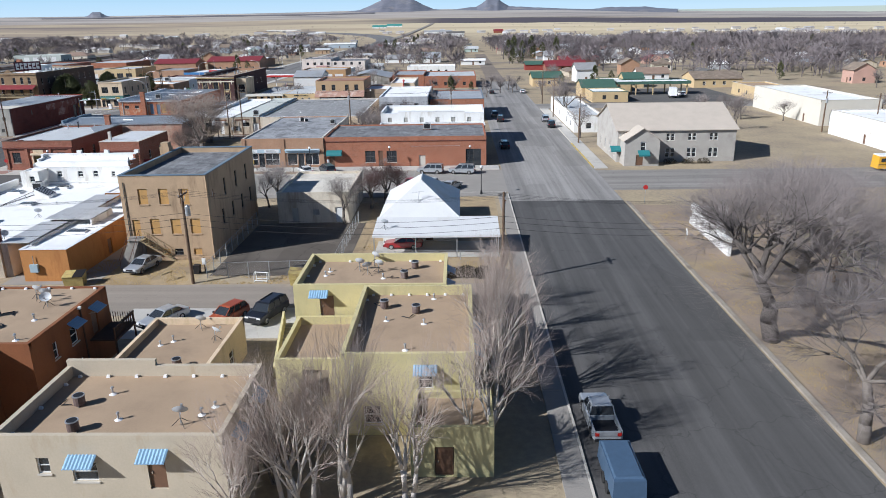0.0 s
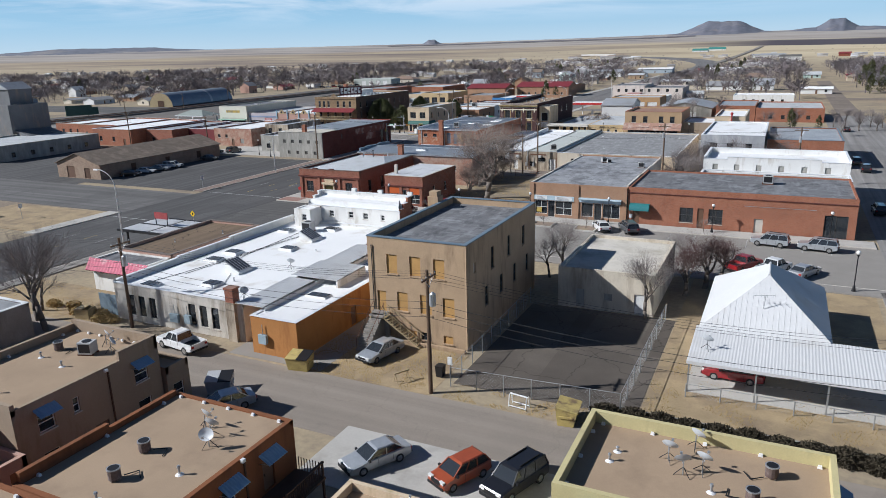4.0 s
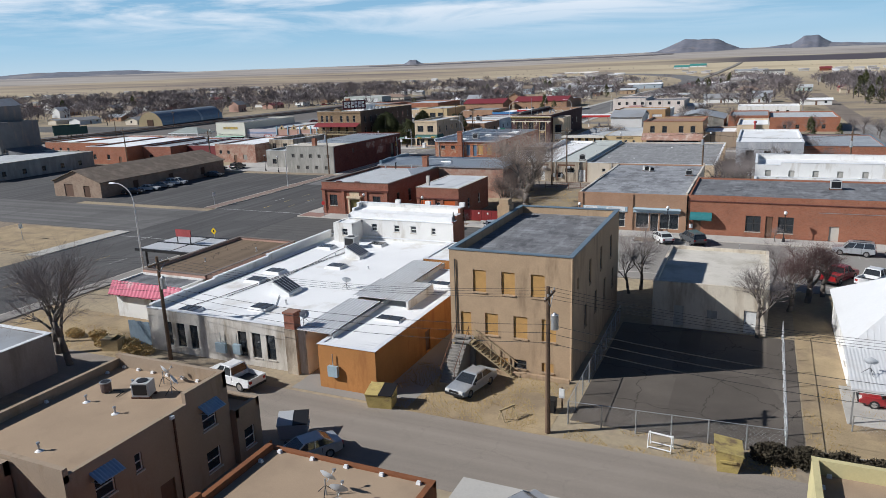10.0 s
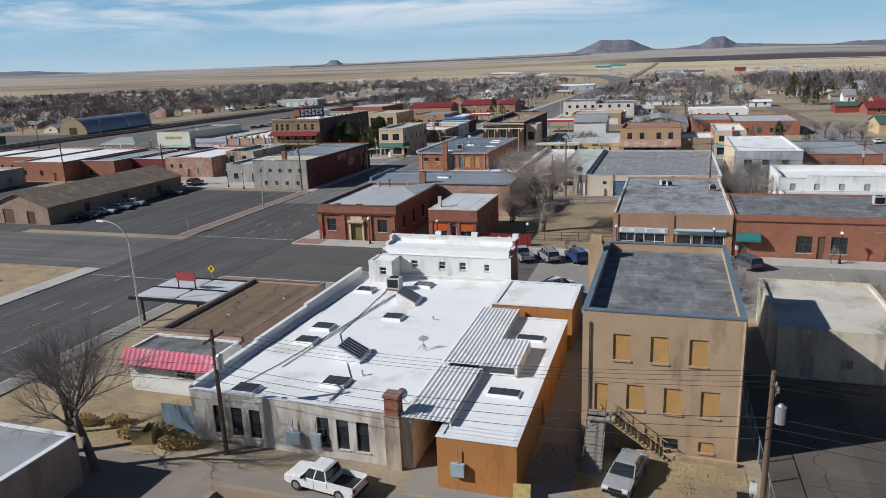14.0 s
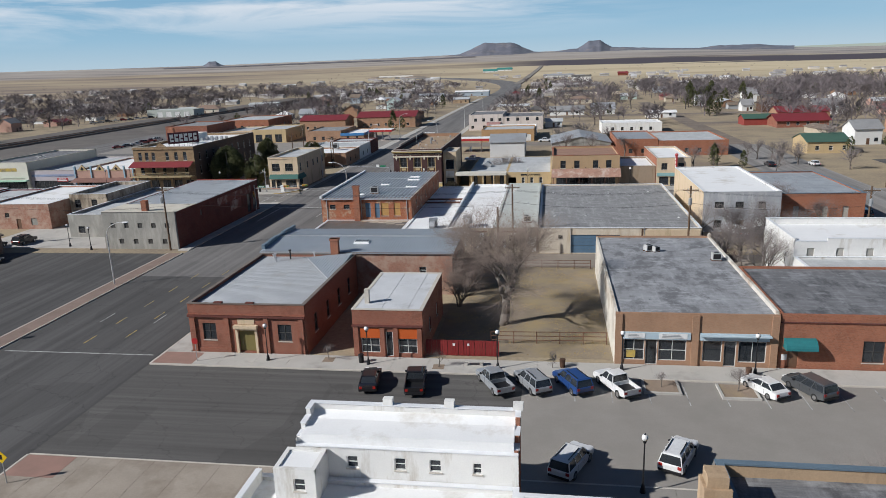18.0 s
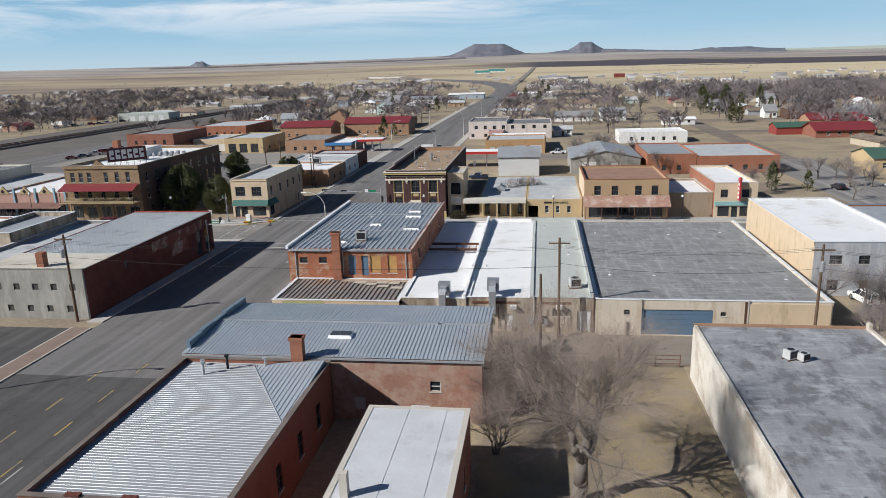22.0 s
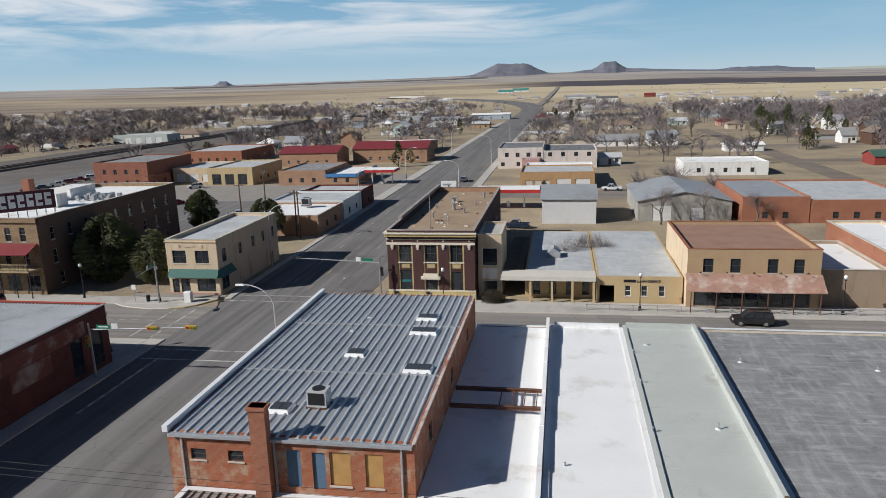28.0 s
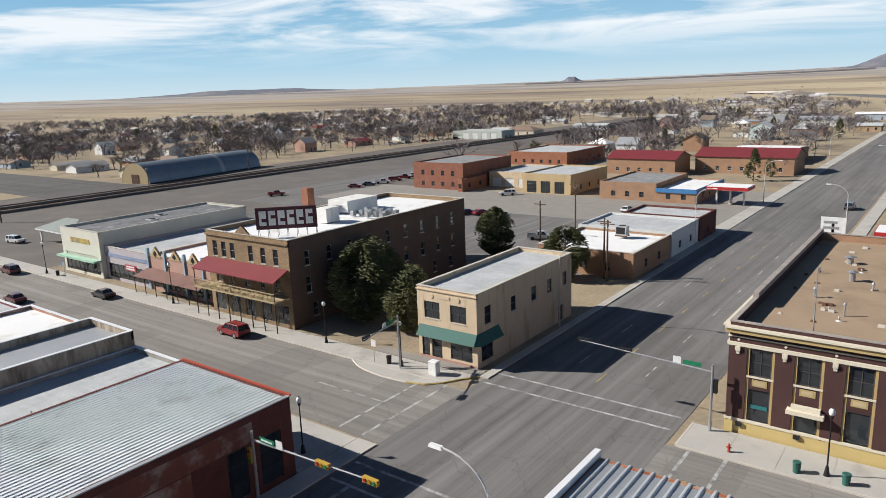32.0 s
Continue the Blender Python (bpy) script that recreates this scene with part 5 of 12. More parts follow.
# south wall is coloured grey for the alley shade on its white paint
building("white_block", "white two-storey block with a bright white roof", "building", -22.0, -8.7, 195.2, 226.0, 7.4, WHITE_WALL, ROOF_WHITE, 0.25, coping=COPING_WHITE, walls={"s": M("shaded_grey_wall", (0.36, 0.37, 0.39), 0.9, 0.15, 0.5, stain=(0.52, 0.52, 0.52), amount=0.4, streak=True), "w": STUCCO_CRM}, holes={"s": [(2, 3.6, 4.4, 5.6, "w"), (5.6, 7, 4.4, 5.6, "w"), (9.5, 10.8, 4.4, 5.6, "w"), (2, 3.4, 0.8, 2.2, "w"), (6, 7.2, 0.1, 2.2, "d"), (9, 11.4, 0.2, 2.5, "g")], "e": row(5, 3, 5.5, 1.2, 4.4, 5.8)}, style={"frame": FRAME_D})
building("brick_store", "red brick store with a grey-blue roof", "store", -8.2, 7.0, 199.5, 226.0, 6.2, BRICK_ORG, roofing("blue_grey_membrane", (0.30, 0.325, 0.35), (0.46, 0.48, 0.5), (0.2, 0.21, 0.22), 0.4, 0.1), 0.25, coping=COPING_BLUE, holes={"s": [(3, 4, 1.5, 3.8, "k"), (8, 9, 1.5, 3.8, "k"), (11.5, 12.5, 1.5, 3.8, "k")], "e": row(5, 3, 6, 2, 0.8, 3)}, style={"blank": STONE_GREY})
building("brick_hall", "dark red brick hall with a pale corrugated roof", "hall", -131.6, -116.8, 181.2, 218.0, 7.0, BRICK_DARK, M("pale_ribbed_sheet", (0.70, 0.71, 0.71), 0.55, 0.08, 0.4, 5, 0.05, metal=0.1, stain=(0.52, 0.52, 0.51), amount=0.25), 0.1, coping=None, walls={"s": STONE_GREY},
         holes={"s": row(5, 1.6, 2.7, 0.9, 4.0, 4.9, "k") + row(4, 2.9, 2.9, 0.9, 1.0, 1.9, "k"), "e": [(9, 9.8, 4.4, 5.6, "k"), (20, 20.8, 4.4, 5.6, "k"), (30.5, 32.3, 0.5, 4.6, "W"), (33.5, 35.6, 0.5, 4.6, "W")], "n": row(3, 1, 4.6, 3.6, 0.5, 3.6, "W")}, style={"blank": FRAME_D, "frame": FRAME_D})
WEST = [("shop with a grey ribbed roof and a white parapet", -154.5, -145.5, 203.5, 221.0, 6.4, PLASTER_OLD, METAL_SIL, 0.8, [(1.2, 2.6, 3.4, 5.2, "w"), (5.2, 6.6, 3.4, 5.2, "w"), (3.0, 4.2, 0.1, 2.3, "d")]),
        ("low shop with a pale roof beside the brick hall", -145.3, -131.9, 190.0, 221.0, 4.7, STONE_GREY, ROOF_LITE, 0.5, [(2.0, 3.4, 0.9, 2.3, "w"), (7.5, 9.0, 0.1, 2.4, "d")]),
        ("pink rendered shop with a white roof and a plain rear wall", -170.0, -154.8, 197.0, 221.0, 5.5, BRICK_PINK, ROOF_WHITE, 0.4, [(1.5, 2.5, 2.6, 3.6, "w"), (4.5, 5.5, 2.6, 3.6, "w"), (7.0, 8.1, 0.1, 2.3, "d"), (10.5, 12.0, 0.9, 2.4, "k")]),
        ("maroon-fronted shop with a pale roof", -184.0, -170.2, 200.0, 221.0, 4.7, M("maroon_sheet", (0.16, 0.03, 0.032), 0.6, 0.12, 0.5), ROOF_LITE, 0.3, []),
        ("red-walled shop with a pale roof", -196.0, -184.2, 193.0, 221.0, 5.0, BRICK_RED, METAL_SIL, 0.4, [(2.5, 4.0, 0.8, 2.4, "w")]),
        ("brick shop with a long white roof", -214.0, -196.2, 187.0, 221.0, 5.4, BRICK_ORG, ROOF_WHITE, 0.4, [(3, 4.2, 1.5, 3, "w"), (9, 10.2, 1.5, 3, "w"), (14, 15.2, 0.1, 2.4, "d")])]
for text, x0, x1, y0, y1, h, wall, roof, par, rear in WEST:
    building("parapet_shop", text, "shop", x0, x1, y0, y1, h, wall, roof, par, coping=COPING_WHITE, holes={"s": rear, "n": [(1, x1 - x0 - 1, 0.5, 3.2, "W")]}, style={"frame": FRAME_D, "blank": STONE_GREY})
slab("pavement_court", "pale concrete court between the rear shop walls", CONCRETE_NEW, -160, -131.8, 181.4, 203.4, 0.06)

# ---- main street, north side ----
building("corner_shop", "cream two-storey corner shop with green awnings", "shop", -124.7, -116.4, 244.2, 267.0, 8.7, STUCCO_CRM, ROOF_LITE, 0.5, coping=COPING,
         holes={"s": [(1.0, 3.2, 5.0, 7.0, "w"), (4.7, 6.9, 5.0, 7.0, "w"), (0.5, 1.6, 0.1, 2.9, "W"), (1.9, 3.4, 0.1, 2.9, "W"), (4.6, 7.6, 0.6, 2.9, "W")], "e": [(1.6, 2.9, 4.8, 6.9, "w"), (7.2, 8.3, 4.8, 6.6, "w"), (12.0, 13.2, 4.8, 6.6, "w"), (16.0, 17.2, 4.8, 6.6, "w"), (20.2, 21.3, 4.8, 6.6, "w"), (0.8, 3.2, 0.6, 2.6, "W"), (19.0, 20.4, 0.1, 2.3, "d")], "w": row(3, 3, 6, 1.2, 4.8, 6.4)}, style={"frame": FRAME_D})
# east wall: brown brick, darkened further for the shade on that side
building("old_hotel", "sandstone three-storey hotel with a maroon porch roof", "hotel", -169.0, -149.2, 245.0, 289.5, 10.9, STONE_TAN, ROOF_WHITE, 0.6, coping=COPING, walls={"e": brick("shaded_brown_brick", (0.115, 0.076, 0.058), (0.15, 0.115, 0.095), (0.11, 0.075, 0.055), 0.35, 0.25)},
         holes={"s": row(3, 1.6, 2.2, 1.1, 7.6, 9.6, "w") + row(3, 10.5, 2.9, 1.1, 7.6, 9.6, "w") + row(5, 1.8, 3.6, 1.2, 4.2, 6.3, "w") + row(5, 1.0, 3.8, 2.6, 0.4, 2.8, "W"), "e": row(9, 3, 4.6, 1.0, 7.4, 9.2, "w") + row(9, 3, 4.6, 1.0, 4.0, 6.0, "w") + row(8, 4, 5, 1.0, 0.9, 2.6, "w")}, style={"frame": M("grey_frame", (0.3, 0.29, 0.27), 0.6)})
building("brick_office", "maroon brick two-storey office with cream trim", "office", -90.0, -77.4, 244.3, 287.0, 10.2, BRICK_MAR, ROOF_TAN, 0.9, coping=M("stained_coping", (0.33, 0.29, 0.26), 0.9, 0.25, 0.8), cope=0.1, walls={"n": BRICK_TAN},
         holes={"s": [(1.75, 3.45, 5.6, 8.0, "w"), (5.45, 7.15, 5.6, 8.0, "w"), (9.15, 10.85, 5.6, 8.0, "w"), (1.75, 3.45, 1.4, 4.4, "W"), (5.45, 7.15, 0.2, 3.0, "W"), (9.15, 10.85, 1.0, 4.2, "W")], "w": row(6, 3, 6.6, 2, 5.6, 8.0, "w") + row(6, 3, 6.6, 2, 1.4, 4.2, "W"), "e": row(3, 22, 6, 1.2, 5.6, 7.4)}, style={"frame": FRAME_D})
building("stair_tower", "cream stair tower beside the brick office", "office", -77.2, -73.8, 246.5, 256.0, 9.2, STUCCO_CRM, CONCRETE_NEW, 0.3, coping=COPING, holes={"s": [(0.6, 2.8, 4.6, 7.2, "W"), (0.6, 2.8, 2.6, 4.2, "k"), (0.6, 2.8, 0.2, 2.4, "W")]}, style={"blank": WHITE_WALL})
building("law_office", "golden stucco arcade office with a pale roof", "office", -60.5, -49.1, 244.2, 275.0, 3.9, STUCCO_LAW, ROOF_LITE, 0.03, coping=None, holes={"s": [(0.4, 2.4, 0.1, 2.6, "o"), (3.8, 4.6, 1.1, 2.6, "w"), (6.0, 6.8, 1.1, 2.6, "w"), (8.3, 9.1, 1.1, 2.6, "w")], "w": [(3, 6, 0.3, 2.6, "o")]})
building("law_office", "golden stucco arcade wing with tall slots", "office", -70.5, -60.6, 246.6, 275.0, 3.8, STUCCO_LAW, ROOF_LITE, 0.03, coping=None, holes={"s": row(4, 1.2, 2.3, 1.0, 0.4, 2.9, "v")}, style={"frame": FRAME_D})
building("tan_store", "tan two-storey store with a rusty canopy", "store", -48.9, -32.4, 242.7, 262.0, 8.2, M("tan_render", (0.42, 0.29, 0.17), 0.9, 0.1, 0.4), M("rusty_gravel_roof", (0.3, 0.18, 0.13), 0.95, 0.2, 0.4), 0.5, coping=BRICK_ORG,
         holes={"s": [(2.0, 3.3, 5.0, 6.9, "w"), (5.4, 6.7, 5.0, 6.9, "w"), (10.0, 11.3, 5.0, 6.9, "w"), (13.2, 14.5, 5.0, 6.9, "w"), (1, 15.5, 0.4, 2.8, "W")]}, style={"frame": FRAME_D}, walls={"w": STUCCO_CRM})
building("side_store", "plain brown rendered store with a white roof", "store", -32.3, -23.5, 244.5, 262.0, 5.1, STUCCO_BRN, ROOF_WHITE, 0.4, coping=COPING)
building("theatre", "cream two-storey theatre with a vertical sign", "theatre", -23.4, -15.2, 243.8, 268.0, 7.1, STUCCO_CRM, ROOF_WHITE, 0.4, coping=COPING, walls={"w": BRICK_ORG}, holes={"s": [(1.2, 2.6, 4.2, 5.8, "w"), (5.2, 6.6, 4.2, 5.8, "w"), (0.8, 3, 0.4, 2.4, "W"), (3.4, 4.6, 0.1, 2.4, "W"), (5, 7.4, 0.4, 2.4, "W")]}, style={"frame": FRAME_D})

# ---- trees ----
FINE = [1.0, 1.0, 1]  # the last twigs: thinness, length, how many more of them


def sliver(g, a, b, r):
    """A thin tapering twig of three sides."""
    w = (b - a).normalized()
    u = w.orthogonal().normalized() * r
    t = w.cross(u)
    g.add([tuple(a + u), tuple(a - u * 0.5 + t * 0.87), tuple(a - u * 0.5 - t * 0.87), tuple(b)], [(0, 1, 3), (1, 2, 3), (2, 0, 3)])


def grow(g, tw, p, d, length, r, level, rnd, spread, up, kids, gnarl):
    """One limb and all that springs from it: wood into g, the last twigs into tw."""
    q, w = Vector(p), Vector(d)
    if level == 0:
        w = (w + Vector((rnd.gauss(0, gnarl), rnd.gauss(0, gnarl), up * 0.2))).normalized()
        return sliver(tw, q, q + w * length * FINE[1], r * FINE[0])
    segs = 3 if level > 1 else 2
    for k in range(segs):
        w = (w + Vector((rnd.gauss(0, gnarl), rnd.gauss(0, gnarl), rnd.gauss(0, gnarl * 0.6) + up * 0.12))).normalized()
        e = q + w * length / segs
        r1 = r * (1 - 0.22 / segs * (k + 1))
        thin = FINE[0] if level == 1 else FINE[0] ** 0.5 if level == 2 else 1.0
        (g if level > 1 else tw).tube(q, e, r * thin, r1 * thin, 9 if level > 3 else 5 if level > 2 else 3)
        n = kids if k == segs - 1 else max(1, kids - 1) if k or level < 3 else 0
        for _ in range(n + (level == 1) * FINE[2]):
            a, t = rnd.uniform(0, 2 * math.pi), spread * rnd.uniform(0.55, 1.25)
            u = w.orthogonal().normalized()
            s = w.cross(u)
            c = (w * math.cos(t) + (u * math.cos(a) + s * math.sin(a)) * math.sin(t)).normalized()
            grow(g, tw, e, c, length * rnd.uniform(0.58, 0.82), r1 * rnd.uniform(0.5, 0.68), level - 1, rnd, spread, up, kids, gnarl)
        q, r = e, r1


def bare_meshes(name, seed, h, r, levels=4, spread=0.6, up=0.5, kids=3, gnarl=0.12, first=0.33, bark=None, twig=None, stems=1, wide=1.0):
    rnd = random.Random(seed)
    g, tw = Geo(), Geo()
    for s in range(stems):
        a = rnd.uniform(0, 6.28)
        lean = Vector((math.cos(a) * 0.12 * (stems > 1), math.sin(a) * 0.12 * (stems > 1), 1)).normalized()
        grow(g, tw, (math.cos(a) * r * 1.5 * (stems > 1), math.sin(a) * r * 1.5 * (stems > 1), -0.1), lean, h * first, r, levels, rnd, spread, up, kids, gnarl)
    k = h / max(p[2] for p in g.v + tw.v)
    mx, my, mz = (sum(p[i] for p in tw.v) / len(tw.v) for i in range(3))
    for q in (g, tw):
        q.v = [(p[0] - mx * p[2] / mz, p[1] - my * p[2] / mz, p[2]) for p in q.v]
    for q in (g, tw):
        q.v = [(p[0] * k * wide, p[1] * k * wide, p[2] * k) for p in q.v]
    return g.mesh(name + "_trunk", bark or BARK, True), tw.mesh(name + "_crown", twig or TWIG)


def bare_tree(meshes, label, at, turn=0.0, scale=1.0, group=""):
    top = thing("bare_tree", label, "tree", at, turn, group)
    top.scale = (scale, scale, scale)
    part("trunk", meshes[0], None, top)
    part("crown", meshes[1], None, top)
    return top


def evergreen_meshes(name, seed, h, r, n=1500, waist=0.25, full=0.7, fine=1.0):
    """A trunk and a crown of small needle sprays, in uneven tiers."""
    rnd = random.Random(seed)
    crown = Geo()
    lobes = [(rnd.uniform(0, 6.28), rnd.uniform(0.1, 0.95), rnd.uniform(0.6, 1.15)) for _ in range(26)]
    for _ in range(n):
        a0, zf, k = rnd.choice(lobes)
        a, z = a0 + rnd.gauss(0, 0.38), min(1.0, max(0.06, zf + rnd.gauss(0, 0.07)))
        prof = (min(1.0, z / waist) ** 0.5) * (1 - max(0, z - waist) / (1 - waist)) ** full if z < 1 else 0.02
        rr = r * prof * k * rnd.uniform(0.35, 1.0) ** 0.5
        c = Vector((rr * math.cos(a), rr * math.sin(a), z * h + 0.1))
        u = Vector((math.cos(a), math.sin(a), rnd.uniform(-0.2, 0.8))).normalized() * rnd.uniform(0.06, 0.12) * h * 0.75 * fine
        s = u.cross(Vector((0, 0, 1))).normalized() * u.length * rnd.uniform(0.25, 0.5)
        n0 = u.cross(s).normalized() * 0.04 * h * fine * rnd.uniform(0.2, 0.6)
        crown.add([tuple(c - u * 0.3 + s), tuple(c - u * 0.3 - s), tuple(c + u + n0), tuple(c + n0 * 2)], [(0, 3, 2), (1, 2, 3), (0, 1, 3), (0, 2, 1)])
    trunk = Geo().cyl(0, 0, -0.1, h * 0.85, r * 0.09, r * 0.02, 7)
    return trunk.mesh(name + "_trunk", BARK), crown.mesh(name + "_crown", NEEDLE)


def evergreen(meshes, label, at, turn=0.0, scale=1.0, group=""):
    top = thing("evergreen_tree", label, "tree", at, turn, group)
    top.scale = (scale, scale, scale)
    part("trunk", meshes[0], None, top)
    part("crown", meshes[1], None, top)
    return top


# ---- more buildings ----
def gabled(name, label, category, x0, x1, y0, y1, eave, ridge, wall, roof, along="y", over=0.4, holes=None, style=None, group=""):
    """A building with a pitched roof; along: the way the ridge runs."""
    W, D = x1 - x0, y1 - y0
    top = thing(name, label, category, (x0, y0, 0), 0, group)
    holes, style = holes or {}, style or {}
    for s in "snwe":
        g = wall_geo(s, W, D, eave, eave, holes.get(s, []), steps=None)
        f = side_map(s, W, D)
        if (s in "sn") == (along == "y"):
            length = W if s in "sn" else D
            g.add([f(0, eave, 0), f(length, eave, 0), f(length / 2, ridge, 0)], [(0, 1, 2)])
            g.weld()
        part("wall", g, wall, top)
        for o in holes.get(s, []):
            fill_opening(top, f, o, style)
    half = (W if along == "y" else D) / 2
    fall = (ridge - eave) / half
    for k in (0, 1):
        e = [(-over, eave - over * fall + 0.03), (half, ridge + 0.03), (half, ridge + 0.17), (-over, eave - over * fall + 0.17)]
        if k:
            e = [(2 * half - a, z) for a, z in e]
        g = Geo().prism(e, -over, (D if along == "y" else W) + over, "y" if along == "y" else "x")
        part("roof", g, roof, top)
    return top


def windows_for(W, z=1.0, tall=1.4, pitch=4.0):
    n = max(1, int((W - 2) / pitch))
    return row(n, (W - (n - 1) * pitch - 1.2) / 2, pitch, 1.2, z, z + tall)


PINK_WHITE = M("pinkish_white_render", (0.62, 0.55, 0.50), 0.88, 0.08, 0.4, stain=(0.46, 0.40, 0.35), amount=0.3, streak=True)
FAR = [  # x0, x1, y0, y1, h, wall, roof, name, label
    (-133.2, -116.0, 287.8, 304.8, 4.3, BRICK_TAN, ROOF_WHITE, "office", "tan brick shop with a bright white roof by the highway"),
    (-134.0, -115.8, 305.0, 320.0, 4.7, M("pale_grey_siding", (0.60, 0.61, 0.60), 0.8, 0.06), ROOF_LITE, "office", "white-fronted shop with a pale roof by the highway"),
    (-131.0, -115.6, 320.2, 331.0, 4.9, BRICK_DARK, ROOF_LITE, "office", "dark red shop with a blue corner sign"),
    (-182.5, -166.5, 366.5, 392.0, 5.9, STUCCO_LAW, ROOF_LITE, "fire_station", "tan fire station with three glazed bay doors"),
    (-200.0, -181.2, 375.0, 398.0, 4.9, STUCCO_CRM, ROOF_LITE, "garage", "cream garage row with white doors"),
    (-222.0, -202.0, 363.0, 392.0, 8.5, BRICK_RED, ROOF_GREY, "town_hall", "old red brick two-storey hall"),
    (-202.0, -200.2, 360.0, 374.0, 4.0, BRICK_ORG, ROOF_DARK, "porch_block", "small orange brick wing"),
    (-156.6, -140.5, 364.5, 390.0, 4.9, BRICK_TAN, ROOF_GREY, "office", "tan brick office with a dark flat roof"),
    (-140.3, -130.0, 364.0, 388.0, 3.7, BRICK_TAN, ROOF_WHITE, "office", "brick office with a blue fascia"),
    (-230.0, -203.0, 436.0, 472.0, 5.5, BRICK_ORG, ROOF_LITE, "warehouse", "orange brick warehouse with roof machinery"),
    (-88.5, -72.0, 405.0, 432.0, 7.5, PINK_WHITE, ROOF_DARK, "motel", "pinkish white two-storey motel block with a dark roof"),
    (-71.9, -53.0, 405.0, 432.0, 6.3, PINK_WHITE, ROOF_DARK, "motel", "pale two-storey motel wing with a grey metal roof"),
    (-79.4, -73.2, 399.0, 404.9, 3.9, M("faded_pink_render", (0.46, 0.27, 0.25), 0.9, 0.1, 0.5), ROOF_LITE, "annex", "small faded pink annex before the motel"),
    (-77.0, -55.6, 372.2, 386.0, 4.2, WHITE_WALL, ROOF_WHITE, "store", "low white-roofed store behind the garage"),
    (-77.5, -56.0, 354.0, 372.0, 4.9, M("orange_tan_render", (0.42, 0.26, 0.13), 0.9, 0.1, 0.4, stain=(0.3, 0.19, 0.1), amount=0.2), ROOF_LITE, "garage", "orange-tan garage with white roller doors"),
    (-27.4, -2.0, 380.0, 396.0, 4.3, WHITE_WALL, ROOF_WHITE, "store", "white low store with dark windows"),
    (-28.0, -14.8, 302.0, 330.0, 5.6, BRICK_ORG, METAL_SIL, "store", "brick store with a pale metal roof"),
    (-14.6, 7.2, 302.0, 333.0, 4.9, BRICK_ORG, ROOF_LITE, "store", "orange brick store with a grey roof"),
    (92.0, 107.2, 182.0, 224.0, 6.5, M("cream_metal_wall", (0.6, 0.56, 0.48), 0.7, 0.06, 0.3), ROOF_WHITE, "warehouse", "large cream warehouse with a white roof"),
    (88.5, 128.0, 146.0, 170.0, 5.6, WHITE_WALL, ROOF_WHITE, "warehouse", "white warehouse beside a sandy yard"),
    (100.0, 112.0, 243.0, 264.0, 4.2, STUCCO_LAW, ROOF_TAN, "store", "low golden stucco store beside the motel lot"),
    (28.6, 36.0, 176.0, 222.0, 4.2, WHITE_WALL, ROOF_LITE, "store", "white store row along the side street"),
    (-211.0, -197.0, 244.0, 276.0, 8.4, M("cream_parapet", (0.64, 0.62, 0.53), 0.85, 0.06, 0.5), ROOF_DARK, "shop", "cream corner shop with a green canopy"),
    (-196.9, -183.0, 244.8, 276.0, 5.9, M("lilac_render", (0.46, 0.42, 0.44), 0.85, 0.06, 0.5), ROOF_LITE, "shop", "pale lilac shop with a red sign"),
    (-182.9, -164.5, 244.8, 272.0, 5.9, STUCCO_PINK, ROOF_WHITE, "shop", "pink and cream shop with gilded gables"),
    (-260.0, -240.0, 207.0, 227.0, 4.4, BRICK_ORG, ROOF_WHITE, "warehouse", "brick warehouse with a bright white roof"),
    (-239.6, -215.0, 201.0, 227.0, 5.0, BRICK_ORG, ROOF_WHITE, "warehouse", "brick warehouse with a long white roof"),
    (-232.0, -205.0, 148.0, 182.0, 4.6, STONE_GREY, ROOF_LITE, "warehouse", "grey warehouse with a low flat roof"),
    (-160.0, -138.0, 82.0, 100.0, 4.0, WHITE_WALL, ROOF_LITE, "shop", "white roadside shop with a pale roof"),
    (-353.0, -315.0, 566.0, 582.0, 5.6, M("grey_green_sheet", (0.43, 0.46, 0.42), 0.7, 0.08), ROOF_LITE, "warehouse", "long grey-green storage sheds with white doors"),
]
STYLE_FAR = {"frame": FRAME_D, "sill": None}
TAKEN = []
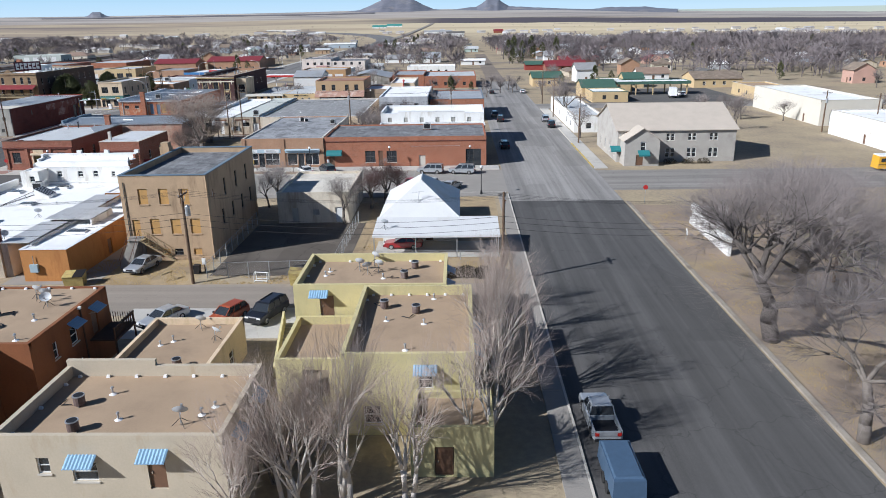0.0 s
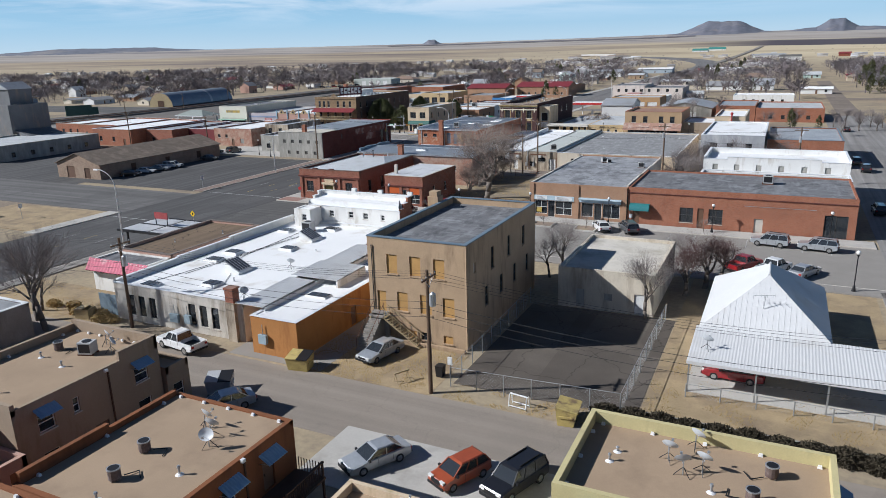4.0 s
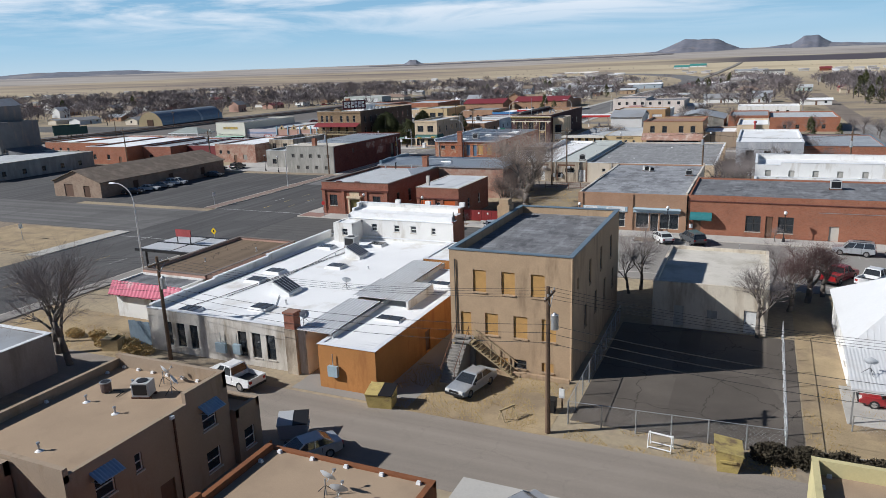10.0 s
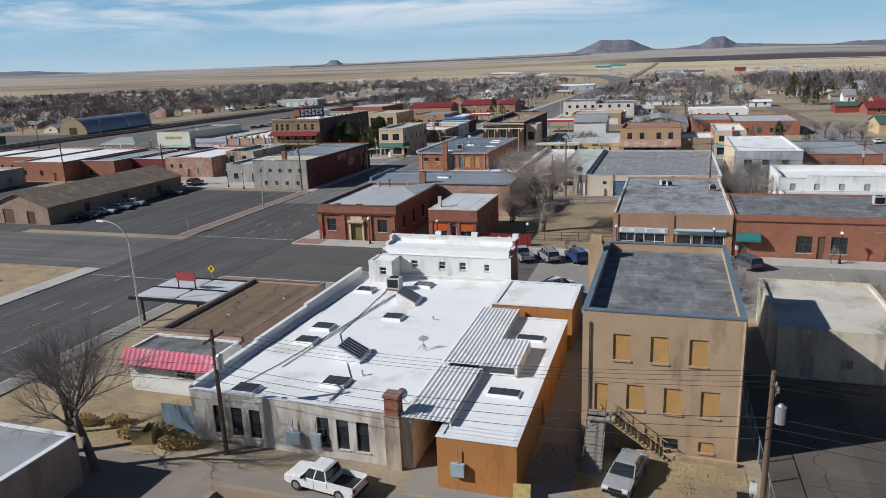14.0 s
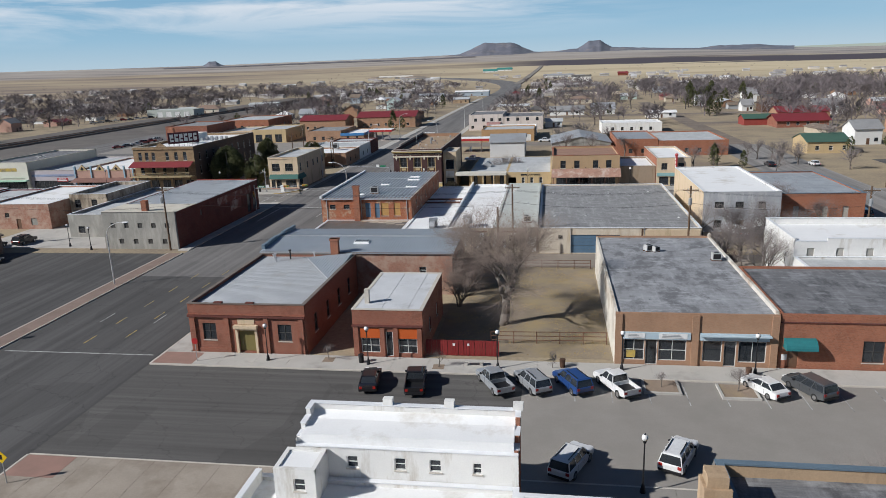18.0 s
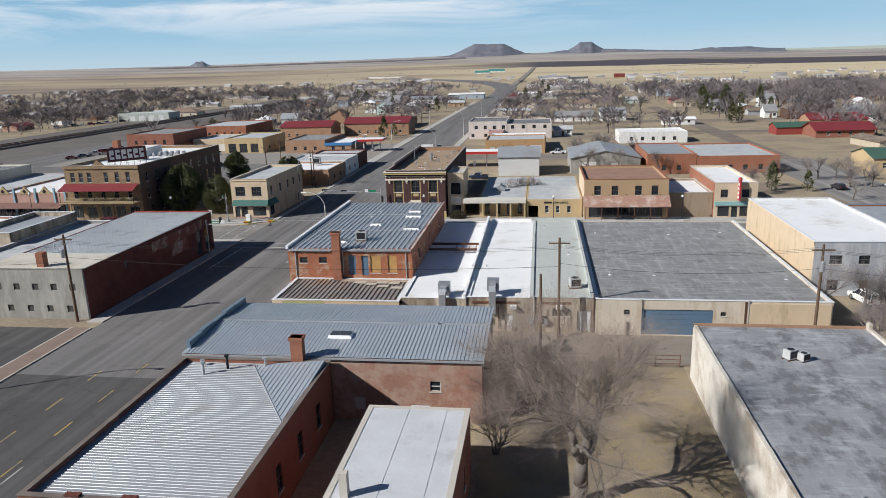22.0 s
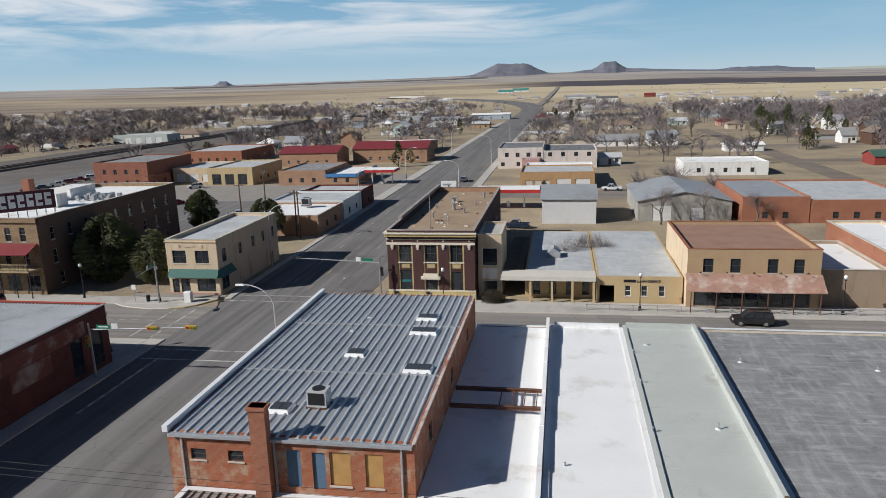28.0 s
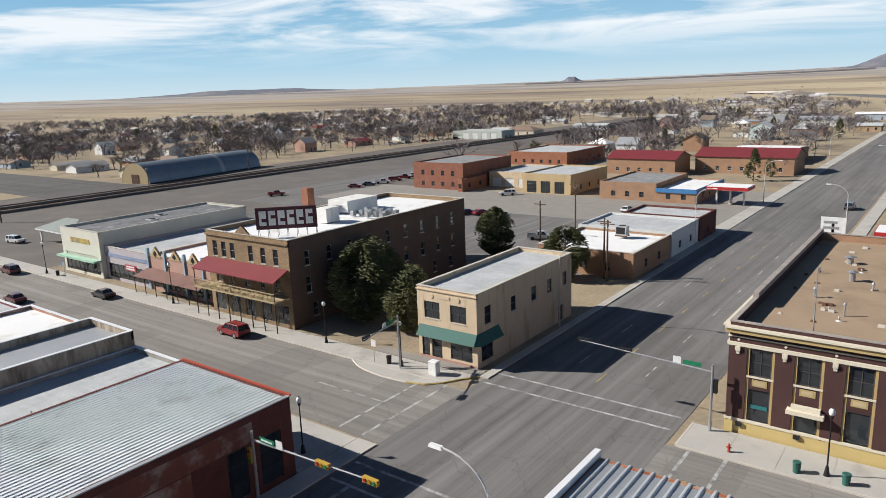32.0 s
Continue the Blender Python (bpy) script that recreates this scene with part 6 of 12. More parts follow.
for x0, x1, y0, y1, h, wall, roof, name, label in FAR:
    W, D = x1 - x0, y1 - y0
    hs = {"s": windows_for(W), "e": windows_for(D, pitch=6) if x1 < -60 else [], "w": windows_for(D, pitch=7) if x0 > -20 else []}
    if h > 7.2 and name != "fire_station":
        hs["s"] = hs["s"] + windows_for(W, 4.4, 1.6)
    if name == "fire_station":
        hs["s"] = row(3, 1.6, 4.6, 3.2, 0.2, 3.7, "W")
    if roof is ROOF_WHITE and name == "warehouse" and x0 > 0:
        hs = {"s": row(2, 2.5, 6, 3.2, 0.1, 3.2, "g"), "w": [(8, 9, 0.1, 2.2, "d")]}
    if name == "motel":
        hs["s"] = row(4, 2.6 if x0 < -80 else 1.6, 3.9 if x0 < -80 else 4.6, 1.4, 4.2, 5.7) + (row(2, 1.2, 5.6, 1.3, 0.9, 2.3) if x0 < -80 else [])
    if "storage sheds" in label:
        hs["s"] = row(4, 8, 7.2, 4.4, 0.1, 4.0, "g")
    if name == "garage" and x0 > -80:
        hs["s"] = row(3, 1.6, 2.5, 2.0, 0.8, 2.4, "k") + row(2, 10.6, 5.4, 4.2, 0.1, 2.8, "g")
    elif name == "garage":
        hs["s"] = row(max(2, int(W / 5)), 1.2, 4.8, 3.4, 0.1, 2.9, "g")
    if name == "shop":
        hs["s"] = [(0.8, W - 0.8, 0.5, 3.0, "W")] + ([(1.2, W - 1.2, 3.2, 3.9, "k")] if h > 6 else [])
    building(name, label, name.replace("_", " "), x0, x1, y0, y1, h, wall, roof, 0.4, holes=hs, style=STYLE_FAR, cope=0.07 if y0 < 300 else 0)
gabled("depot", "old stone depot with a weathered shingle roof", "depot", -165.0, -150.0, 137.6, 177.5, 3.5, 6.0, STONE_DEPOT, SHINGLE, holes={"s": [(3.4, 6.2, 0.1, 2.9, "d"), (9.5, 11.5, 0.1, 2.6, "k")], "e": row(3, 9, 11, 1.5, 0.8, 2.6, "k")}, style={"blank": WOOD_DARK})
gabled("metal_barn", "white metal barn with a pale blue roof", "barn", -69.6, -58.0, 301.0, 317.0, 5.4, 7.4, METAL_WHITE, METAL_SIL, along="x", holes={})
gabled("metal_shed", "grey metal shed with a low pitched roof", "shed", -49.0, -29.6, 304.0, 330.0, 4.4, 6.4, STONE_GREY, METAL_SIL, holes={"s": [(3, 7, 0.1, 3.4, "g"), (11, 14, 0.1, 3, "g")]})
gabled("long_house", "brick building with a maroon metal roof", "hall", -179.0, -154.5, 420.0, 436.0, 5.4, 7.6, BRICK_TAN, METAL_RED, along="x", holes={"s": windows_for(24)})
gabled("long_house", "brick building with a maroon ribbed roof", "hall", -151.5, -120.0, 432.0, 450.0, 5.6, 8.0, BRICK_TAN, METAL_RED, along="x", holes={"s": windows_for(31)})
gabled("tall_house", "pale green two-storey house with a white roof", "house", -170.0, -160.0, 582.0, 594.0, 6.4, 9.0, M("mint_siding", (0.5, 0.6, 0.57), 0.8, 0.05), ROOF_WHITE, holes={"s": windows_for(10, 1, 1.4, 3) + windows_for(10, 4, 1.4, 3)})
gabled("town_house", "long brick house with a dark red hip roof", "house", 47.0, 68.0, 388.0, 402.0, 3.0, 5.4, BRICK_RED, METAL_RED, along="x", over=0.8, holes={"s": windows_for(21)})
gabled("town_house", "white house with a grey shingle roof", "house", 85.0, 99.0, 455.0, 467.0, 3.4, 7.6, M("white_siding", (0.70, 0.70, 0.68), 0.8, 0.06), M("grey_shingles", (0.26, 0.26, 0.26), 0.95, 0.15), along="x", over=0.7, holes={"s": windows_for(14, pitch=3)})
gabled("town_house", "dark brown two-storey house", "house", 65.0, 75.0, 476.0, 488.0, 5.2, 7.8, WOOD_DARK, SHINGLE, holes={"s": windows_for(10, 1, 1.4, 3) + windows_for(10, 3.6, 1.2, 3)})
gabled("red_barn", "small red barn with a green roof", "barn", 37.0, 51.0, 402.0, 412.0, 3.0, 4.6, M("barn_red", (0.25, 0.05, 0.04), 0.85, 0.1), M("green_metal", (0.06, 0.12, 0.09), 0.6, 0.1), along="x")
gabled("church_hall", "pale sandstone church hall with a tan roof", "church", 31.0, 54.0, 137.5, 158.0, 6.3, 10.2, M("pale_sandstone", (0.38, 0.355, 0.32), 0.9, 0.1, 0.5, stain=(0.3, 0.275, 0.25), amount=0.3), M("pink_tan_shingles", (0.46, 0.40, 0.335), 0.95, 0.08, 0.5), along="x",
       holes={"s": row(3, 9.5, 4.2, 0.7, 4.2, 5.6, "w") + row(3, 10.4, 4.2, 0.7, 4.2, 5.6, "w") + row(3, 9.5, 4.2, 0.8, 0.9, 2.7, "w") + row(3, 10.5, 4.2, 0.8, 0.9, 2.7, "w"), "w": row(4, 2, 4.6, 0.9, 1, 3, "w")})
gabled("church_porch", "gabled sandstone porch of the church hall", "church", 31.6, 38.2, 133.4, 137.4, 5.0, 7.2, M("pale_sandstone", (0.47, 0.43, 0.37)), M("pink_tan_shingles", (0.47, 0.37, 0.31)), holes={"s": [(3.0, 3.9, 3.0, 4.6, "w"), (2.2, 3.6, 0.1, 2.2, "d")]})
GREEN_ROOF = M("green_metal", (0.06, 0.12, 0.09), 0.6, 0.1)
gabled("drive_in", "tan motel office with a green metal roof", "motel", 44.0, 56.0, 256.0, 270.0, 3.6, 5.8, STUCCO_LAW, GREEN_ROOF, along="x", holes={"s": windows_for(12)})
gabled("drive_in", "tan motel wing with a green metal roof", "motel", 31.0, 43.5, 302.0, 316.0, 3.6, 5.6, STUCCO_LAW, GREEN_ROOF, along="x", holes={"s": windows_for(14)})
gabled("drive_in", "small motel lodge with a green metal roof", "motel", 67.0, 75.0, 292.0, 302.0, 3.6, 5.6, STUCCO_LAW, GREEN_ROOF, along="x", holes={"s": windows_for(8)})
building("motel_wing", "low motel wing with a white roof and tan walls", "motel", 45.0, 57.0, 241.0, 255.6, 3.5, STUCCO_LAW, ROOF_WHITE, 0.3, holes={"s": windows_for(12), "e": windows_for(14)}, style=STYLE_FAR, coping=GREEN_ROOF, cope=0.12)
building("motel_wing", "long low motel wing with a flat white roof", "motel", 57.0, 66.0, 276.0, 300.0, 3.5, STUCCO_LAW, ROOF_WHITE, 0.3, holes={"s": windows_for(9), "e": windows_for(24)}, style=STYLE_FAR, coping=GREEN_ROOF, cope=0.12)
cn = thing("motel_canopy", "long drive-through canopy with a dark green fascia", "canopy", (57.5, 262.0, 0.02))
part("canopy_roof", Geo().box(0.2, 26.8, 0.2, 8.8, 4.3, 4.72), ROOF_WHITE, cn)
for a, b, c, d in ((0, 27, 0, 0.19), (0, 27, 8.81, 9), (0, 0.19, 0.2, 8.8), (26.81, 27, 0.2, 8.8)):
    part("fascia", Geo().box(a, b, c, d, 3.9, 4.95), GREEN_ROOF, cn)
for k in range(5):
    for y in (1.0, 8.0):
        part("post", Geo().box(1 + 6.2 * k, 1.4 + 6.2 * k, y, y + 0.4, 0, 4.3), STUCCO_LAW, cn)
gabled("brown_house", "brown house with a dark low roof", "house", 94.0, 113.0, 288.0, 304.0, 3.4, 5.8, STUCCO_LAW, SHINGLE, along="x", holes={"s": windows_for(20)})
gabled("maroon_house", "long house with a maroon roof", "house", 60.0, 84.0, 432.0, 446.0, 3.2, 5.6, BRICK_TAN, METAL_RED, along="x", holes={"s": windows_for(24)})


def quonset():
    top = thing("quonset_hut", "long arched metal storage hut with a plank end", "storage hut", (-336, 330, 0), 9)
    n, r = 14, 8.0
    arch = [(r * math.cos(math.pi * k / n), 0.4 + r * 0.95 * math.sin(math.pi * k / n)) for k in range(n + 1)]
    g, L = Geo(), 62
    pts = [(a, y, z) for y in (0, L) for a, z in arch]
    g.add(pts, [(k, k + 1, n + 2 + k, n + 1 + k) for k in range(n)])
    part("arched_roof", g, M("grey_blue_metal", (0.22, 0.26, 0.30), 0.5, 0.15, 0.3, metal=0.4), top, smooth=True)
    for y, m in ((0.05, WOOD_PALE), (L - 0.05, METAL_SIL)):
        part("end_wall", Geo().add([(a, y, z) for a, z in arch] + [(-r, y, 0), (r, y, 0)], [tuple(range(n + 1)) + (n + 1, n + 2)]), m, top)
    part("door", Geo().box(-2, 2, -0.1, 0.04, 0, 3.6), WOOD_DARK, top)
    part("roof_band", Geo().prism([(a * 1.01, z * 1.01) for a, z in arch] + [(a * 0.99, z * 0.99) for a, z in reversed(arch)], 38, 40), METAL_SIL, top)


quonset()


def canopy(label, x0, x1, y0, y1, z, mat, posts, thick=0.9):
    top = thing("fuel_canopy", label, "canopy", (x0, y0, 0))
    W, D = x1 - x0, y1 - y0
    part("canopy_top", Geo().box(0, W, 0, D, z, z + thick - 0.12), mat, top)
    part("canopy_deck", Geo().box(0.15, W - 0.15, 0.15, D - 0.15, z + thick - 0.118, z + thick), ROOF_WHITE, top)
    for k in range(posts):
        x = W * (k + 0.5) / posts
        part("post", Geo().box(x - 0.2, x + 0.2, D / 2 - 0.2, D / 2 + 0.2, 0, z - 0.003), WHITE_WALL, top)
    part("pump", Geo().box(W / 2 - 0.4, W / 2 + 0.4, D / 2 + 0.5, D / 2 + 1.0, 0, 1.6), COPING_WHITE, top)


canopy("white and red filling station canopy on posts", -127.5, -117.5, 364, 371, 4.0, M("station_red", (0.40, 0.03, 0.03), 0.5, 0.08), 3)
canopy("long red and white station canopy", -86.5, -70.5, 318, 325, 4.2, M("station_red", (0.40, 0.03, 0.03), 0.5, 0.08), 2)
structure("trim_fascia", Geo().box(-140.5, -129.8, 363.7, 363.95, 2.7, 3.8), M("bright_blue_fascia", (0.06, 0.20, 0.42), 0.5, 0.06), "bright blue fascia band on the brick office")
structure("trim_fascia_side", Geo().box(-129.95, -129.7, 363.7, 388.2, 2.7, 3.8), M("bright_blue_fascia", (0.06, 0.20, 0.42)), "bright blue fascia band on the brick office")


def grain_elevator():
    top = thing("grain_elevator", "grey sheet-metal grain elevator with a gabled head", "grain elevator", (-246, 172, 0))
    m = M("weathered_sheet_metal", (0.16, 0.165, 0.17), 0.7, 0.2, 0.3, metal=0.2, stain=(0.25, 0.2, 0.17), amount=0.3, streak=True)
    part("tower", Geo().box(0, 13, 0, 14, 0, 14), m, top)
    part("head_house", Geo().box(2, 10, 3, 11, 14, 19), m, top)
    part("head_roof", Geo().prism([(1.6, 18.9), (6, 21.2), (10.4, 18.9)], 2.6, 11.4), METAL_SIL, top)
    part("side_bin", Geo().box(-8, -0.05, 1, 13, 0, 10), m, top)
    part("lean_to", Geo().prism([(13.05, 0), (21, 0), (21, 4), (13.05, 6)], 1, 13), m, top)


grain_elevator()

# ---- houses and trees of the town ----
WALLS = [M("white_siding", (0.70, 0.70, 0.68), 0.8, 0.06), M("cream_siding", (0.58, 0.52, 0.42), 0.8, 0.06), M("grey_siding", (0.40, 0.41, 0.42), 0.8, 0.08), BRICK_TAN, M("blue_grey_siding", (0.36, 0.42, 0.47), 0.8, 0.08), STUCCO_BEI, STUCCO_PINK]
ROOFS = [SHINGLE, M("grey_shingles", (0.26, 0.26, 0.26), 0.95, 0.15), M("brown_shingles", (0.24, 0.17, 0.13), 0.95, 0.15), ROOF_LITE, ROOF_WHITE, METAL_SIL, M("dark_shingles", (0.12, 0.115, 0.11), 0.95, 0.15), METAL_RED]


def house_kit(w, d, e, r, hip):
    wall = Geo().box(-w / 2, w / 2, -d / 2, d / 2, 0, e)
    roof = Geo()
    o = 0.5
    if hip:
        k = min(w, d) / 2
        a = max(0.0, w / 2 - k)
        roof.add([(-w / 2 - o, -d / 2 - o, e - 0.1), (w / 2 + o, -d / 2 - o, e - 0.1), (w / 2 + o, d / 2 + o, e - 0.1), (-w / 2 - o, d / 2 + o, e - 0.1), (-a - 0.01, 0, r), (a + 0.01, 0, r)], [(0, 1, 5, 4), (1, 2, 5), (2, 3, 4, 5), (3, 0, 4), (3, 2, 1, 0)])
    else:
        wall.prism([(-d / 2, e + 0.002), (d / 2, e + 0.002), (0, r - 0.05)], -w / 2, w / 2, "x")
        roof.prism([(-d / 2 - o, e - 0.25), (0, r), (d / 2 + o, e - 0.25), (d / 2 + o, e - 0.08), (0, r + 0.17), (-d / 2 - o, e - 0.08)], -w / 2 - o, w / 2 + o, "x")
    win = Geo().box(-0.6, 0.6, -d / 2 - 0.04, -d / 2 - 0.01, 1.0, 2.3)
    side = Geo().box(w / 2 + 0.01, w / 2 + 0.04, -0.6, 0.6, 1.0, 2.3)
    door = Geo().box(-0.5, 0.5, -d / 2 - 0.05, -d / 2 - 0.01, 0.05, 2.15)
    return [g.mesh(n, m) for g, n, m in ((wall, "house_wall", WALLS[0]), (roof, "house_roof", ROOFS[0]), (win, "house_window", GLASS), (side, "house_window_side", GLASS), (door, "house_door", DOOR_BRN))], w


KITS = [house_kit(11, 8, 2.8, 4.8, False), house_kit(14, 9, 2.9, 5.2, False), house_kit(10, 9, 3.0, 5.4, True), house_kit(16, 10, 2.8, 4.4, False), house_kit(9, 9, 5.4, 8.0, False), house_kit(18, 8, 2.6, 3.4, False), house_kit(7, 6, 2.5, 4.0, False)]
HOUSE_WORDS = ["white sided house", "cream house", "grey sided house", "brick house", "blue-grey house", "beige stucco house", "pink stucco house"]
ROOF_WORDS = ["weathered shingle roof", "grey shingle roof", "brown shingle roof", "pale roof", "white roof", "silver metal roof", "dark shingle roof", "maroon metal roof"]
rnd = random.Random(11)


def clear(x, y, r):
    if -120 - r < x < -88 + r and y < 1000 or 3 - r < x < 30 + r and y < 620 or (abs(y - 232) < 8 + r and x > -430) or (abs(y - 122) < 10 + r and x > -330):
        return False
    if y < 300 and -270 < x < 30:
        return False
    if -250 < x < -112 and y < 400 or -352 - r < x < -262 + r and y < 800 or 286 - r < y < 334 + r and x < -300 or 471 - r < y < 489 + r and x > -90 or 411 - r < y < 428 + r and x > 20:
        return False
    for b in FAR:
        if b[0] - r < x < b[1] + r and b[2] - r < y < b[3] + r:
            return False
    if 44 < x < 102 and 384 < y < 492 and (y < 404 and x < 70 or x > 82 and y > 450 or x < 78 and y > 472) or 34 < x < 53 and 398 < y < 416:
        return False
    if 26 < x < 60 and 130 < y < 162 or 26 < x < 90 and 240 < y < 300 or -72 < x < -26 and 298 < y < 333:
        return False
    return all((x - a) ** 2 + (y - b) ** 2 > (r + c) ** 2 for a, b, c in TAKEN)


def put_house(x, y):
    (wall, roof, win, side, door), w = rnd.choice(KITS)
    if not clear(x, y, w * 0.6):
        return
    TAKEN.append((x, y, w * 0.6))
    i, j = rnd.choice((0, 0, 0, 1, 1, 2, 3, 3, 4, 5, 6)), rnd.choice((0, 0, 1, 1, 2, 2, 3, 4, 5, 6, 6, 7))
    top = thing("house", HOUSE_WORDS[i] + " with a " + ROOF_WORDS[j] + " among bare trees", "house", (x, y, 0), rnd.choice((0, 90, 180, 270)) + rnd.gauss(0, 2), "houses of the town")
    for name, me, mat in (("wall", wall, WALLS[i]), ("roof", roof, ROOFS[j])):
        p = part(name, me, None, top)
        p.material_slots[0].link = "OBJECT"
        p.material_slots[0].material = mat
    part("window", win, None, top).location = (w * 0.3, 0, 0)
    if y < 480:
        part("window", side, None, top)
    part("door", door, None, top)


WHITE_SIDE, CREAM_SIDE, GREY_SIDE, BLUE_SIDE = WALLS[0], WALLS[1], WALLS[2], WALLS[4]
NORTH = [  # middle x, y, width, depth, eave, ridge, hipped, wall, roof, label
    (-40, 494, 20, 9, 2.9, 5.2, False, WHITE_SIDE, ROOFS[1], "white gabled house with a grey shingle roof"),
    (-28, 610, 17, 10, 3.0, 5.4, True, CREAM_SIDE, ROOFS[2], "tan house with a brown hipped roof"),
    (-19, 496, 13, 14, 3.2, 6.4, False, WHITE_SIDE, METAL_SIL, "white barn with a silver metal roof"),
    (11, 645, 12, 8, 2.9, 4.8, False, M("pale_green_siding", (0.45, 0.55, 0.50), 0.8, 0.06), ROOFS[3], "pale green house with a light roof"),
    (9, 460, 15, 7, 2.8, 3.6, False, WHITE_SIDE, ROOFS[4], "low white house with a white roof"),
    (46, 548, 6.5, 8, 3.4, 6.6, False, WHITE_SIDE, ROOFS[1], "small white gabled house"),
    (60.5, 492, 6, 8, 3.4, 6.4, False, WHITE_SIDE, ROOFS[1], "narrow white gabled cottage"),
    (61, 748, 34, 12, 3.6, 5.0, False, BLUE_SIDE, METAL_SIL, "long grey-blue house with a metal roof"),
    (96, 870, 21, 12, 4.6, 6.0, False, WHITE_SIDE, ROOFS[4], "white hall at the edge of town"),
    (-15, 748, 56, 12, 2.9, 4.0, False, CREAM_SIDE, ROOFS[6], "long low motel with a dark roof"),
    (-63, 790, 31, 14, 3.4, 4.6, False, WHITE_SIDE, ROOFS[4], "white-roofed workshop by the highway"),
    (-75, 552, 22, 10, 2.9, 3.8, False, CREAM_SIDE, ROOFS[3], "pale trailer house by the highway"),
    (-128, 786, 34, 14, 4.4, 5.4, False, BLUE_SIDE, ROOFS[4], "pale blue store with a white roof"),
    (-157, 708, 22, 14, 4.6, 6.4, False, WHITE_SIDE, METAL_SIL, "white metal-roofed store by the highway"),
    (-123, 656, 13, 10, 3.4, 4.6, False, STUCCO_TAN, ROOFS[3], "tan roadside shop with a pale flat roof"),
    (-138, 480, 22, 34, 4.4, 5.2, False, BRICK_TAN, ROOFS[4], "tan shop with a long white roof behind the hall"),
    (81, 516, 9, 9, 5.0, 7.6, False, WOOD_DARK, ROOFS[6], "dark brown two-storey house"),
    (130, 665, 18, 12, 3.6, 5.0, False, BRICK_RED, ROOFS[1], "red brick house with a grey roof"),
    (104, 648, 10, 9, 3.2, 6.2, False, WHITE_SIDE, ROOFS[1], "white house with a steep grey roof"),
    (-48, 417, 8, 7, 2.9, 4.0, False, WHITE_SIDE, ROOFS[3], "white shed beside the motel"),
    (-346, 616, 15, 9, 3.0, 4.6, False, WHITE_SIDE, ROOFS[3], "white house beyond the tracks"),
    (-326, 612, 24, 14, 3.4, 6.0, True, CREAM_SIDE, ROOFS[2], "tan house with a broad hipped roof"),
    (-304, 676, 27, 9, 3.0, 4.2, False, GREY_SIDE, ROOFS[3], "pale grey trailer row"),
    (-272, 618, 14, 6, 3.0, 3.8, False, CREAM_SIDE, ROOFS[3], "cream trailer on the dry grass"),
    (-5, 1150, 28, 12, 6.2, 8.4, False, WHITE_SIDE, ROOFS[6], "white two-storey lodge with a dark roof"),
    (-37, 1322, 50, 12, 4.0, 6.0, False, WHITE_SIDE, METAL_SIL, "long white sheds at the edge of the plain"),
    (72, 1328, 17, 9, 4.0, 6.4, False, M("rust_red_siding", (0.24, 0.075, 0.045), 0.8, 0.1), METAL_RED, "rust-red barn at the edge of the plain"),
    (-194, 1800, 34, 16, 3.4, 7.4, False, WHITE_SIDE, M("teal_metal_roof", (0.055, 0.22, 0.20), 0.6, 0.08), "long shed with a teal metal roof"),
    (-166, 1900, 38, 16, 3.4, 7.8, False, WHITE_SIDE, M("teal_metal_roof", (0.055, 0.22, 0.20)), "long shed with a bright teal roof"),
]
for x, y, w, d, e, r, hip, wall_, roof_, text in NORTH:
    kit_, _ = house_kit(w, d, e, r, hip)
    top = thing("house", text, "house", (x, y, land_at(x, y)), 0, "houses of the northern streets")
    for name, me, mat in zip(("wall", "roof", "window", "door"), (kit_[0], kit_[1], kit_[2], kit_[4]), (wall_, roof_, None, None)):
        p = part(name, me, None, top)
        if mat:
            p.material_slots[0].link = "OBJECT"
            p.material_slots[0].material = mat
        if name == "window":
            p.location = (w * 0.3, 0, 0)
    TAKEN.append((x, y, 0.55 * max(w, d) + 2))
LATER = []
ZONES = [(-620, -330, 200, 640, 90, 70, 8), (-330, -125, 455, 800, 34, 40, 4), (-86, 2, 440, 860, 14, 22, 2), (34, 300, 300, 640, 80, 46, 8), (110, 260, 20, 290, 8, 14, 2), (-440, -262, 90, 330, 5, 6, 0), (-1000, -620, 200, 900, 26, 0, 0)]
MID = [bare_meshes("mid_tree", 40 + k, 9.0, 0.2, 3, 0.62, 0.3, 4, 0.16, 0.3, wide=1.15) for k in range(4)]
PINES = [evergreen_meshes("pine", 3, 10, 2.6, 420), evergreen_meshes("pine", 4, 8, 2.8, 380, 0.35)]
for x, y, s in ((36, 530, 1.3), (41, 541, 1.5), (46, 528, 1.25), (53, 524, 1.1), (-16, 484, 0.6), (4.6, 273.4, 0.5), (72, 470, 0.6), (104, 452, 0.7), (70, 520, 0.9), (-70, 338, 0.45)):
    evergreen(PINES[int(x) % 2], "dark green conifer among the houses", (x, y, 0), 7 * x, s, "conifers of the town")
    TAKEN.append((x, y, 3))
for x, y, s in ((1.5, 535, 1.7), (-1.7, 434, 1.1), (16.1, 278.7, 0.75), (20.9, 278.3, 0.7), (-2.4, 280, 0.68), (-45.7, 331, 1.0), (-38, 332, 1.25), (-28, 331, 0.9), (31, 268, 0.8), (33, 228, 1.0), (58, 164, 0.8), (68, 200, 0.9), (76, 196, 0.8)):
    bare_tree(MID[int(y) % 4], "leafless grey-brown tree among the houses", (x, y, 0), 9 * y, s, "bare trees of the town")
    TAKEN.append((x, y, 4))
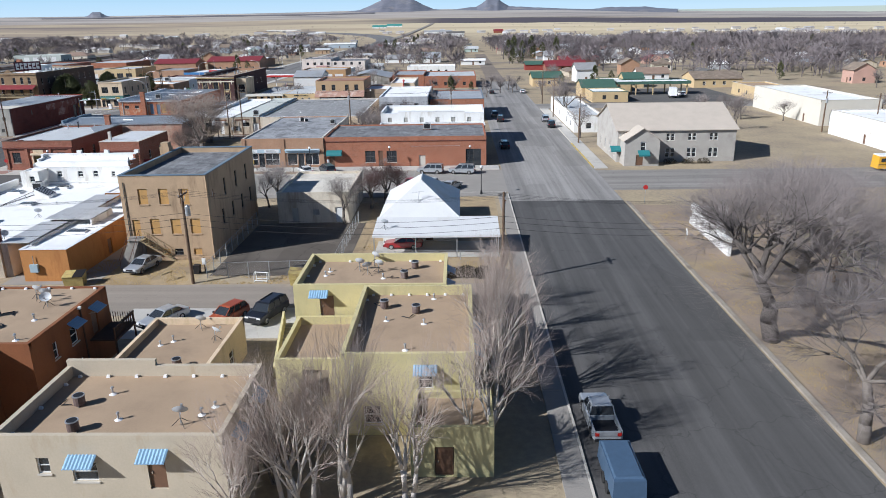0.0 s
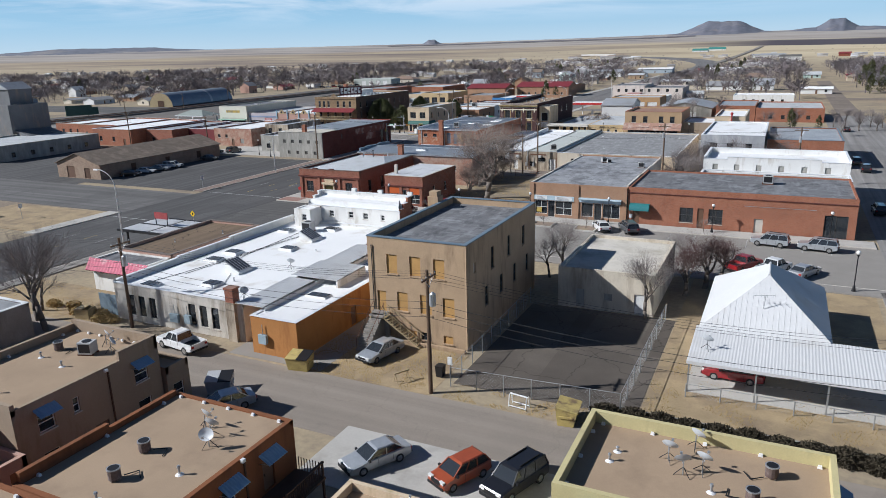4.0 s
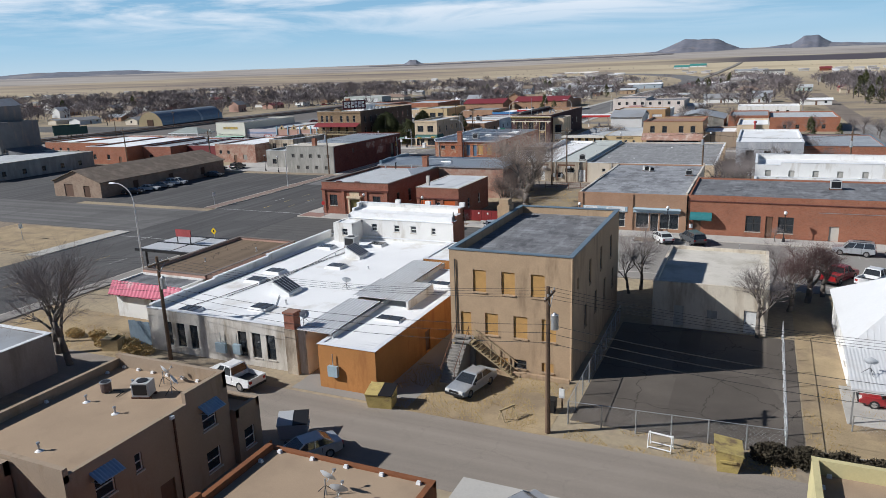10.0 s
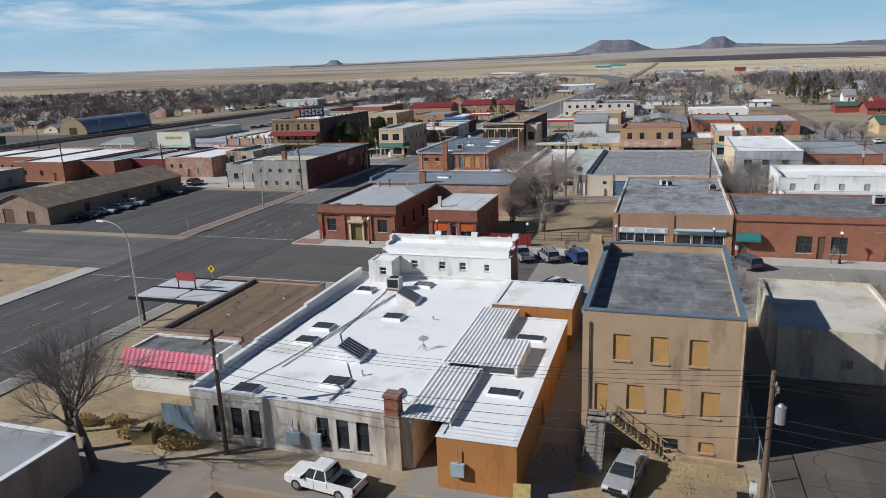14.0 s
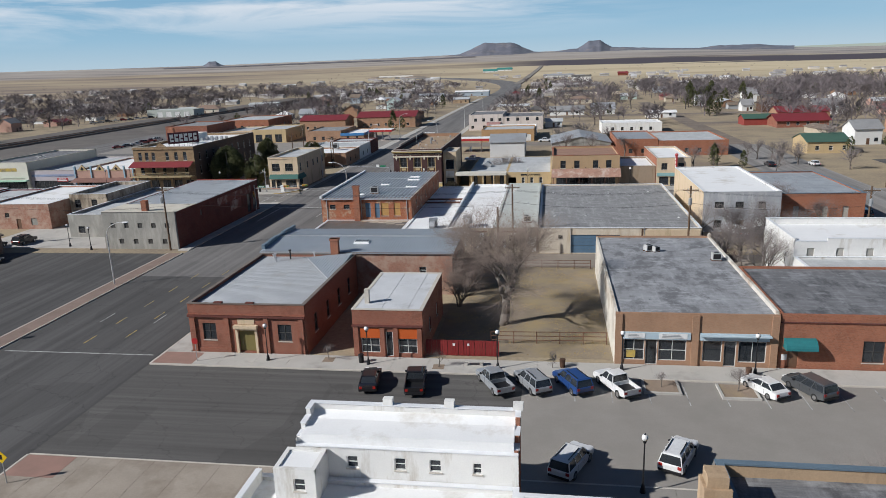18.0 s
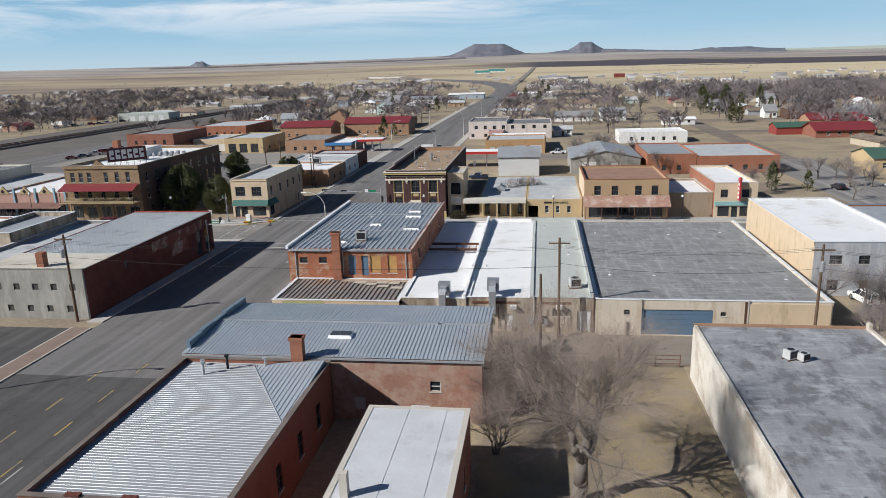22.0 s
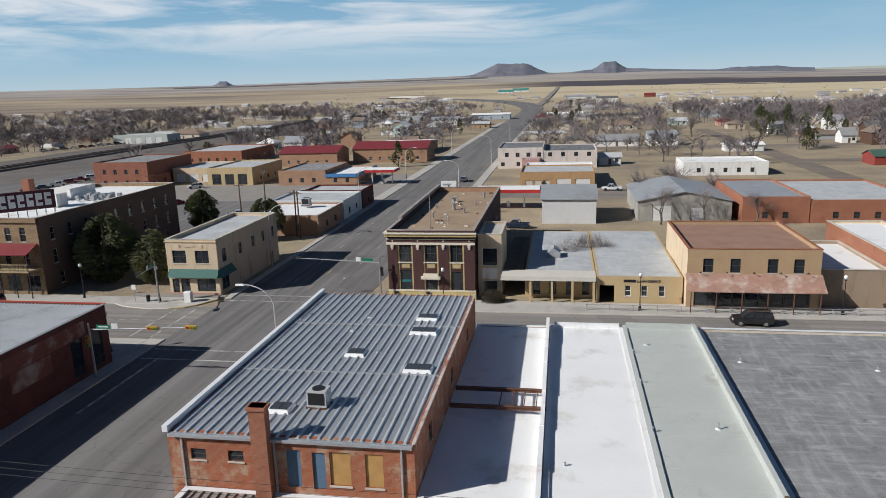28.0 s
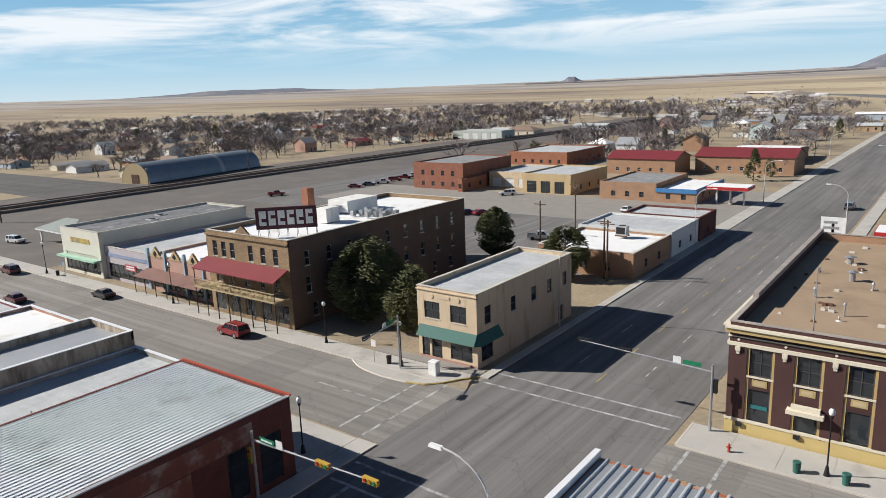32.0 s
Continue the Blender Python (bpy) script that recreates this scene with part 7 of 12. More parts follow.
for x0, x1, y0, y1, nh, nt, ne in ZONES:
    for _ in range(nh):
        gx, gy = x0 + 26 * round(rnd.uniform(0, (x1 - x0) / 26)), y0 + 30 * round(rnd.uniform(0, (y1 - y0) / 30))
        put_house(gx + rnd.gauss(0, 3), gy + rnd.gauss(0, 3))
    for k in range(nt + ne):
        for _ in range(4):
            x, y = rnd.uniform(x0, x1), rnd.uniform(y0, y1)
            if clear(x, y, 2):
                s = rnd.uniform(0.7, 1.25)
                if k < nt and (y > 520 or x < -420):
                    LATER.append((x, y, 0.0))
                elif k < nt:
                    bare_tree(rnd.choice(MID), "leafless grey-brown street tree in winter", (x, y, 0), rnd.uniform(0, 360), s, "bare trees of the town")
                else:
                    evergreen(rnd.choice(PINES), "dark green conifer among the houses", (x, y, 0), rnd.uniform(0, 360), s, "conifers of the town")
                break


def wood_template(seed):
    """The points and faces of one small bare tree, one metre high."""
    r = random.Random(seed)
    g = Geo()
    up = Vector((0, 0, 1))
    sliver(g, Vector((0, 0, -0.05)), Vector((0, 0, 0.75)), 0.025)
    for _ in range(10):
        a, z, e = r.uniform(0, 6.28), r.uniform(0.18, 0.6), r.uniform(0.35, 1.2)
        d = Vector((math.cos(a) * math.cos(e), math.sin(a) * math.cos(e), math.sin(e)))
        o = Vector((0, 0, z))
        reach = (0.98 - z) * r.uniform(0.75, 1.05)
        sliver(g, o, o + d * reach, 0.012)
        for _ in range(11):
            k = r.uniform(0.3, 1.0)
            w = (d + up * 0.35 + Vector((r.gauss(0, 0.6), r.gauss(0, 0.6), r.gauss(0, 0.5)))).normalized()
            n = w.orthogonal().normalized() * 0.011
            p = o + d * reach * k
            t = p + w * r.uniform(0.12, 0.27)
            g.add([tuple(p - n), tuple(p + n), tuple(t)], [(0, 1, 2)])
    return np.array(g.v), g.f


TEMPLATES = [wood_template(300 + k) for k in range(6)]


def far_woods(name, label, spots, mat, hmin, hmax):
    """Bare winter woods far off: small branching trees joined in one object."""
    vs, fs, n = [], [], 0
    for x, y, z in spots:
        v, f = TEMPLATES[rnd.randrange(6)]
        h, a = rnd.uniform(hmin, hmax), rnd.uniform(0, 6.28)
        w = h * rnd.uniform(0.85, 1.25)
        c, s = math.cos(a) * w, math.sin(a) * w
        vs.append(np.stack([x + v[:, 0] * c - v[:, 1] * s, y + v[:, 0] * s + v[:, 1] * c, z + v[:, 2] * h], 1))
        fs += [(i + n, j + n, k + n) for i, j, k in f]
        n += len(v)
    me = bpy.data.meshes.new(name)
    me.from_pydata(np.concatenate(vs).tolist(), [], fs)
    me.materials.append(mat)
    return tagged(new(name, me), label, "woods", "", "stuff")


def spots(n, az0, az1, r0, r1, power=1.0):
    out = []
    while len(out) < n:
        a, r = rnd.uniform(az0, az1), r0 + (r1 - r0) * rnd.random() ** power
        if noise.noise((a * 0.22, r * 0.006, 5.0)) < rnd.uniform(-0.5, 0.35):
            continue
        x, y = ORIGIN[0] - r * math.sin(radians(a)), ORIGIN[1] + r * math.cos(radians(a))
        if clear(x, y, 1.5) and not (abs(x + 104) < 14 and y < 1000) and abs(x - 17) > 11 and not any(abs(x - p) < 26 and abs(y - q) < 60 for p, q in bend[6:]):
            out.append((x, y, land_height(a, r)))
    return out


WOODS = M("far_bare_woods", (0.175, 0.15, 0.152), 1.0, 0.35, 0.05, 0.8, 0)
far_woods("bare_woods", "grey-brown bare trees crowding the edge of town", spots(2800, 18, 85, 360, 1250, 0.8) + LATER, WOODS, 7, 12)
far_woods("bare_woods", "bare winter trees between distant houses", spots(760, -4, 18, 330, 1150, 0.9), WOODS, 5, 10)
far_woods("bare_woods", "bare trees in the far east of town", spots(1350, -44, -4, 300, 820, 0.85), WOODS, 8, 14.5)
far_woods("plains_scrub", "low brush on the plain", spots(420, -40, 85, 1000, 2000), WOODS, 2, 4.5)
far_woods("dark_woods", "darker bare trees among the western houses", spots(420, 22, 85, 380, 950, 0.8), M("dark_far_twigs", (0.085, 0.07, 0.07), 1.0, 0.3, 0.05, 0.8, 0), 6, 11)
for k, (x, y, z) in enumerate(spots(56, -36, 80, 420, 1000)):
    evergreen(PINES[k % 2], "far dark conifer at the edge of town", (x, y, z), 47 * k, rnd.uniform(0.6, 1.1), "conifers of the town")


def overpass(x, y, turn):
    """A concrete road bridge over the railway, between two earth ramps."""
    top = thing("overpass", "pale concrete road bridge over the railway", "bridge", (x, y, land_at(x, y) - 4.5), turn)
    stone, earth = M("pale_concrete_bridge", (0.52, 0.50, 0.47), 0.9, 0.1), M("bare_earth_ramp", (0.24, 0.20, 0.165), 1.0, 0.2, 0.1)
    part("deck", Geo().box(-44, 44, -7, 7, 6.2, 8.0), stone, top)
    for y_ in (-7.2, 7.2):
        part("parapet", Geo().box(-44, 44, y_ - 0.2, y_ + 0.2, 8.0, 9.2), stone, top)
    for x_ in (-18, 0, 18):
        part("pier", Geo().box(x_ - 1.2, x_ + 1.2, -5, 5, -1, 6.2), stone, top)
    for side in (-1, 1):
        part("ramp", Geo().prism([(side * 26, -2), (side * 44, 6.9), (side * 56, 7.4), (side * 150, -2)], -17, 17, "y"), earth, top)


overpass(-384, 1600, -30)


def far_houses():
    """Roofs too far off to be told apart."""
    g, h = Geo(), Geo()
    for x, y, z in spots(420, -34, 84, 620, 1400):
        w, d = rnd.uniform(8, 18), rnd.uniform(7, 11)
        g.box(x - w / 2, x + w / 2, y - d / 2, y + d / 2, z - 0.5, z + 3.0)
        h.prism([(y - d / 2 - 0.5, z + 2.9), (y + d / 2 + 0.5, z + 2.9), (y, z + rnd.uniform(3.8, 5.2))], x - w / 2 - 0.5, x + w / 2 + 0.5, "x")
    tagged(new("distant_house_walls", g.mesh("distant_house_walls", M("mixed_siding", (0.52, 0.49, 0.45), 0.85, 0.35, 0.02, 0.05, 0))), "walls of distant houses in mixed pale colours", "houses", "", "stuff")
    tagged(new("distant_house_roofs", h.mesh("distant_house_roofs", M("mixed_roofs", (0.34, 0.32, 0.31), 0.85, 0.5, 0.02, 0.05, 0, stain=(0.7, 0.7, 0.7), amount=0.3))), "roofs of distant houses, grey, brown and white", "houses", "", "stuff")


far_houses()

# ---- roofs with ribs, porches and trim on the buildings ----
def of(name, k=0):
    """The k-th building of that name, to hang parts on."""
    return bpy.data.objects[name if not k else name + ".%03d" % k]


def rib_part(parent, mesh, spots, name="roof_seam"):
    for p in spots:
        part(name, mesh, None, parent).location = p


SHEET_PALE = M("pale_ribbed_sheet", (0.70, 0.71, 0.71), 0.55, 0.08, 0.4, 5, 0.05, metal=0.1, stain=(0.52, 0.52, 0.51), amount=0.25)
store = of("store_block")
g = Geo().prism([(0.0, 6.05), (14.0, 6.05), (14.0, 6.18), (7.6, 6.55), (0.0, 6.12)], -0.25, 27.9, "x")
part("ribbed_roof", g, METAL_BLUE, store)
me = Geo().prism([(0.0, 0.0), (7.6, 0.43), (14.0, 0.06), (14.0, 0.10), (7.6, 0.475), (0.0, 0.045)], -0.022, 0.022, "x").mesh("blue_seam", METAL_BLUE)
rib_part(store, me, [(0.2 + 0.37 * k, 0, 6.12) for k in range(75)])
part("ridge_cap", Geo().box(-0.2, 27.9, 7.5, 7.7, 6.52, 6.66), METAL_SIL, store)
for k in range(5):
    part("parapet_step", Geo().box(-0.35, 0.1, 1.0 + 2.6 * k, 3.55 + 2.6 * k, 6.0, 6.85 + 0.12 * (k % 2)), COPING_BLUE, store)
part("gutter", Geo().box(-0.2, 27.9, -0.22, -0.05, 5.9, 6.05), METAL_SIL, store)

cs = of("corner_store")
part("seam_roof", Geo().box(0.05, 17.05, -0.1, 32.25, 7.79, 7.88), METAL_DARK, cs)
me = Geo().prism([(-0.14, 0), (0.14, 0), (0.06, 0.11), (-0.06, 0.11)], 0, 32.3).mesh("dark_seam", METAL_SEAM)
rib_part(cs, me, [(0.7 + 0.72 * k, -0.08, 7.882) for k in range(23)])
for y in (10.6, 22.0):
    part("splice_strip", Geo().box(0.4, 16.9, y, y + 0.16, 7.885, 8.0), METAL_SIL, cs)
part("parapet_cap", Geo().box(-0.2, 0.2, -0.2, 32.4, 7.9, 8.35), COPING_WHITE, cs)
part("edge_flashing", Geo().box(16.98, 17.2, -0.1, 32.4, 7.9, 8.02), M("rust_streaked_flashing", (0.55, 0.50, 0.46), 0.7, 0.15, 0.8, stain=(0.30, 0.13, 0.07), amount=0.4), cs)
part("gutter", Geo().box(0.2, 17.0, -0.3, -0.11, 7.62, 7.82), METAL_SIL, cs)
for x in (1.0, 7.6, 16.2):
    part("downpipe", Geo().box(x, x + 0.12, -0.14, -0.02, 3.9, 7.6), METAL_SIL, cs)
part("chimney", Geo().box(6.4, 7.5, -0.75, -0.02, 3.7, 10.3).box(6.3, 7.6, -0.85, 0.05, 10.05, 10.3), BRICK_ORG, cs)
ra = of("rear_annex")
me = Geo().box(-0.05, 0.05, 0, 8.6, 0, 0.1).mesh("rust_seam", METAL_RUST)
rib_part(ra, me, [(0.8 + 0.6 * k, 0.3, 3.682) for k in range(25)])
part("debris_strip", Geo().box(6.6, 15.7, 8.0, 8.9, 3.70, 3.80), M("crumbled_plaster", (0.42, 0.33, 0.25), 0.95, 0.3, 1.2), ra, "crumbled plaster swept along the wall")
for k, (x, y) in enumerate(((10.2, 6.5), (11.6, 7.1), (13.2, 6.9), (12.0, 5.6), (8.6, 7.0), (13.9, 5.0))):
    part("loose_sheet", Geo().box(x, x + 1.5, y, y + 0.8, 3.79, 3.84), M("bleached_sheet", (0.50, 0.43, 0.35), 0.9, 0.15, 1.0), ra)
shop_a, shop_c = of("shop"), of("shop", 2)
for k in range(7):
    part("parapet_step", Geo().box(7.52, 7.86, 6.0 * k + 0.1, min(6.0 * k + 6.1, 42.4), 4.0, 4.55 + 0.11 * k), ROOF_WHITE, shop_a, "" if k else "white coated stepped parapet")
part("front_parapet", Geo().box(0.3, 7.1, 42.0, 42.45, 4.2, 4.75), MATS["grey_green_coating"], shop_c)
part("side_parapet", Geo().box(7.0, 7.36, 0.1, 42.3, 4.2, 4.85), MATS["grey_green_coating"], shop_c)
part("front_parapet", Geo().box(0.3, 7.2, 42.0, 42.45, 4.1, 4.6), ROOF_WHITE, of("shop", 1))
for k in range(17):
    part("membrane_lap", Geo().box(0.35, 7.0, 2.4 + 2.3 * k, 2.46 + 2.3 * k, 4.232, 4.246), MATS["grey_green_coating"], shop_c)
bank = of("brick_bank")
me = Geo().prism([(-0.05, 0), (0.05, 0), (0.02, 0.03), (-0.02, 0.03)], 0.3, 13.6, "x").mesh("bank_rib", METAL_SIL)
rib_part(bank, me, [(0, 0.5 + 0.34 * k, 5.552) for k in range(62)], "roof_rib")
sad = part("saddle_roof", Geo().add([(7.0, 20.9, 5.62), (13.6, 20.9, 5.62), (13.6, 10.4, 5.62), (7.0, 20.9, 5.63), (13.6, 20.9, 6.25), (13.6, 10.4, 5.66)], [(3, 5, 4), (0, 1, 4, 3), (1, 2, 5, 4), (2, 0, 3, 5), (0, 2, 1)]), METAL_BLUE, bank)
for k in range(15):
    x = 7.4 + 0.42 * k
    y = 20.9 - (x - 7.0) * 10.5 / 6.6
    h = 5.64 + (x - 7.0) * 0.62 / 6.6
    part("saddle_rib", Geo().tube((x, 20.85, h), (x, y + 0.1, 5.66 + (x - 7) * 0.004), 0.035, None, 4), METAL_SEAM, sad)
part("valley_flashing", Geo().tube((6.95, 20.9, 5.64), (13.6, 10.3, 5.66), 0.07, None, 5), METAL_DUCT, sad)
for x, y, h in ((3.2, 18.8, 1.1), (4.9, 20.0, 1.3), (8.2, 20.6, 0.9), (2.2, 20.6, 0.5)):
    part("flue", Geo().cyl(x, y, 5.5, 5.5 + h, 0.11, None, 8).cyl(x, y, 5.5 + h, 5.62 + h, 0.22, None, 8), STEEL_BLK if h > 1.2 else METAL_DUCT, bank)
hall = of("brick_hall")
me = Geo().box(-0.04, 0.04, 7.42, 36.6, 0, 0.06).mesh("hall_rib", SHEET_PALE)
rib_part(hall, me, [(0.35 + 0.45 * k, 0, 6.902) for k in range(32)], "roof_rib")
part("red_edge", Geo().box(0, 14.9, 36.75, 36.95, 6.95, 7.1), M("red_flashing", (0.42, 0.07, 0.04), 0.6), hall)
part("chimney", Geo().box(8.0, 9.0, 0.35, 1.3, 6.5, 9.0), BRICK_ORG, hall)
part("cream_roof_strip", Geo().box(0.05, 14.95, -0.05, 7.4, 6.99, 7.08), M("cream_roof_coating", (0.56, 0.52, 0.44), 0.85, 0.1, 0.4, stain=(0.42, 0.38, 0.3), amount=0.3), hall)
part("edge_flashing", Geo().box(14.62, 14.98, 7.45, 36.7, 6.96, 7.05), METAL_SIL, hall)
part("faded_sign", Geo().box(14.803, 14.812, 16.5, 33.0, 4.7, 6.3), M("faded_wall_sign", (0.19, 0.075, 0.055), 0.9, 0.2, 0.6, stain=(0.36, 0.29, 0.25), amount=0.42), hall, "ghost of an old painted wall sign")
part("faded_sign", Geo().box(14.803, 14.812, 22.0, 27.5, 2.6, 4.6), M("faded_wall_sign", (0.19, 0.075, 0.055)), hall, "flaked patch of old wall paint")
ss = of("brick_shop")
for k in range(5):
    part("roof_sheet", Geo().box(0.35 + 1.46 * k, 1.80 + 1.46 * k, 0.35, 13.9 + 0.25 * (k % 3), 4.86, 5.53 + 0.02 * (k % 2)), M("painted_roof_sheet", (0.56, 0.57, 0.58), 0.6, 0.1, 0.4, stain=(0.4, 0.4, 0.4), amount=0.2), ss)
part("chimney", Geo().box(1.0, 1.5, 2.0, 2.5, 4.8, 7.2), COPING, ss)
part("chimney", Geo().box(10.6, 11.7, -0.8, -0.02, 4.6, 8.2).box(10.5, 11.8, -0.9, 0.08, 7.9, 8.2), BRICK_ORG, store)


def pilasters(parent, xs, z0, z1, mat, w=0.5, out=0.14):
    for x in xs:
        part("pilaster", Geo().box(x - w / 2, x + w / 2, -out, -0.003, z0, z1), mat, parent)


def band(parent, name, x0, x1, z0, z1, mat, out=0.12, label="", y=0.0):
    return part(name, Geo().box(x0, x1, y - out, y - 0.003, z0, z1), mat, parent, label)


pilasters(bank, (0.5, 4.6, 9.3, 13.4), 0, 4.4, BRICK_RED, 0.55, 0.2)
band(bank, "cornice", -0.05, 13.95, 4.4, 4.6, BRICK_DARK, 0.28)
band(bank, "cornice", -0.05, 13.95, 4.65, 4.75, BRICK_RED, 0.2)
band(bank, "plinth", 0.8, 4.3, 0, 0.6, BRICK_RED, 0.08)
part("door_hood", Geo().box(5.5, 8.3, -0.55, -0.01, 3.15, 3.5).box(5.7, 8.1, -0.4, -0.01, 2.95, 3.15), STUCCO_CRM, bank)
part("door_post", Geo().box(5.6, 5.88, -0.25, -0.004, 0.1, 2.95), STUCCO_CRM, bank)
part("door_post", Geo().box(7.92, 8.2, -0.25, -0.004, 0.1, 2.95), STUCCO_CRM, bank)
part("transom_panel", Geo().box(5.9, 7.9, -0.06, -0.004, 3.55, 4.2), STUCCO_CRM, bank)
for x in (3.2, 7.0):
    part("parapet_vent", Geo().box(x, x + 1.0, 0.0, 0.4, 5.97, 6.12), BRICK_DARK, bank)
pilasters(ss, (0.4, 3.35, 4.85, 7.5), 0, 3.5, BRICK_RED, 0.5, 0.16)
band(ss, "cornice", -0.05, 7.95, 3.6, 3.8, BRICK_DARK, 0.25)
ORANGE = M("orange_panel", (0.50, 0.10, 0.02), 0.6, 0.08, 1.0)
band(ss, "transom_panel", 0.85, 3.05, 2.24, 3.35, ORANGE, 0.06)
band(ss, "transom_panel", 5.05, 7.25, 2.24, 3.35, ORANGE, 0.06)
sp = of("shop_pair")
pilasters(sp, (0.35, 8.0, 15.7), 0, 5.7, BRICK_TAN, 0.7, 0.15)
SIGN_BLUE = M("pale_blue_fascia", (0.42, 0.52, 0.58), 0.6, 0.06)
for x0, x1 in ((0.8, 7.55), (8.45, 15.2)):
    band(sp, "sign_fascia", x0, x1, 3.0, 3.75, SIGN_BLUE, 0.2)
for x0, x1 in ((1.0, 3.0), (4.4, 7.2)):
    s = band(sp, "sign_panel", x0, x1, 3.1, 3.68, PLASTIC_W, 0.24)
    for k in range(3):
        part("sign_bar", Geo().box(x0 + 0.3, x1 - 0.4 - 0.2 * k, -0.262, -0.242, 3.2 + 0.16 * k, 3.26 + 0.16 * k), STEEL_GALV, s, "plain grey bar of lettering")
part("canopy_edge", Geo().box(8.4, 15.3, -0.7, -0.205, 3.55, 3.66), SIGN_BLUE, sp)
for x, c, k in ((9.0, (0.7, 0.7, 0.7), 4), (12.6, (0.1, 0.5, 0.5), 3), (13.6, (0.5, 0.3, 0.35), 4)):
    for j in range(k):
        part("hanging_shirt", Geo().box(x + 0.32 * j, x + 0.26 + 0.32 * j, 0.35, 0.42, 1.3 + 0.1 * (j % 2), 2.5), plain("cloth_%d" % int(c[0] * 10), c, 0.9), sp)
band(sp, "yellow_sign", 1.2, 2.1, 0.9, 1.7, PAINT_Y, 0.04)
ls = of("long_shop")
band(ls, "cornice", -0.05, 31.7, 5.0, 5.12, BRICK_DARK, 0.1)
band(ls, "sign_outline", 17.0, 26.5, 4.0, 4.06, STEEL_GALV, 0.03)


def curved_awning(parent, x0, x1, z, mat, out=1.1, h=1.0):
    prof = [(-out * math.cos(k * math.pi / 12) * 1.0, z + h * math.sin(k * math.pi / 12)) for k in range(7)] + [(-0.01, z)]
    part("awning", Geo().prism(prof, x0, x1, "x"), mat, parent, "rounded teal canvas awning")


curved_awning(ls, 0.4, 3.4, 2.4, AWN_TEAL)
band(ls, "window_box_sign", 0.3, 0.8, 1.0, 1.6, PLASTIC_W, 0.05)

# maroon brick office
bo = of("brick_office")
CREAM = M("cream_terracotta", (0.66, 0.60, 0.48), 0.8, 0.06, 0.6)
GOLD = M("golden_brick_panel", (0.45, 0.33, 0.15), 0.85, 0.1, 0.8)
band(bo, "base_course", -0.1, 12.7, 0, 1.25, M("yellow_base", (0.55, 0.42, 0.18), 0.85, 0.06), 0.1)
band(bo, "belt_course", -0.12, 12.72, 1.26, 1.5, CREAM, 0.16)
for z0, z1, o in ((8.15, 8.45, 0.2), (8.9, 9.0, 0.12), (9.35, 9.7, 0.45), (9.75, 9.9, 0.6)):
    band(bo, "cornice", -0.3 if o > 0.4 else -0.1, 12.9 if o > 0.4 else 12.7, z0, z1, CREAM if z0 != 9.35 else GOLD, o)
    part("cornice_side", Geo().box(-o, -0.003, 0.0, 42.7, z0, z1), CREAM if z0 != 9.35 else GOLD, bo)
pilasters(bo, (0.75, 4.45, 8.15, 11.85), 1.5, 8.1, BRICK_MAR, 1.5, 0.14)
for x in (0.75, 4.45, 8.15, 11.85):
    part("capital", Geo().box(x - 0.2, x + 0.2, -0.32, -0.145, 7.75, 8.12).box(x - 0.14, x + 0.14, -0.22, -0.145, 7.45, 7.7), CREAM, bo)
    part("medallion", Geo().prism([(x, 8.55), (x + 0.14, 8.68), (x, 8.81), (x - 0.14, 8.68)], -0.05, -0.004), CREAM, bo)
for x in (1.6, 5.3, 9.0):
    p = band(bo, "spandrel", x, x + 2.0, 4.42 if x != 5.3 else 4.2, 5.58, BRICK_MAR, 0.05)
    part("spandrel_frame", Geo().box(x + 0.4, x + 1.6, -0.09, -0.055, 4.72, 5.32), GOLD, p)
    part("spandrel_field", Geo().box(x + 0.55, x + 1.45, -0.11, -0.095, 4.84, 5.2), M("tan_inset", (0.5, 0.40, 0.24), 0.85, 0.1), p)
    part("sill_band", Geo().box(x - 0.1, x + 2.1, -0.14, -0.06, 5.46, 5.62), CREAM, p)
    for dx in (-0.22, 2.02):
        part("gold_trim", Geo().box(x + dx + (0.13 if dx < 0 else -0.13), x + dx + 0.2 + (0.13 if dx < 0 else -0.13), -0.06, -0.004, 1.5, 8.1), GOLD, bo)
part("door_hood", Geo().box(4.9, 7.7, -0.9, -0.15, 3.25, 3.6).box(5.2, 7.4, -0.6, -0.15, 3.6, 3.95), CREAM, bo)
part("window_sign", Geo().box(1.9, 3.3, 0.09, 0.1, 2.6, 2.95), AWN_TEAL, bo, "plain teal bar of window lettering")
for x in (0.9, 5.5):
    part("letter_box", Geo().box(x, x + 0.5, -0.3, -0.17, 0.85, 1.2), STEEL_BLK, bo)
part("side_parapet", Geo().box(-0.12, 0.4, 8, 43.0, 10.27, 10.75), M("stained_coping", (0.33, 0.29, 0.26)), bo)
for k, (x, y, h, r) in enumerate(((4.2, 14, 0.9, 0.12), (6.4, 22, 1.0, 0.3), (8.6, 19, 0.7, 0.1), (5.2, 30, 0.8, 0.35), (9.4, 27, 0.6, 0.1), (3.0, 24, 0.6, 0.1), (7.4, 9, 1.1, 0.08), (10.2, 35, 0.8, 0.2))):
    v = part("roof_vent", Geo().cyl(x, y, 9.3, 9.3 + h, r, None, 10), STEEL_GALV, bo)
    part("vent_cap", Geo().cyl(x, y, 9.3 + h, 9.5 + h, r * 1.8, r * 0.4, 10), STEEL_GALV, v)
part("flag_pole", Geo().cyl(6.2, 0.9, 9.3, 15.5, 0.06, 0.04, 8), STEEL_GALV, bo)
rr = random.Random(88)
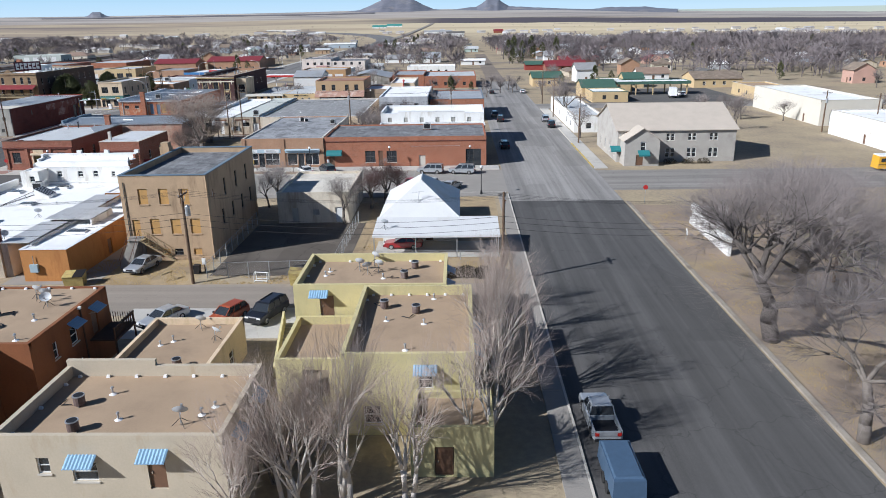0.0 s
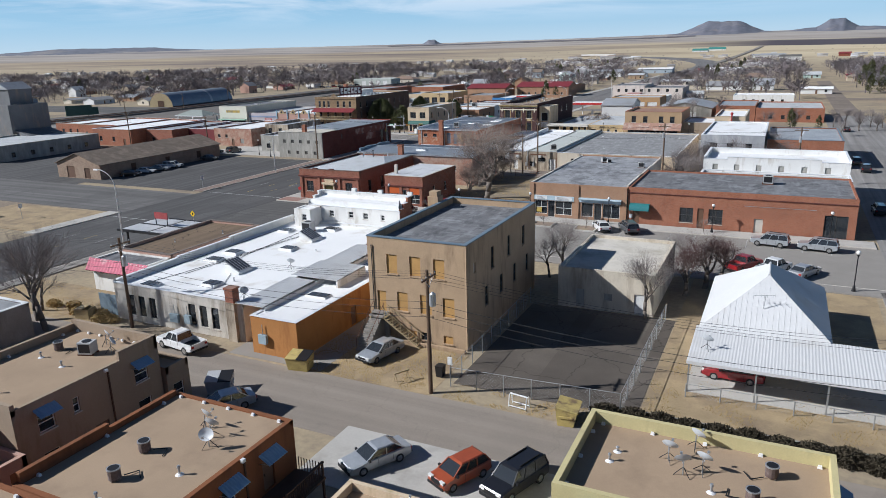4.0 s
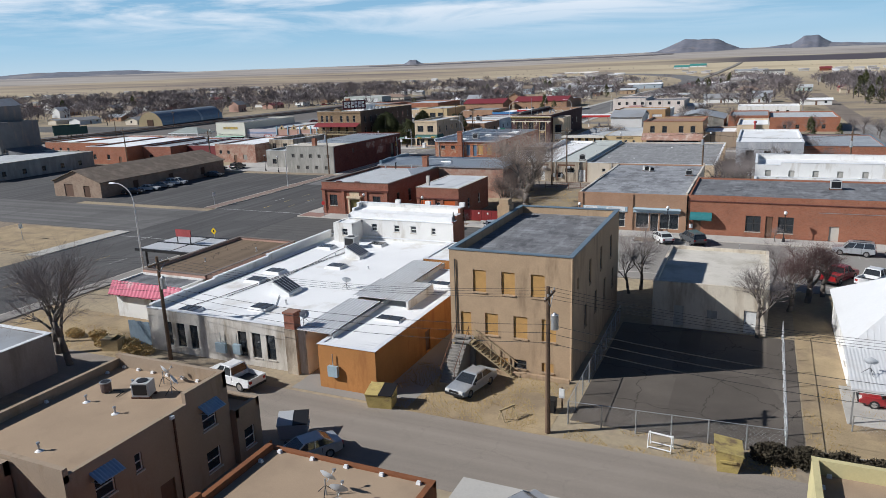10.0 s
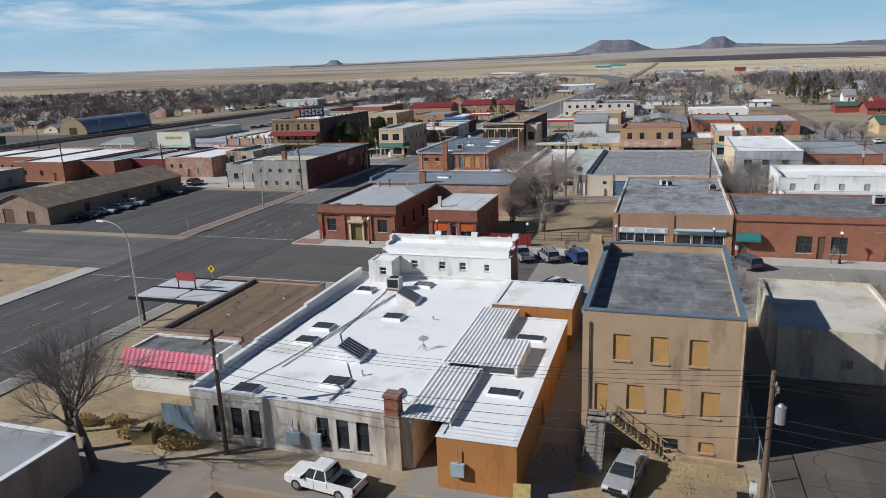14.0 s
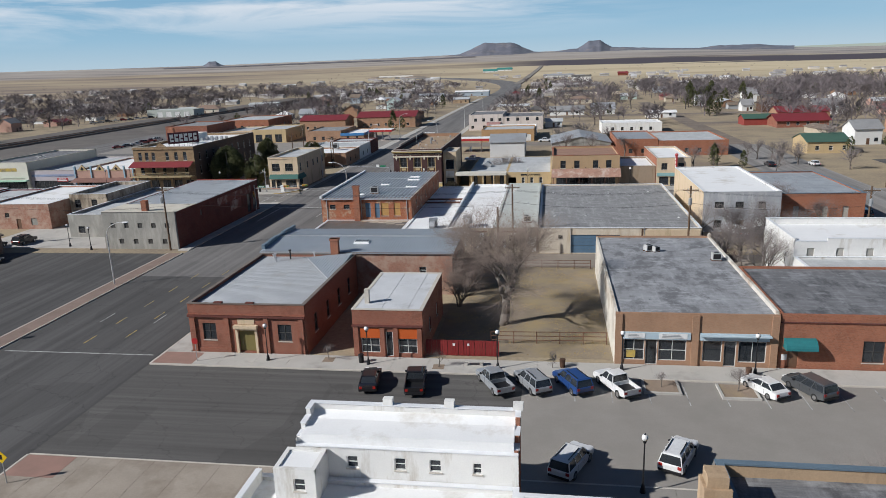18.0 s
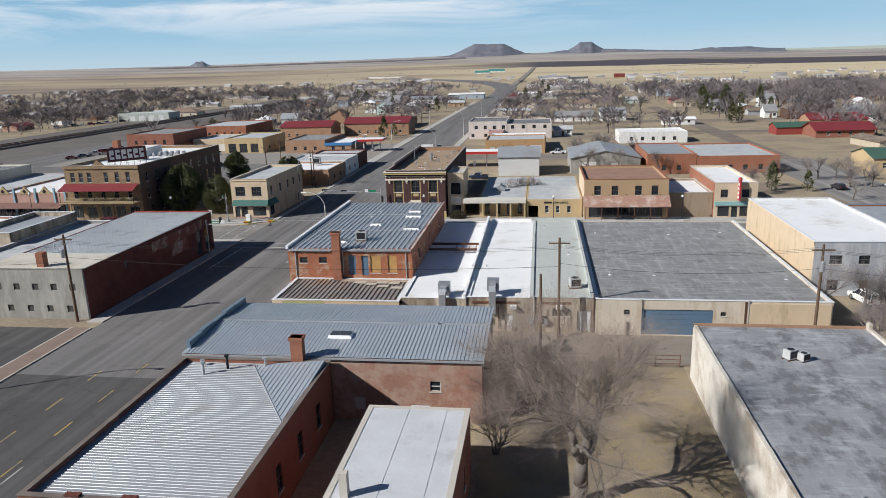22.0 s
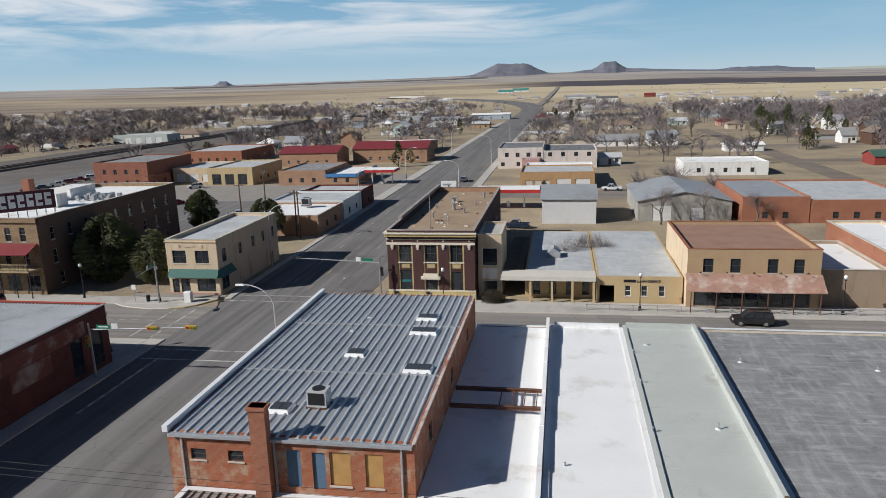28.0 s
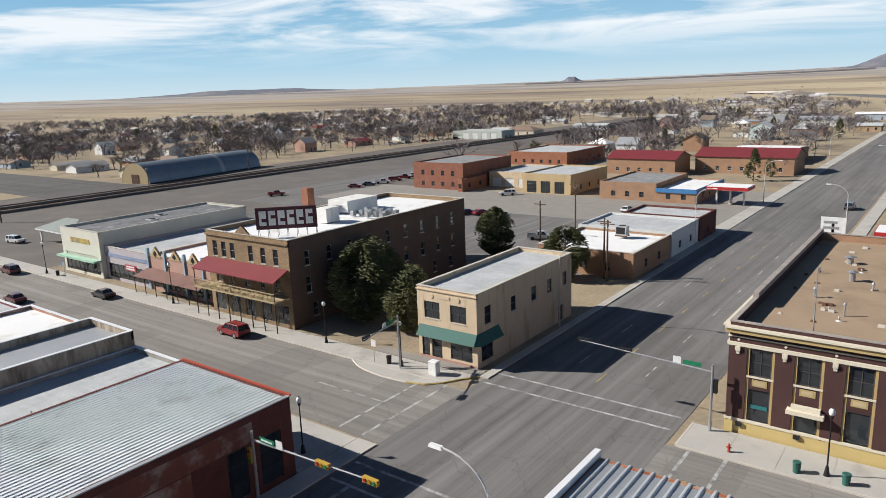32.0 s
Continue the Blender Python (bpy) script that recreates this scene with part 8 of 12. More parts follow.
for _ in range(26):
    x, y = rr.uniform(1.5, 11.5), rr.uniform(5, 40)
    part("roof_rubble", Geo().box(x, x + rr.uniform(0.2, 0.7), y, y + rr.uniform(0.2, 0.7), 9.3, 9.3 + rr.uniform(0.08, 0.25), 0.05), COPING if rr.random() < 0.4 else STEEL_RUST, bo)
lo = of("law_office")
lw = of("law_office", 1)
part("canopy_roof", Geo().box(-3.2, 9.9, -3.0, 0.6, 3.25, 3.85), M("pale_fascia", (0.6, 0.57, 0.5), 0.8, 0.06), lw, "long pale canopy over the arcade")
for x in (0.9, 3.9, 6.7, 9.6):
    part("canopy_post", Geo().box(x - 0.16, x + 0.16, -2.9, -2.58, 0, 3.19), STUCCO_LAW, lw)
part("carport_roof", Geo().box(-3.2, -0.31, 0.61, 24, 3.5, 3.7), ROOF_BROWN, lw)
part("roof_dormer", Geo().prism([(3.0, 3.55), (5.0, 3.55), (5.0, 4.6), (4.0, 5.3), (3.0, 4.6)], 8.2, 10.6), METAL_SIL, lw, "small grey gabled roof hut")
cur = bpy.data.curves.new("office_lettering", "FONT")
cur.body, cur.size, cur.extrude = "LAW OFFICE", 0.55, 0.02
tx = bpy.data.objects.new("tmp_text", cur)
scene.collection.objects.link(tx)
me = bpy.data.meshes.new_from_object(tx.evaluated_get(bpy.context.evaluated_depsgraph_get()))
bpy.data.objects.remove(tx)
me.materials.clear()
me.materials.append(STEEL_BLK)
t = part("lettering", me, None, lo, "dark wall lettering")
t.matrix_basis = pose(5.4, -0.03, 3.05, 90, 0, 0)
part("name_bar", Geo().box(3.6, 5.2, -0.03, -0.004, 3.07, 3.45), STEEL_BLK, lo, "plain dark bar of lettering")
cur = bpy.data.curves.new("drugs_lettering", "FONT")
cur.body, cur.size, cur.extrude = "DRUGS", 0.52, 0.008
tx = bpy.data.objects.new("tmp_text", cur)
scene.collection.objects.link(tx)
me = bpy.data.meshes.new_from_object(tx.evaluated_get(bpy.context.evaluated_depsgraph_get()))
bpy.data.objects.remove(tx)
me.materials.clear()
me.materials.append(M("faded_cream_paint", (0.60, 0.58, 0.36), 0.9, 0.2))
t = part("lettering", me, None, ra, "faded cream painted lettering")
t.matrix_basis = pose(4.5, -0.025, 2.85, 90, 0, 0)
part("painted_sign", Geo().box(1.3, 6.6, -0.012, -0.003, 2.5, 3.65), M("faded_green_paint", (0.36, 0.36, 0.17), 0.9, 0.2), ra, "faded green painted wall sign")
part("sign_bar", Geo().box(2.2, 4.1, -0.02, -0.013, 2.9, 3.15), MATS["faded_cream_paint"], ra, "plain pale bar of lettering")
ts = of("tan_store")
RUST_CANOPY = M("rusty_tin_canopy", (0.34, 0.20, 0.15), 0.75, 0.25, 0.8, stain=(0.5, 0.42, 0.36), amount=0.4)
part("canopy_roof", Geo().prism([(-2.4, 3.1), (0.0, 4.9), (0.0, 4.78), (-2.4, 2.98)], -0.2, 16.7, "x"), RUST_CANOPY, ts, "sloping rusty tin canopy")
for k in range(6):
    part("canopy_post", Geo().box(0.2 + 3.15 * k, 0.32 + 3.15 * k, -2.3, -2.18, 0, 3.0), STEEL_RUST, ts)
for k in range(5):
    part("wall_lamp", Geo().tube((1.6 + 3.3 * k, -0.02, 5.0), (1.6 + 3.3 * k, -0.7, 5.3), 0.025).ball(1.6 + 3.3 * k, -0.75, 5.22, 0.12, 8, 4), STEEL_BLK, ts)
th = of("theatre")
band(th, "marquee_band", 0.1, 8.1, 2.6, 3.4, M("aqua_trim", (0.25, 0.42, 0.42), 0.7, 0.08), 0.3)
sg = part("vertical_sign", Geo().box(4.4, 4.75, -1.2, -0.05, 3.8, 7.6), plain("sign_red", (0.4, 0.05, 0.05)), th, "tall red sign with white shapes")
for k in range(4):
    part("sign_bar", Geo().box(4.36, 4.79, -1.0, -0.25, 4.1 + 0.85 * k, 4.6 + 0.85 * k), PLASTIC_W, sg)
part("sign_top", Geo().ball(4.58, -0.6, 7.9, 0.42, 10, 6), plain("sign_red", (0.4, 0.05, 0.05)), sg)

# cream corner shop
co = of("corner_shop")
part("awning", Geo().prism([(-0.75, 2.9), (-0.65, 2.86), (-0.01, 3.95), (-0.01, 4.1)], 0.2, 8.3, "x"), AWN_GREEN, co, "dark green canvas awning")
part("awning", Geo().prism([(8.31, 4.1), (8.31, 3.95), (8.95, 2.86), (9.05, 2.9)], 0.0, 4.4, "y"), AWN_GREEN, co, "dark green canvas awning")
part("awning_corner", Geo().add([(8.3, -0.01, 4.1), (8.3, -0.75, 2.9), (9.05, 0.0, 2.9), (8.31, 0.0, 3.9)], [(0, 1, 2), (0, 2, 3), (3, 2, 1), (0, 3, 1)]), AWN_GREEN, co)
band(co, "transom_panel", 0.5, 7.8, 2.55, 2.85, M("pink_base", (0.42, 0.25, 0.2), 0.85), 0.04)
band(co, "base_course", 0, 8.3, 0, 0.4, M("pink_base", (0.42, 0.25, 0.2), 0.85), 0.05)
band(co, "cornice", -0.1, 8.4, 8.3, 8.45, STUCCO_CRM, 0.14)
for x in (2.1, 5.8):
    part("rosette", Geo().wheel(x, -0.08, -0.004, 7.7, 0.28, 12), STUCCO_CRM, co)
band(co, "name_panel", 3.2, 4.7, 7.5, 7.9, STUCCO_CRM, 0.06)

# old hotel: porch, balcony, roof sign
ho = of("old_hotel")
part("porch_roof", Geo().prism([(-3.0, 6.3), (0.0, 7.35), (0.0, 7.25), (-3.0, 6.18)], -0.4, 19.4, "x"), METAL_RED, ho, "maroon metal porch roof")
part("balcony_floor", Geo().box(-0.4, 19.3, -2.9, -0.01, 3.75, 3.95), WOOD_PALE, ho)
for k in range(8):
    x = -0.2 + 2.77 * k
    part("porch_post", Geo().box(x, x + 0.12, -2.85, -2.73, 0, 3.74), STEEL_BLK, ho)
for x in (-0.2, 9.0, 19.1):
    part("upper_post", Geo().box(x, x + 0.12, -2.85, -2.73, 3.955, 6.25), WOOD_DARK, ho)
rail = part("balcony_rail", Geo().box(-0.4, 19.3, -2.88, -2.8, 4.85, 4.93), WOOD_PALE, ho)
for k in range(66):
    part("baluster", Geo().box(-0.3 + 0.295 * k, -0.25 + 0.295 * k, -2.87, -2.82, 3.955, 4.85), WOOD_PALE, rail)
band(ho, "cornice", -0.1, 19.9, 10.3, 10.55, STONE_TAN, 0.25)
part("gable_piece", Geo().prism([(7.5, 10.95), (11.0, 10.95), (9.25, 12.0)], 0.0, 0.35), STONE_TAN, ho)
part("chimney", Geo().box(1.0, 2.6, 20, 21.6, 10.4, 14.2), BRICK_ORG, ho)
part("penthouse", Geo().box(3.5, 8.5, 24, 32, 10.45, 12.2), WHITE_WALL, ho)
part("roof_unit", Geo().box(10, 12.4, 15, 18, 10.45, 12.4), WHITE_WALL, ho)
for k in range(14):
    x, y = 11 + (k % 7) * 1.15, 22 + 2.6 * (k // 7) + (k % 3)
    part("condenser", Geo().box(x, x + 0.75, y, y + 0.75, 10.45, 11.25), STEEL_GALV, ho)
ho.location, ho.scale = (-162.8, 242.8, 0), (0.9, 0.9, 1.12)
hs = thing("roof_sign", "maroon rooftop hotel sign with pale letter shapes", "sign", (-152.6, 244.0, 11.55), 44)
hs.scale = (0.66, 0.8, 0.92)
part("sign_board", Geo().box(0, 12.6, 0, 0.3, 1.3, 4.6), M("sign_maroon", (0.075, 0.02, 0.028), 0.5, 0.1, 0.6), hs)
for k in range(6):
    x = 0.7 + 1.92 * k
    part("letter_shape", Geo().box(x, x + 1.45, -0.08, -0.004, 1.9, 4.1), PLASTIC_W, hs, "plain white letter block")
    part("letter_counter", Geo().box(x + 0.5, x + 1.46, -0.1, -0.085, 2.45 + 0.5 * (k % 2), 2.95 + 0.5 * (k % 2)), M("sign_maroon", (0.075, 0.02, 0.028)), hs)
for k in range(7):
    x = 0.3 + 2.0 * k
    part("strut", Geo().tube((x, 0.2, 0), (x, 0.2, 1.3), 0.05).tube((x, 2.2, 0), (x, 0.35, 3.6), 0.05), STEEL_BLK, hs)

# gilded gables and fronts of the shops west of the hotel
west_shops = [o for o in bpy.data.objects if o.parent is None and o.name.startswith("shop") and -215 < o.location.x < -160 and 240 < o.location.y < 250]
for o in west_shops:
    W = 14.0 if o.location.x < -205 else 13.9 if o.location.x < -190 else 18.4
    if o.location.x < -205:
        band(o, "fascia_panel", 3.6, 10.6, 5.9, 6.8, PAINT_Y, 0.05)
        band(o, "canopy", 0.1, W, 3.05, 3.4, M("mint_canopy", (0.35, 0.55, 0.42), 0.7), 1.4)
    elif o.location.x < -190:
        band(o, "frieze", 0.3, W - 0.3, 4.2, 4.8, M("blue_grey_frieze", (0.25, 0.3, 0.42), 0.7), 0.08)
        sg = part("hanging_sign", Geo().box(9.5, 12.8, -1.7, -1.5, 3.0, 4.0), plain("sign_red", (0.4, 0.05, 0.05)), o, "red hanging sign with pale bars")
        part("sign_bar", Geo().box(9.8, 12.5, -1.73, -1.705, 3.2, 3.45).box(10.0, 12.3, -1.73, -1.705, 3.6, 3.85), PLASTIC_W, sg)
    else:
        for x in (2.5, 8.0, 13.0):
            p = part("gable_front", Geo().prism([(x - 1.6, 5.7), (x + 1.6, 5.7), (x, 7.4)], -0.1, 0.25), STUCCO_LAW, o)
            part("gable_gem", Geo().prism([(x - 0.5, 6.2), (x, 5.8), (x + 0.5, 6.2), (x, 6.8)], -0.16, -0.11), STEEL_BLK, p)
        for x in (0.2, 5.2, 10.6, 15.4, 18.0):
            part("pinnacle", Geo().box(x - 0.22, x + 0.22, -0.25, 0.2, 0, 7.0, 0.02), M("blue_post", (0.28, 0.42, 0.5), 0.7), o)
        part("awning", Geo().prism([(-3.0, 2.9), (0, 3.7), (0, 3.6), (-3.0, 2.8)], 0, 18.0, "x"), M("brown_awning", (0.2, 0.11, 0.09), 0.8, 0.2), o, "faded brown sloping awning")
        for k in range(6):
            part("awning_post", Geo().box(0.1 + 3 * k, 0.2 + 3 * k, -2.9, -2.8, 0, 2.85), STEEL_BLK, o)


# ---- white metal-roofed house and carport ----
def corrugated(x0, x1, y0, y1, z0, z1, pitch=0.4, amp=0.03):
    """A ribbed sheet that rises from z0 at y0 to z1 at y1."""
    g, n = Geo(), int((x1 - x0) / pitch * 2)
    pts = []
    for k in range(n + 1):
        x, a = x0 + (x1 - x0) * k / n, amp * (1 if k % 2 else -1)
        pts += [(x, y0, z0 + a), (x, y1, z1 + a), (x, y0, z0 + a - 0.05), (x, y1, z1 + a - 0.05)]
    f = []
    for k in range(n):
        o = 4 * k
        f += [(o, o + 4, o + 5, o + 1), (o + 2, o + 3, o + 7, o + 6), (o, o + 2, o + 6, o + 4), (o + 1, o + 5, o + 7, o + 3)]
    return g.add(pts, f)


def white_house():
    top = thing("white_house", "low white house with a hipped metal roof", "house", (-10.0, 86.6, 0))
    W, D, e, r = 9.6, 14.6, 3.3, 7.0
    holes = {"s": [(2, 3.2, 0.9, 2.2, "w"), (5.5, 6.5, 0.1, 2.2, "d")], "w": row(3, 2, 4.4, 1.1, 0.9, 2.2), "e": row(3, 2, 4.4, 1.1, 0.9, 2.2), "n": [(3, 4.4, 0.9, 2.2, "w")]}
    for s in "snwe":
        part("wall", wall_geo(s, W, D, e, e, holes[s]), WHITE_WALL, top)
        for o in holes[s]:
            fill_opening(top, side_map(s, W, D), o, {})
    o = 0.4
    c = [(-o, -o, e), (W + o, -o, e), (W + o, D + o, e), (-o, D + o, e)]
    a, b = (W / 2, W / 2 + 0.6, r), (W / 2, D - W / 2 - 0.6, r)
    for pts in ((c[0], c[1], a), (c[1], c[2], b, a), (c[2], c[3], b), (c[3], c[0], a, b)):
        q = [(x, y, z - 0.12) for x, y, z in pts]
        n = len(pts)
        part("roof_slope", Geo().add([*pts, *q], [tuple(range(n)), tuple(range(2 * n - 1, n - 1, -1))] + [(k, n + k, n + (k + 1) % n, (k + 1) % n) for k in range(n)]), METAL_WHITE, top)
    me = Geo().box(-0.02, 0.02, 0, 1, 0, 0.018).mesh("hip_rib", METAL_WHITE)
    for k in range(24):
        x = -0.3 + 0.44 * k
        run = (W / 2 + 1.0) * (1 - abs(x - W / 2) / (W / 2 + o))
        if run > 0.3:
            p = part("roof_rib", me, None, top)
            p.matrix_basis = Matrix.Translation((x, -o, e)) @ pose(0, 0, 0, math.degrees(math.atan2(r - e, W / 2 + 1.0)), 0, 0) @ Matrix.Diagonal((1, run * math.hypot(1, (r - e) / (W / 2 + 1)), 1, 1))
    part("ridge_cap", Geo().tube((W / 2, W / 2 + 0.5, r + 0.02), (W / 2, D - W / 2 - 0.5, r + 0.02), 0.1), METAL_WHITE, top)
    an = thing("roof_antenna", "bent television antenna on the white roof", "antenna", (-5.4, 88.6, 4.9))
    part("mast", Geo().tube((0, 0, 0), (0.1, 0, 1.3), 0.03), STEEL_GALV, an)
    part("boom", Geo().tube((-0.8, 0, 1.1), (0.8, 0.1, 1.25), 0.02), STEEL_GALV, an)
    for k in range(4):
        part("element", Geo().tube((-0.7 + 0.45 * k, -0.4, 1.14 + 0.02 * k), (-0.7 + 0.45 * k, 0.4, 1.14 + 0.02 * k), 0.015), STEEL_GALV, an)
    cp = thing("carport", "long white corrugated carport on posts", "carport", (-10.6, 79.9, 0))
    part("sheet_roof", corrugated(0, 15.4, 0, 6.6, 2.75, 3.35, 0.24, 0.007), METAL_WHITE, cp)
    part("fascia", Geo().box(0, 15.4, -0.06, -0.002, 2.55, 2.8), METAL_WHITE, cp)
    for x in (0.2, 5.2, 10.2, 15.2):
        part("post", Geo().box(x - 0.06, x + 0.06, 0.1, 0.22, 0, 2.66), STEEL_GALV, cp)
        if x > 10.3:
            part("post", Geo().box(x - 0.06, x + 0.06, 6.3, 6.42, 0, 3.25), STEEL_GALV, cp)
    part("floor_slab", Geo().box(0, 15.4, 0.1, 6.5, 0, 0.08), CONCRETE_NEW, cp)


white_house()

# ---- the workshop roof: skylights, corrugated lean-to, chimney, stair of the old hall ----


def skylight(x, y, z, w, d, pitched=False):
    top = thing("skylight", "dark glazed skylight on a white kerb" if not pitched else "pitched glass skylight on the white roof", "skylight", (x, y, z), 0, "roof skylights")
    if pitched:
        part("kerb", Geo().box(-w / 2, w / 2, -d / 2, d / 2, 0, 0.3), ROOF_WHITE, top)
        part("monitor", Geo().prism([(-w / 2, 0.302), (w / 2, 0.302), (-w / 2, 1.35)], -d / 2, d / 2), ROOF_WHITE, top)
        part("glass_slope", Geo().prism([(-w / 2 + 0.1, 1.34), (w / 2 - 0.1, 0.40), (w / 2 - 0.1, 0.44), (-w / 2 + 0.1, 1.38)], -d / 2 + 0.1, d / 2 - 0.1), GLASS_SKY, top)
        for k in range(6):
            u = -d / 2 + 0.1 + (d - 0.2) * k / 5
            part("glazing_bar", Geo().tube((-w / 2 + 0.1, u, 1.4), (w / 2 - 0.1, u, 0.46), 0.022, n=4), STEEL_GALV, top)
    else:
        part("kerb", Geo().box(-w / 2 - 0.2, w / 2 + 0.2, -d / 2 - 0.2, d / 2 + 0.2, 0, 0.28, 0.12), ROOF_WHITE, top)
        part("glass", Geo().box(-w / 2, w / 2, -d / 2, d / 2, 0.282, 0.33), GLASS_SKY, top)
        part("glazing_bar", Geo().box(-0.03, 0.03, -d / 2, d / 2, 0.332, 0.36), FRAME_D, top)


for x, y in ((-59.9, 92.6), (-58.9, 78.2), (-65.4, 88.8), (-65.3, 85.4), (-65.1, 75.5), (-66.0, 100.0), (-60.4, 102.9)):
    skylight(x, y, 3.8, 1.7, 1.3)
skylight(-60.0, 97.4, 3.8, 2.0, 2.2, True)
skylight(-59.6, 83.1, 3.8, 2.0, 2.2, True)
for x, y in ((-46.2, 90.4), (-46.1, 79.6)):
    skylight(x, y, 3.6, 2.2, 1.0)
ct = thing("passage_roof", "ribbed pale metal roof over the passage", "canopy", (-51.9, 73.9, 0))
part("lower_sheet", corrugated(0.0, 3.4, 0, 8.4, 4.18, 4.3, 0.34, 0.035), SHEET_PALE, ct)
part("upper_sheet", corrugated(0.2, 6.2, 8.5, 14.0, 4.55, 4.62, 0.34, 0.035), SHEET_PALE, ct)
part("rear_sheet", corrugated(0.0, 3.6, 14.1, 22.0, 4.3, 4.42, 0.34, 0.035), SHEET_PALE, ct)
part("side_wall", Geo().box(3.3, 3.45, 0.2, 23, 3.6, 4.1), WHITE_WALL, ct)
part("side_wall", Geo().box(6.0, 6.2, 8.5, 14.0, 3.62, 4.5), WHITE_WALL, ct)
ch = thing("chimney", "square red brick chimney on the workshop parapet", "chimney", (-52.6, 74.3, 0))
part("shaft", Geo().box(-0.5, 0.5, -0.45, 0.45, 4.1, 5.4).box(-0.58, 0.58, -0.53, 0.53, 5.4, 5.6), BRICK_RED, ch)
part("pier", Geo().box(-0.55, 0.55, -0.5, 0.5, 0, 4.098), PLASTER_OLD, ch)
ch = thing("chimney", "tan stuccoed chimney on the old hall", "chimney", (-41.3, 97.0, 0))
part("shaft", Geo().box(-0.65, 0.65, -0.7, 0.7, 0, 11.0).box(-0.5, 0.5, -0.55, 0.55, 11.0, 11.6), STUCCO_TAN, ch)
hall3 = of("old_hall")
part("drain_pipe", Geo().tube((0.5, -0.08, 0), (0.5, -0.08, 9.5), 0.05), FRAME_D, hall3)
part("chamfer", Geo().tube((10.46, 0.05, 0), (10.46, 0.05, 10.2), 0.12), STUCCO_TAN, hall3)
shutter = of("shop_hut", 1)
part("pink_awning", corrugated(-0.4, 9.5, -0.75, 0.1, 2.75, 4.05, 0.5, 0.04), M("faded_pink_metal", (0.50, 0.09, 0.15), 0.6, 0.18, 0.7, stain=(0.55, 0.3, 0.32), amount=0.3), shutter, "faded pink metal mansard")
part("awning_soffit", Geo().box(-0.4, 9.5, -0.7, -0.01, 2.62, 2.7), WOOD_DARK, shutter)
wc = thing("walk_canopy", "flat canopy of grey corrugated panels on posts", "canopy", (-92.6, 94.3, 0))
for i in range(2):
    for j in range(2):
        part("roof_panel", corrugated(0.2 + 5.6 * i, 5.5 + 5.6 * i, 0.2 + 3.9 * j, 3.8 + 3.9 * j, 3.2, 3.25, 0.3, 0.02), SHEET_PALE, wc)
part("frame_beam", Geo().box(0, 11.6, -0.1, 0.15, 3.0, 3.35).box(0, 11.6, 3.86, 4.06, 3.0, 3.35).box(0, 11.6, 7.78, 8.0, 3.0, 3.35), STEEL_BLK, wc)
for x, y in ((0.8, 1), (0.8, 7), (6, 4)):
    part("post", Geo().cyl(x, y, 0, 3.0, 0.16), STEEL_BLK, wc)


def pavilion(x, y, w, d):
    """A hipped roof on posts over the corner lot."""
    top = thing("pavilion", "open pavilion with a grey-green hipped roof", "pavilion", (x, y, 0), 0)
    sheet = M("grey_green_shingles", (0.25, 0.28, 0.26), 0.9, 0.12)
    a, o = w / 2 - d / 2, 0.6
    part("roof", Geo().add([(-w / 2 - o, -d / 2 - o, 3.3), (w / 2 + o, -d / 2 - o, 3.3), (w / 2 + o, d / 2 + o, 3.3), (-w / 2 - o, d / 2 + o, 3.3), (-a, 0, 5.4), (a, 0, 5.4)], [(0, 1, 5, 4), (1, 2, 5), (2, 3, 4, 5), (3, 0, 4), (3, 2, 1, 0)]), sheet, top)
    part("fascia", Geo().box(-w / 2 - o, w / 2 + o, -d / 2 - o, d / 2 + o, 3.0, 3.296), COPING_WHITE, top)
    for px_ in (-1, 1):
        for py_ in (-1, 1):
            part("post", Geo().box(px_ * (w / 2 - 0.3) - 0.2, px_ * (w / 2 - 0.3) + 0.2, py_ * (d / 2 - 0.3) - 0.2, py_ * (d / 2 - 0.3) + 0.2, 0, 3.0), COPING_WHITE, top)


pavilion(-238.0, 259.0, 15, 9)


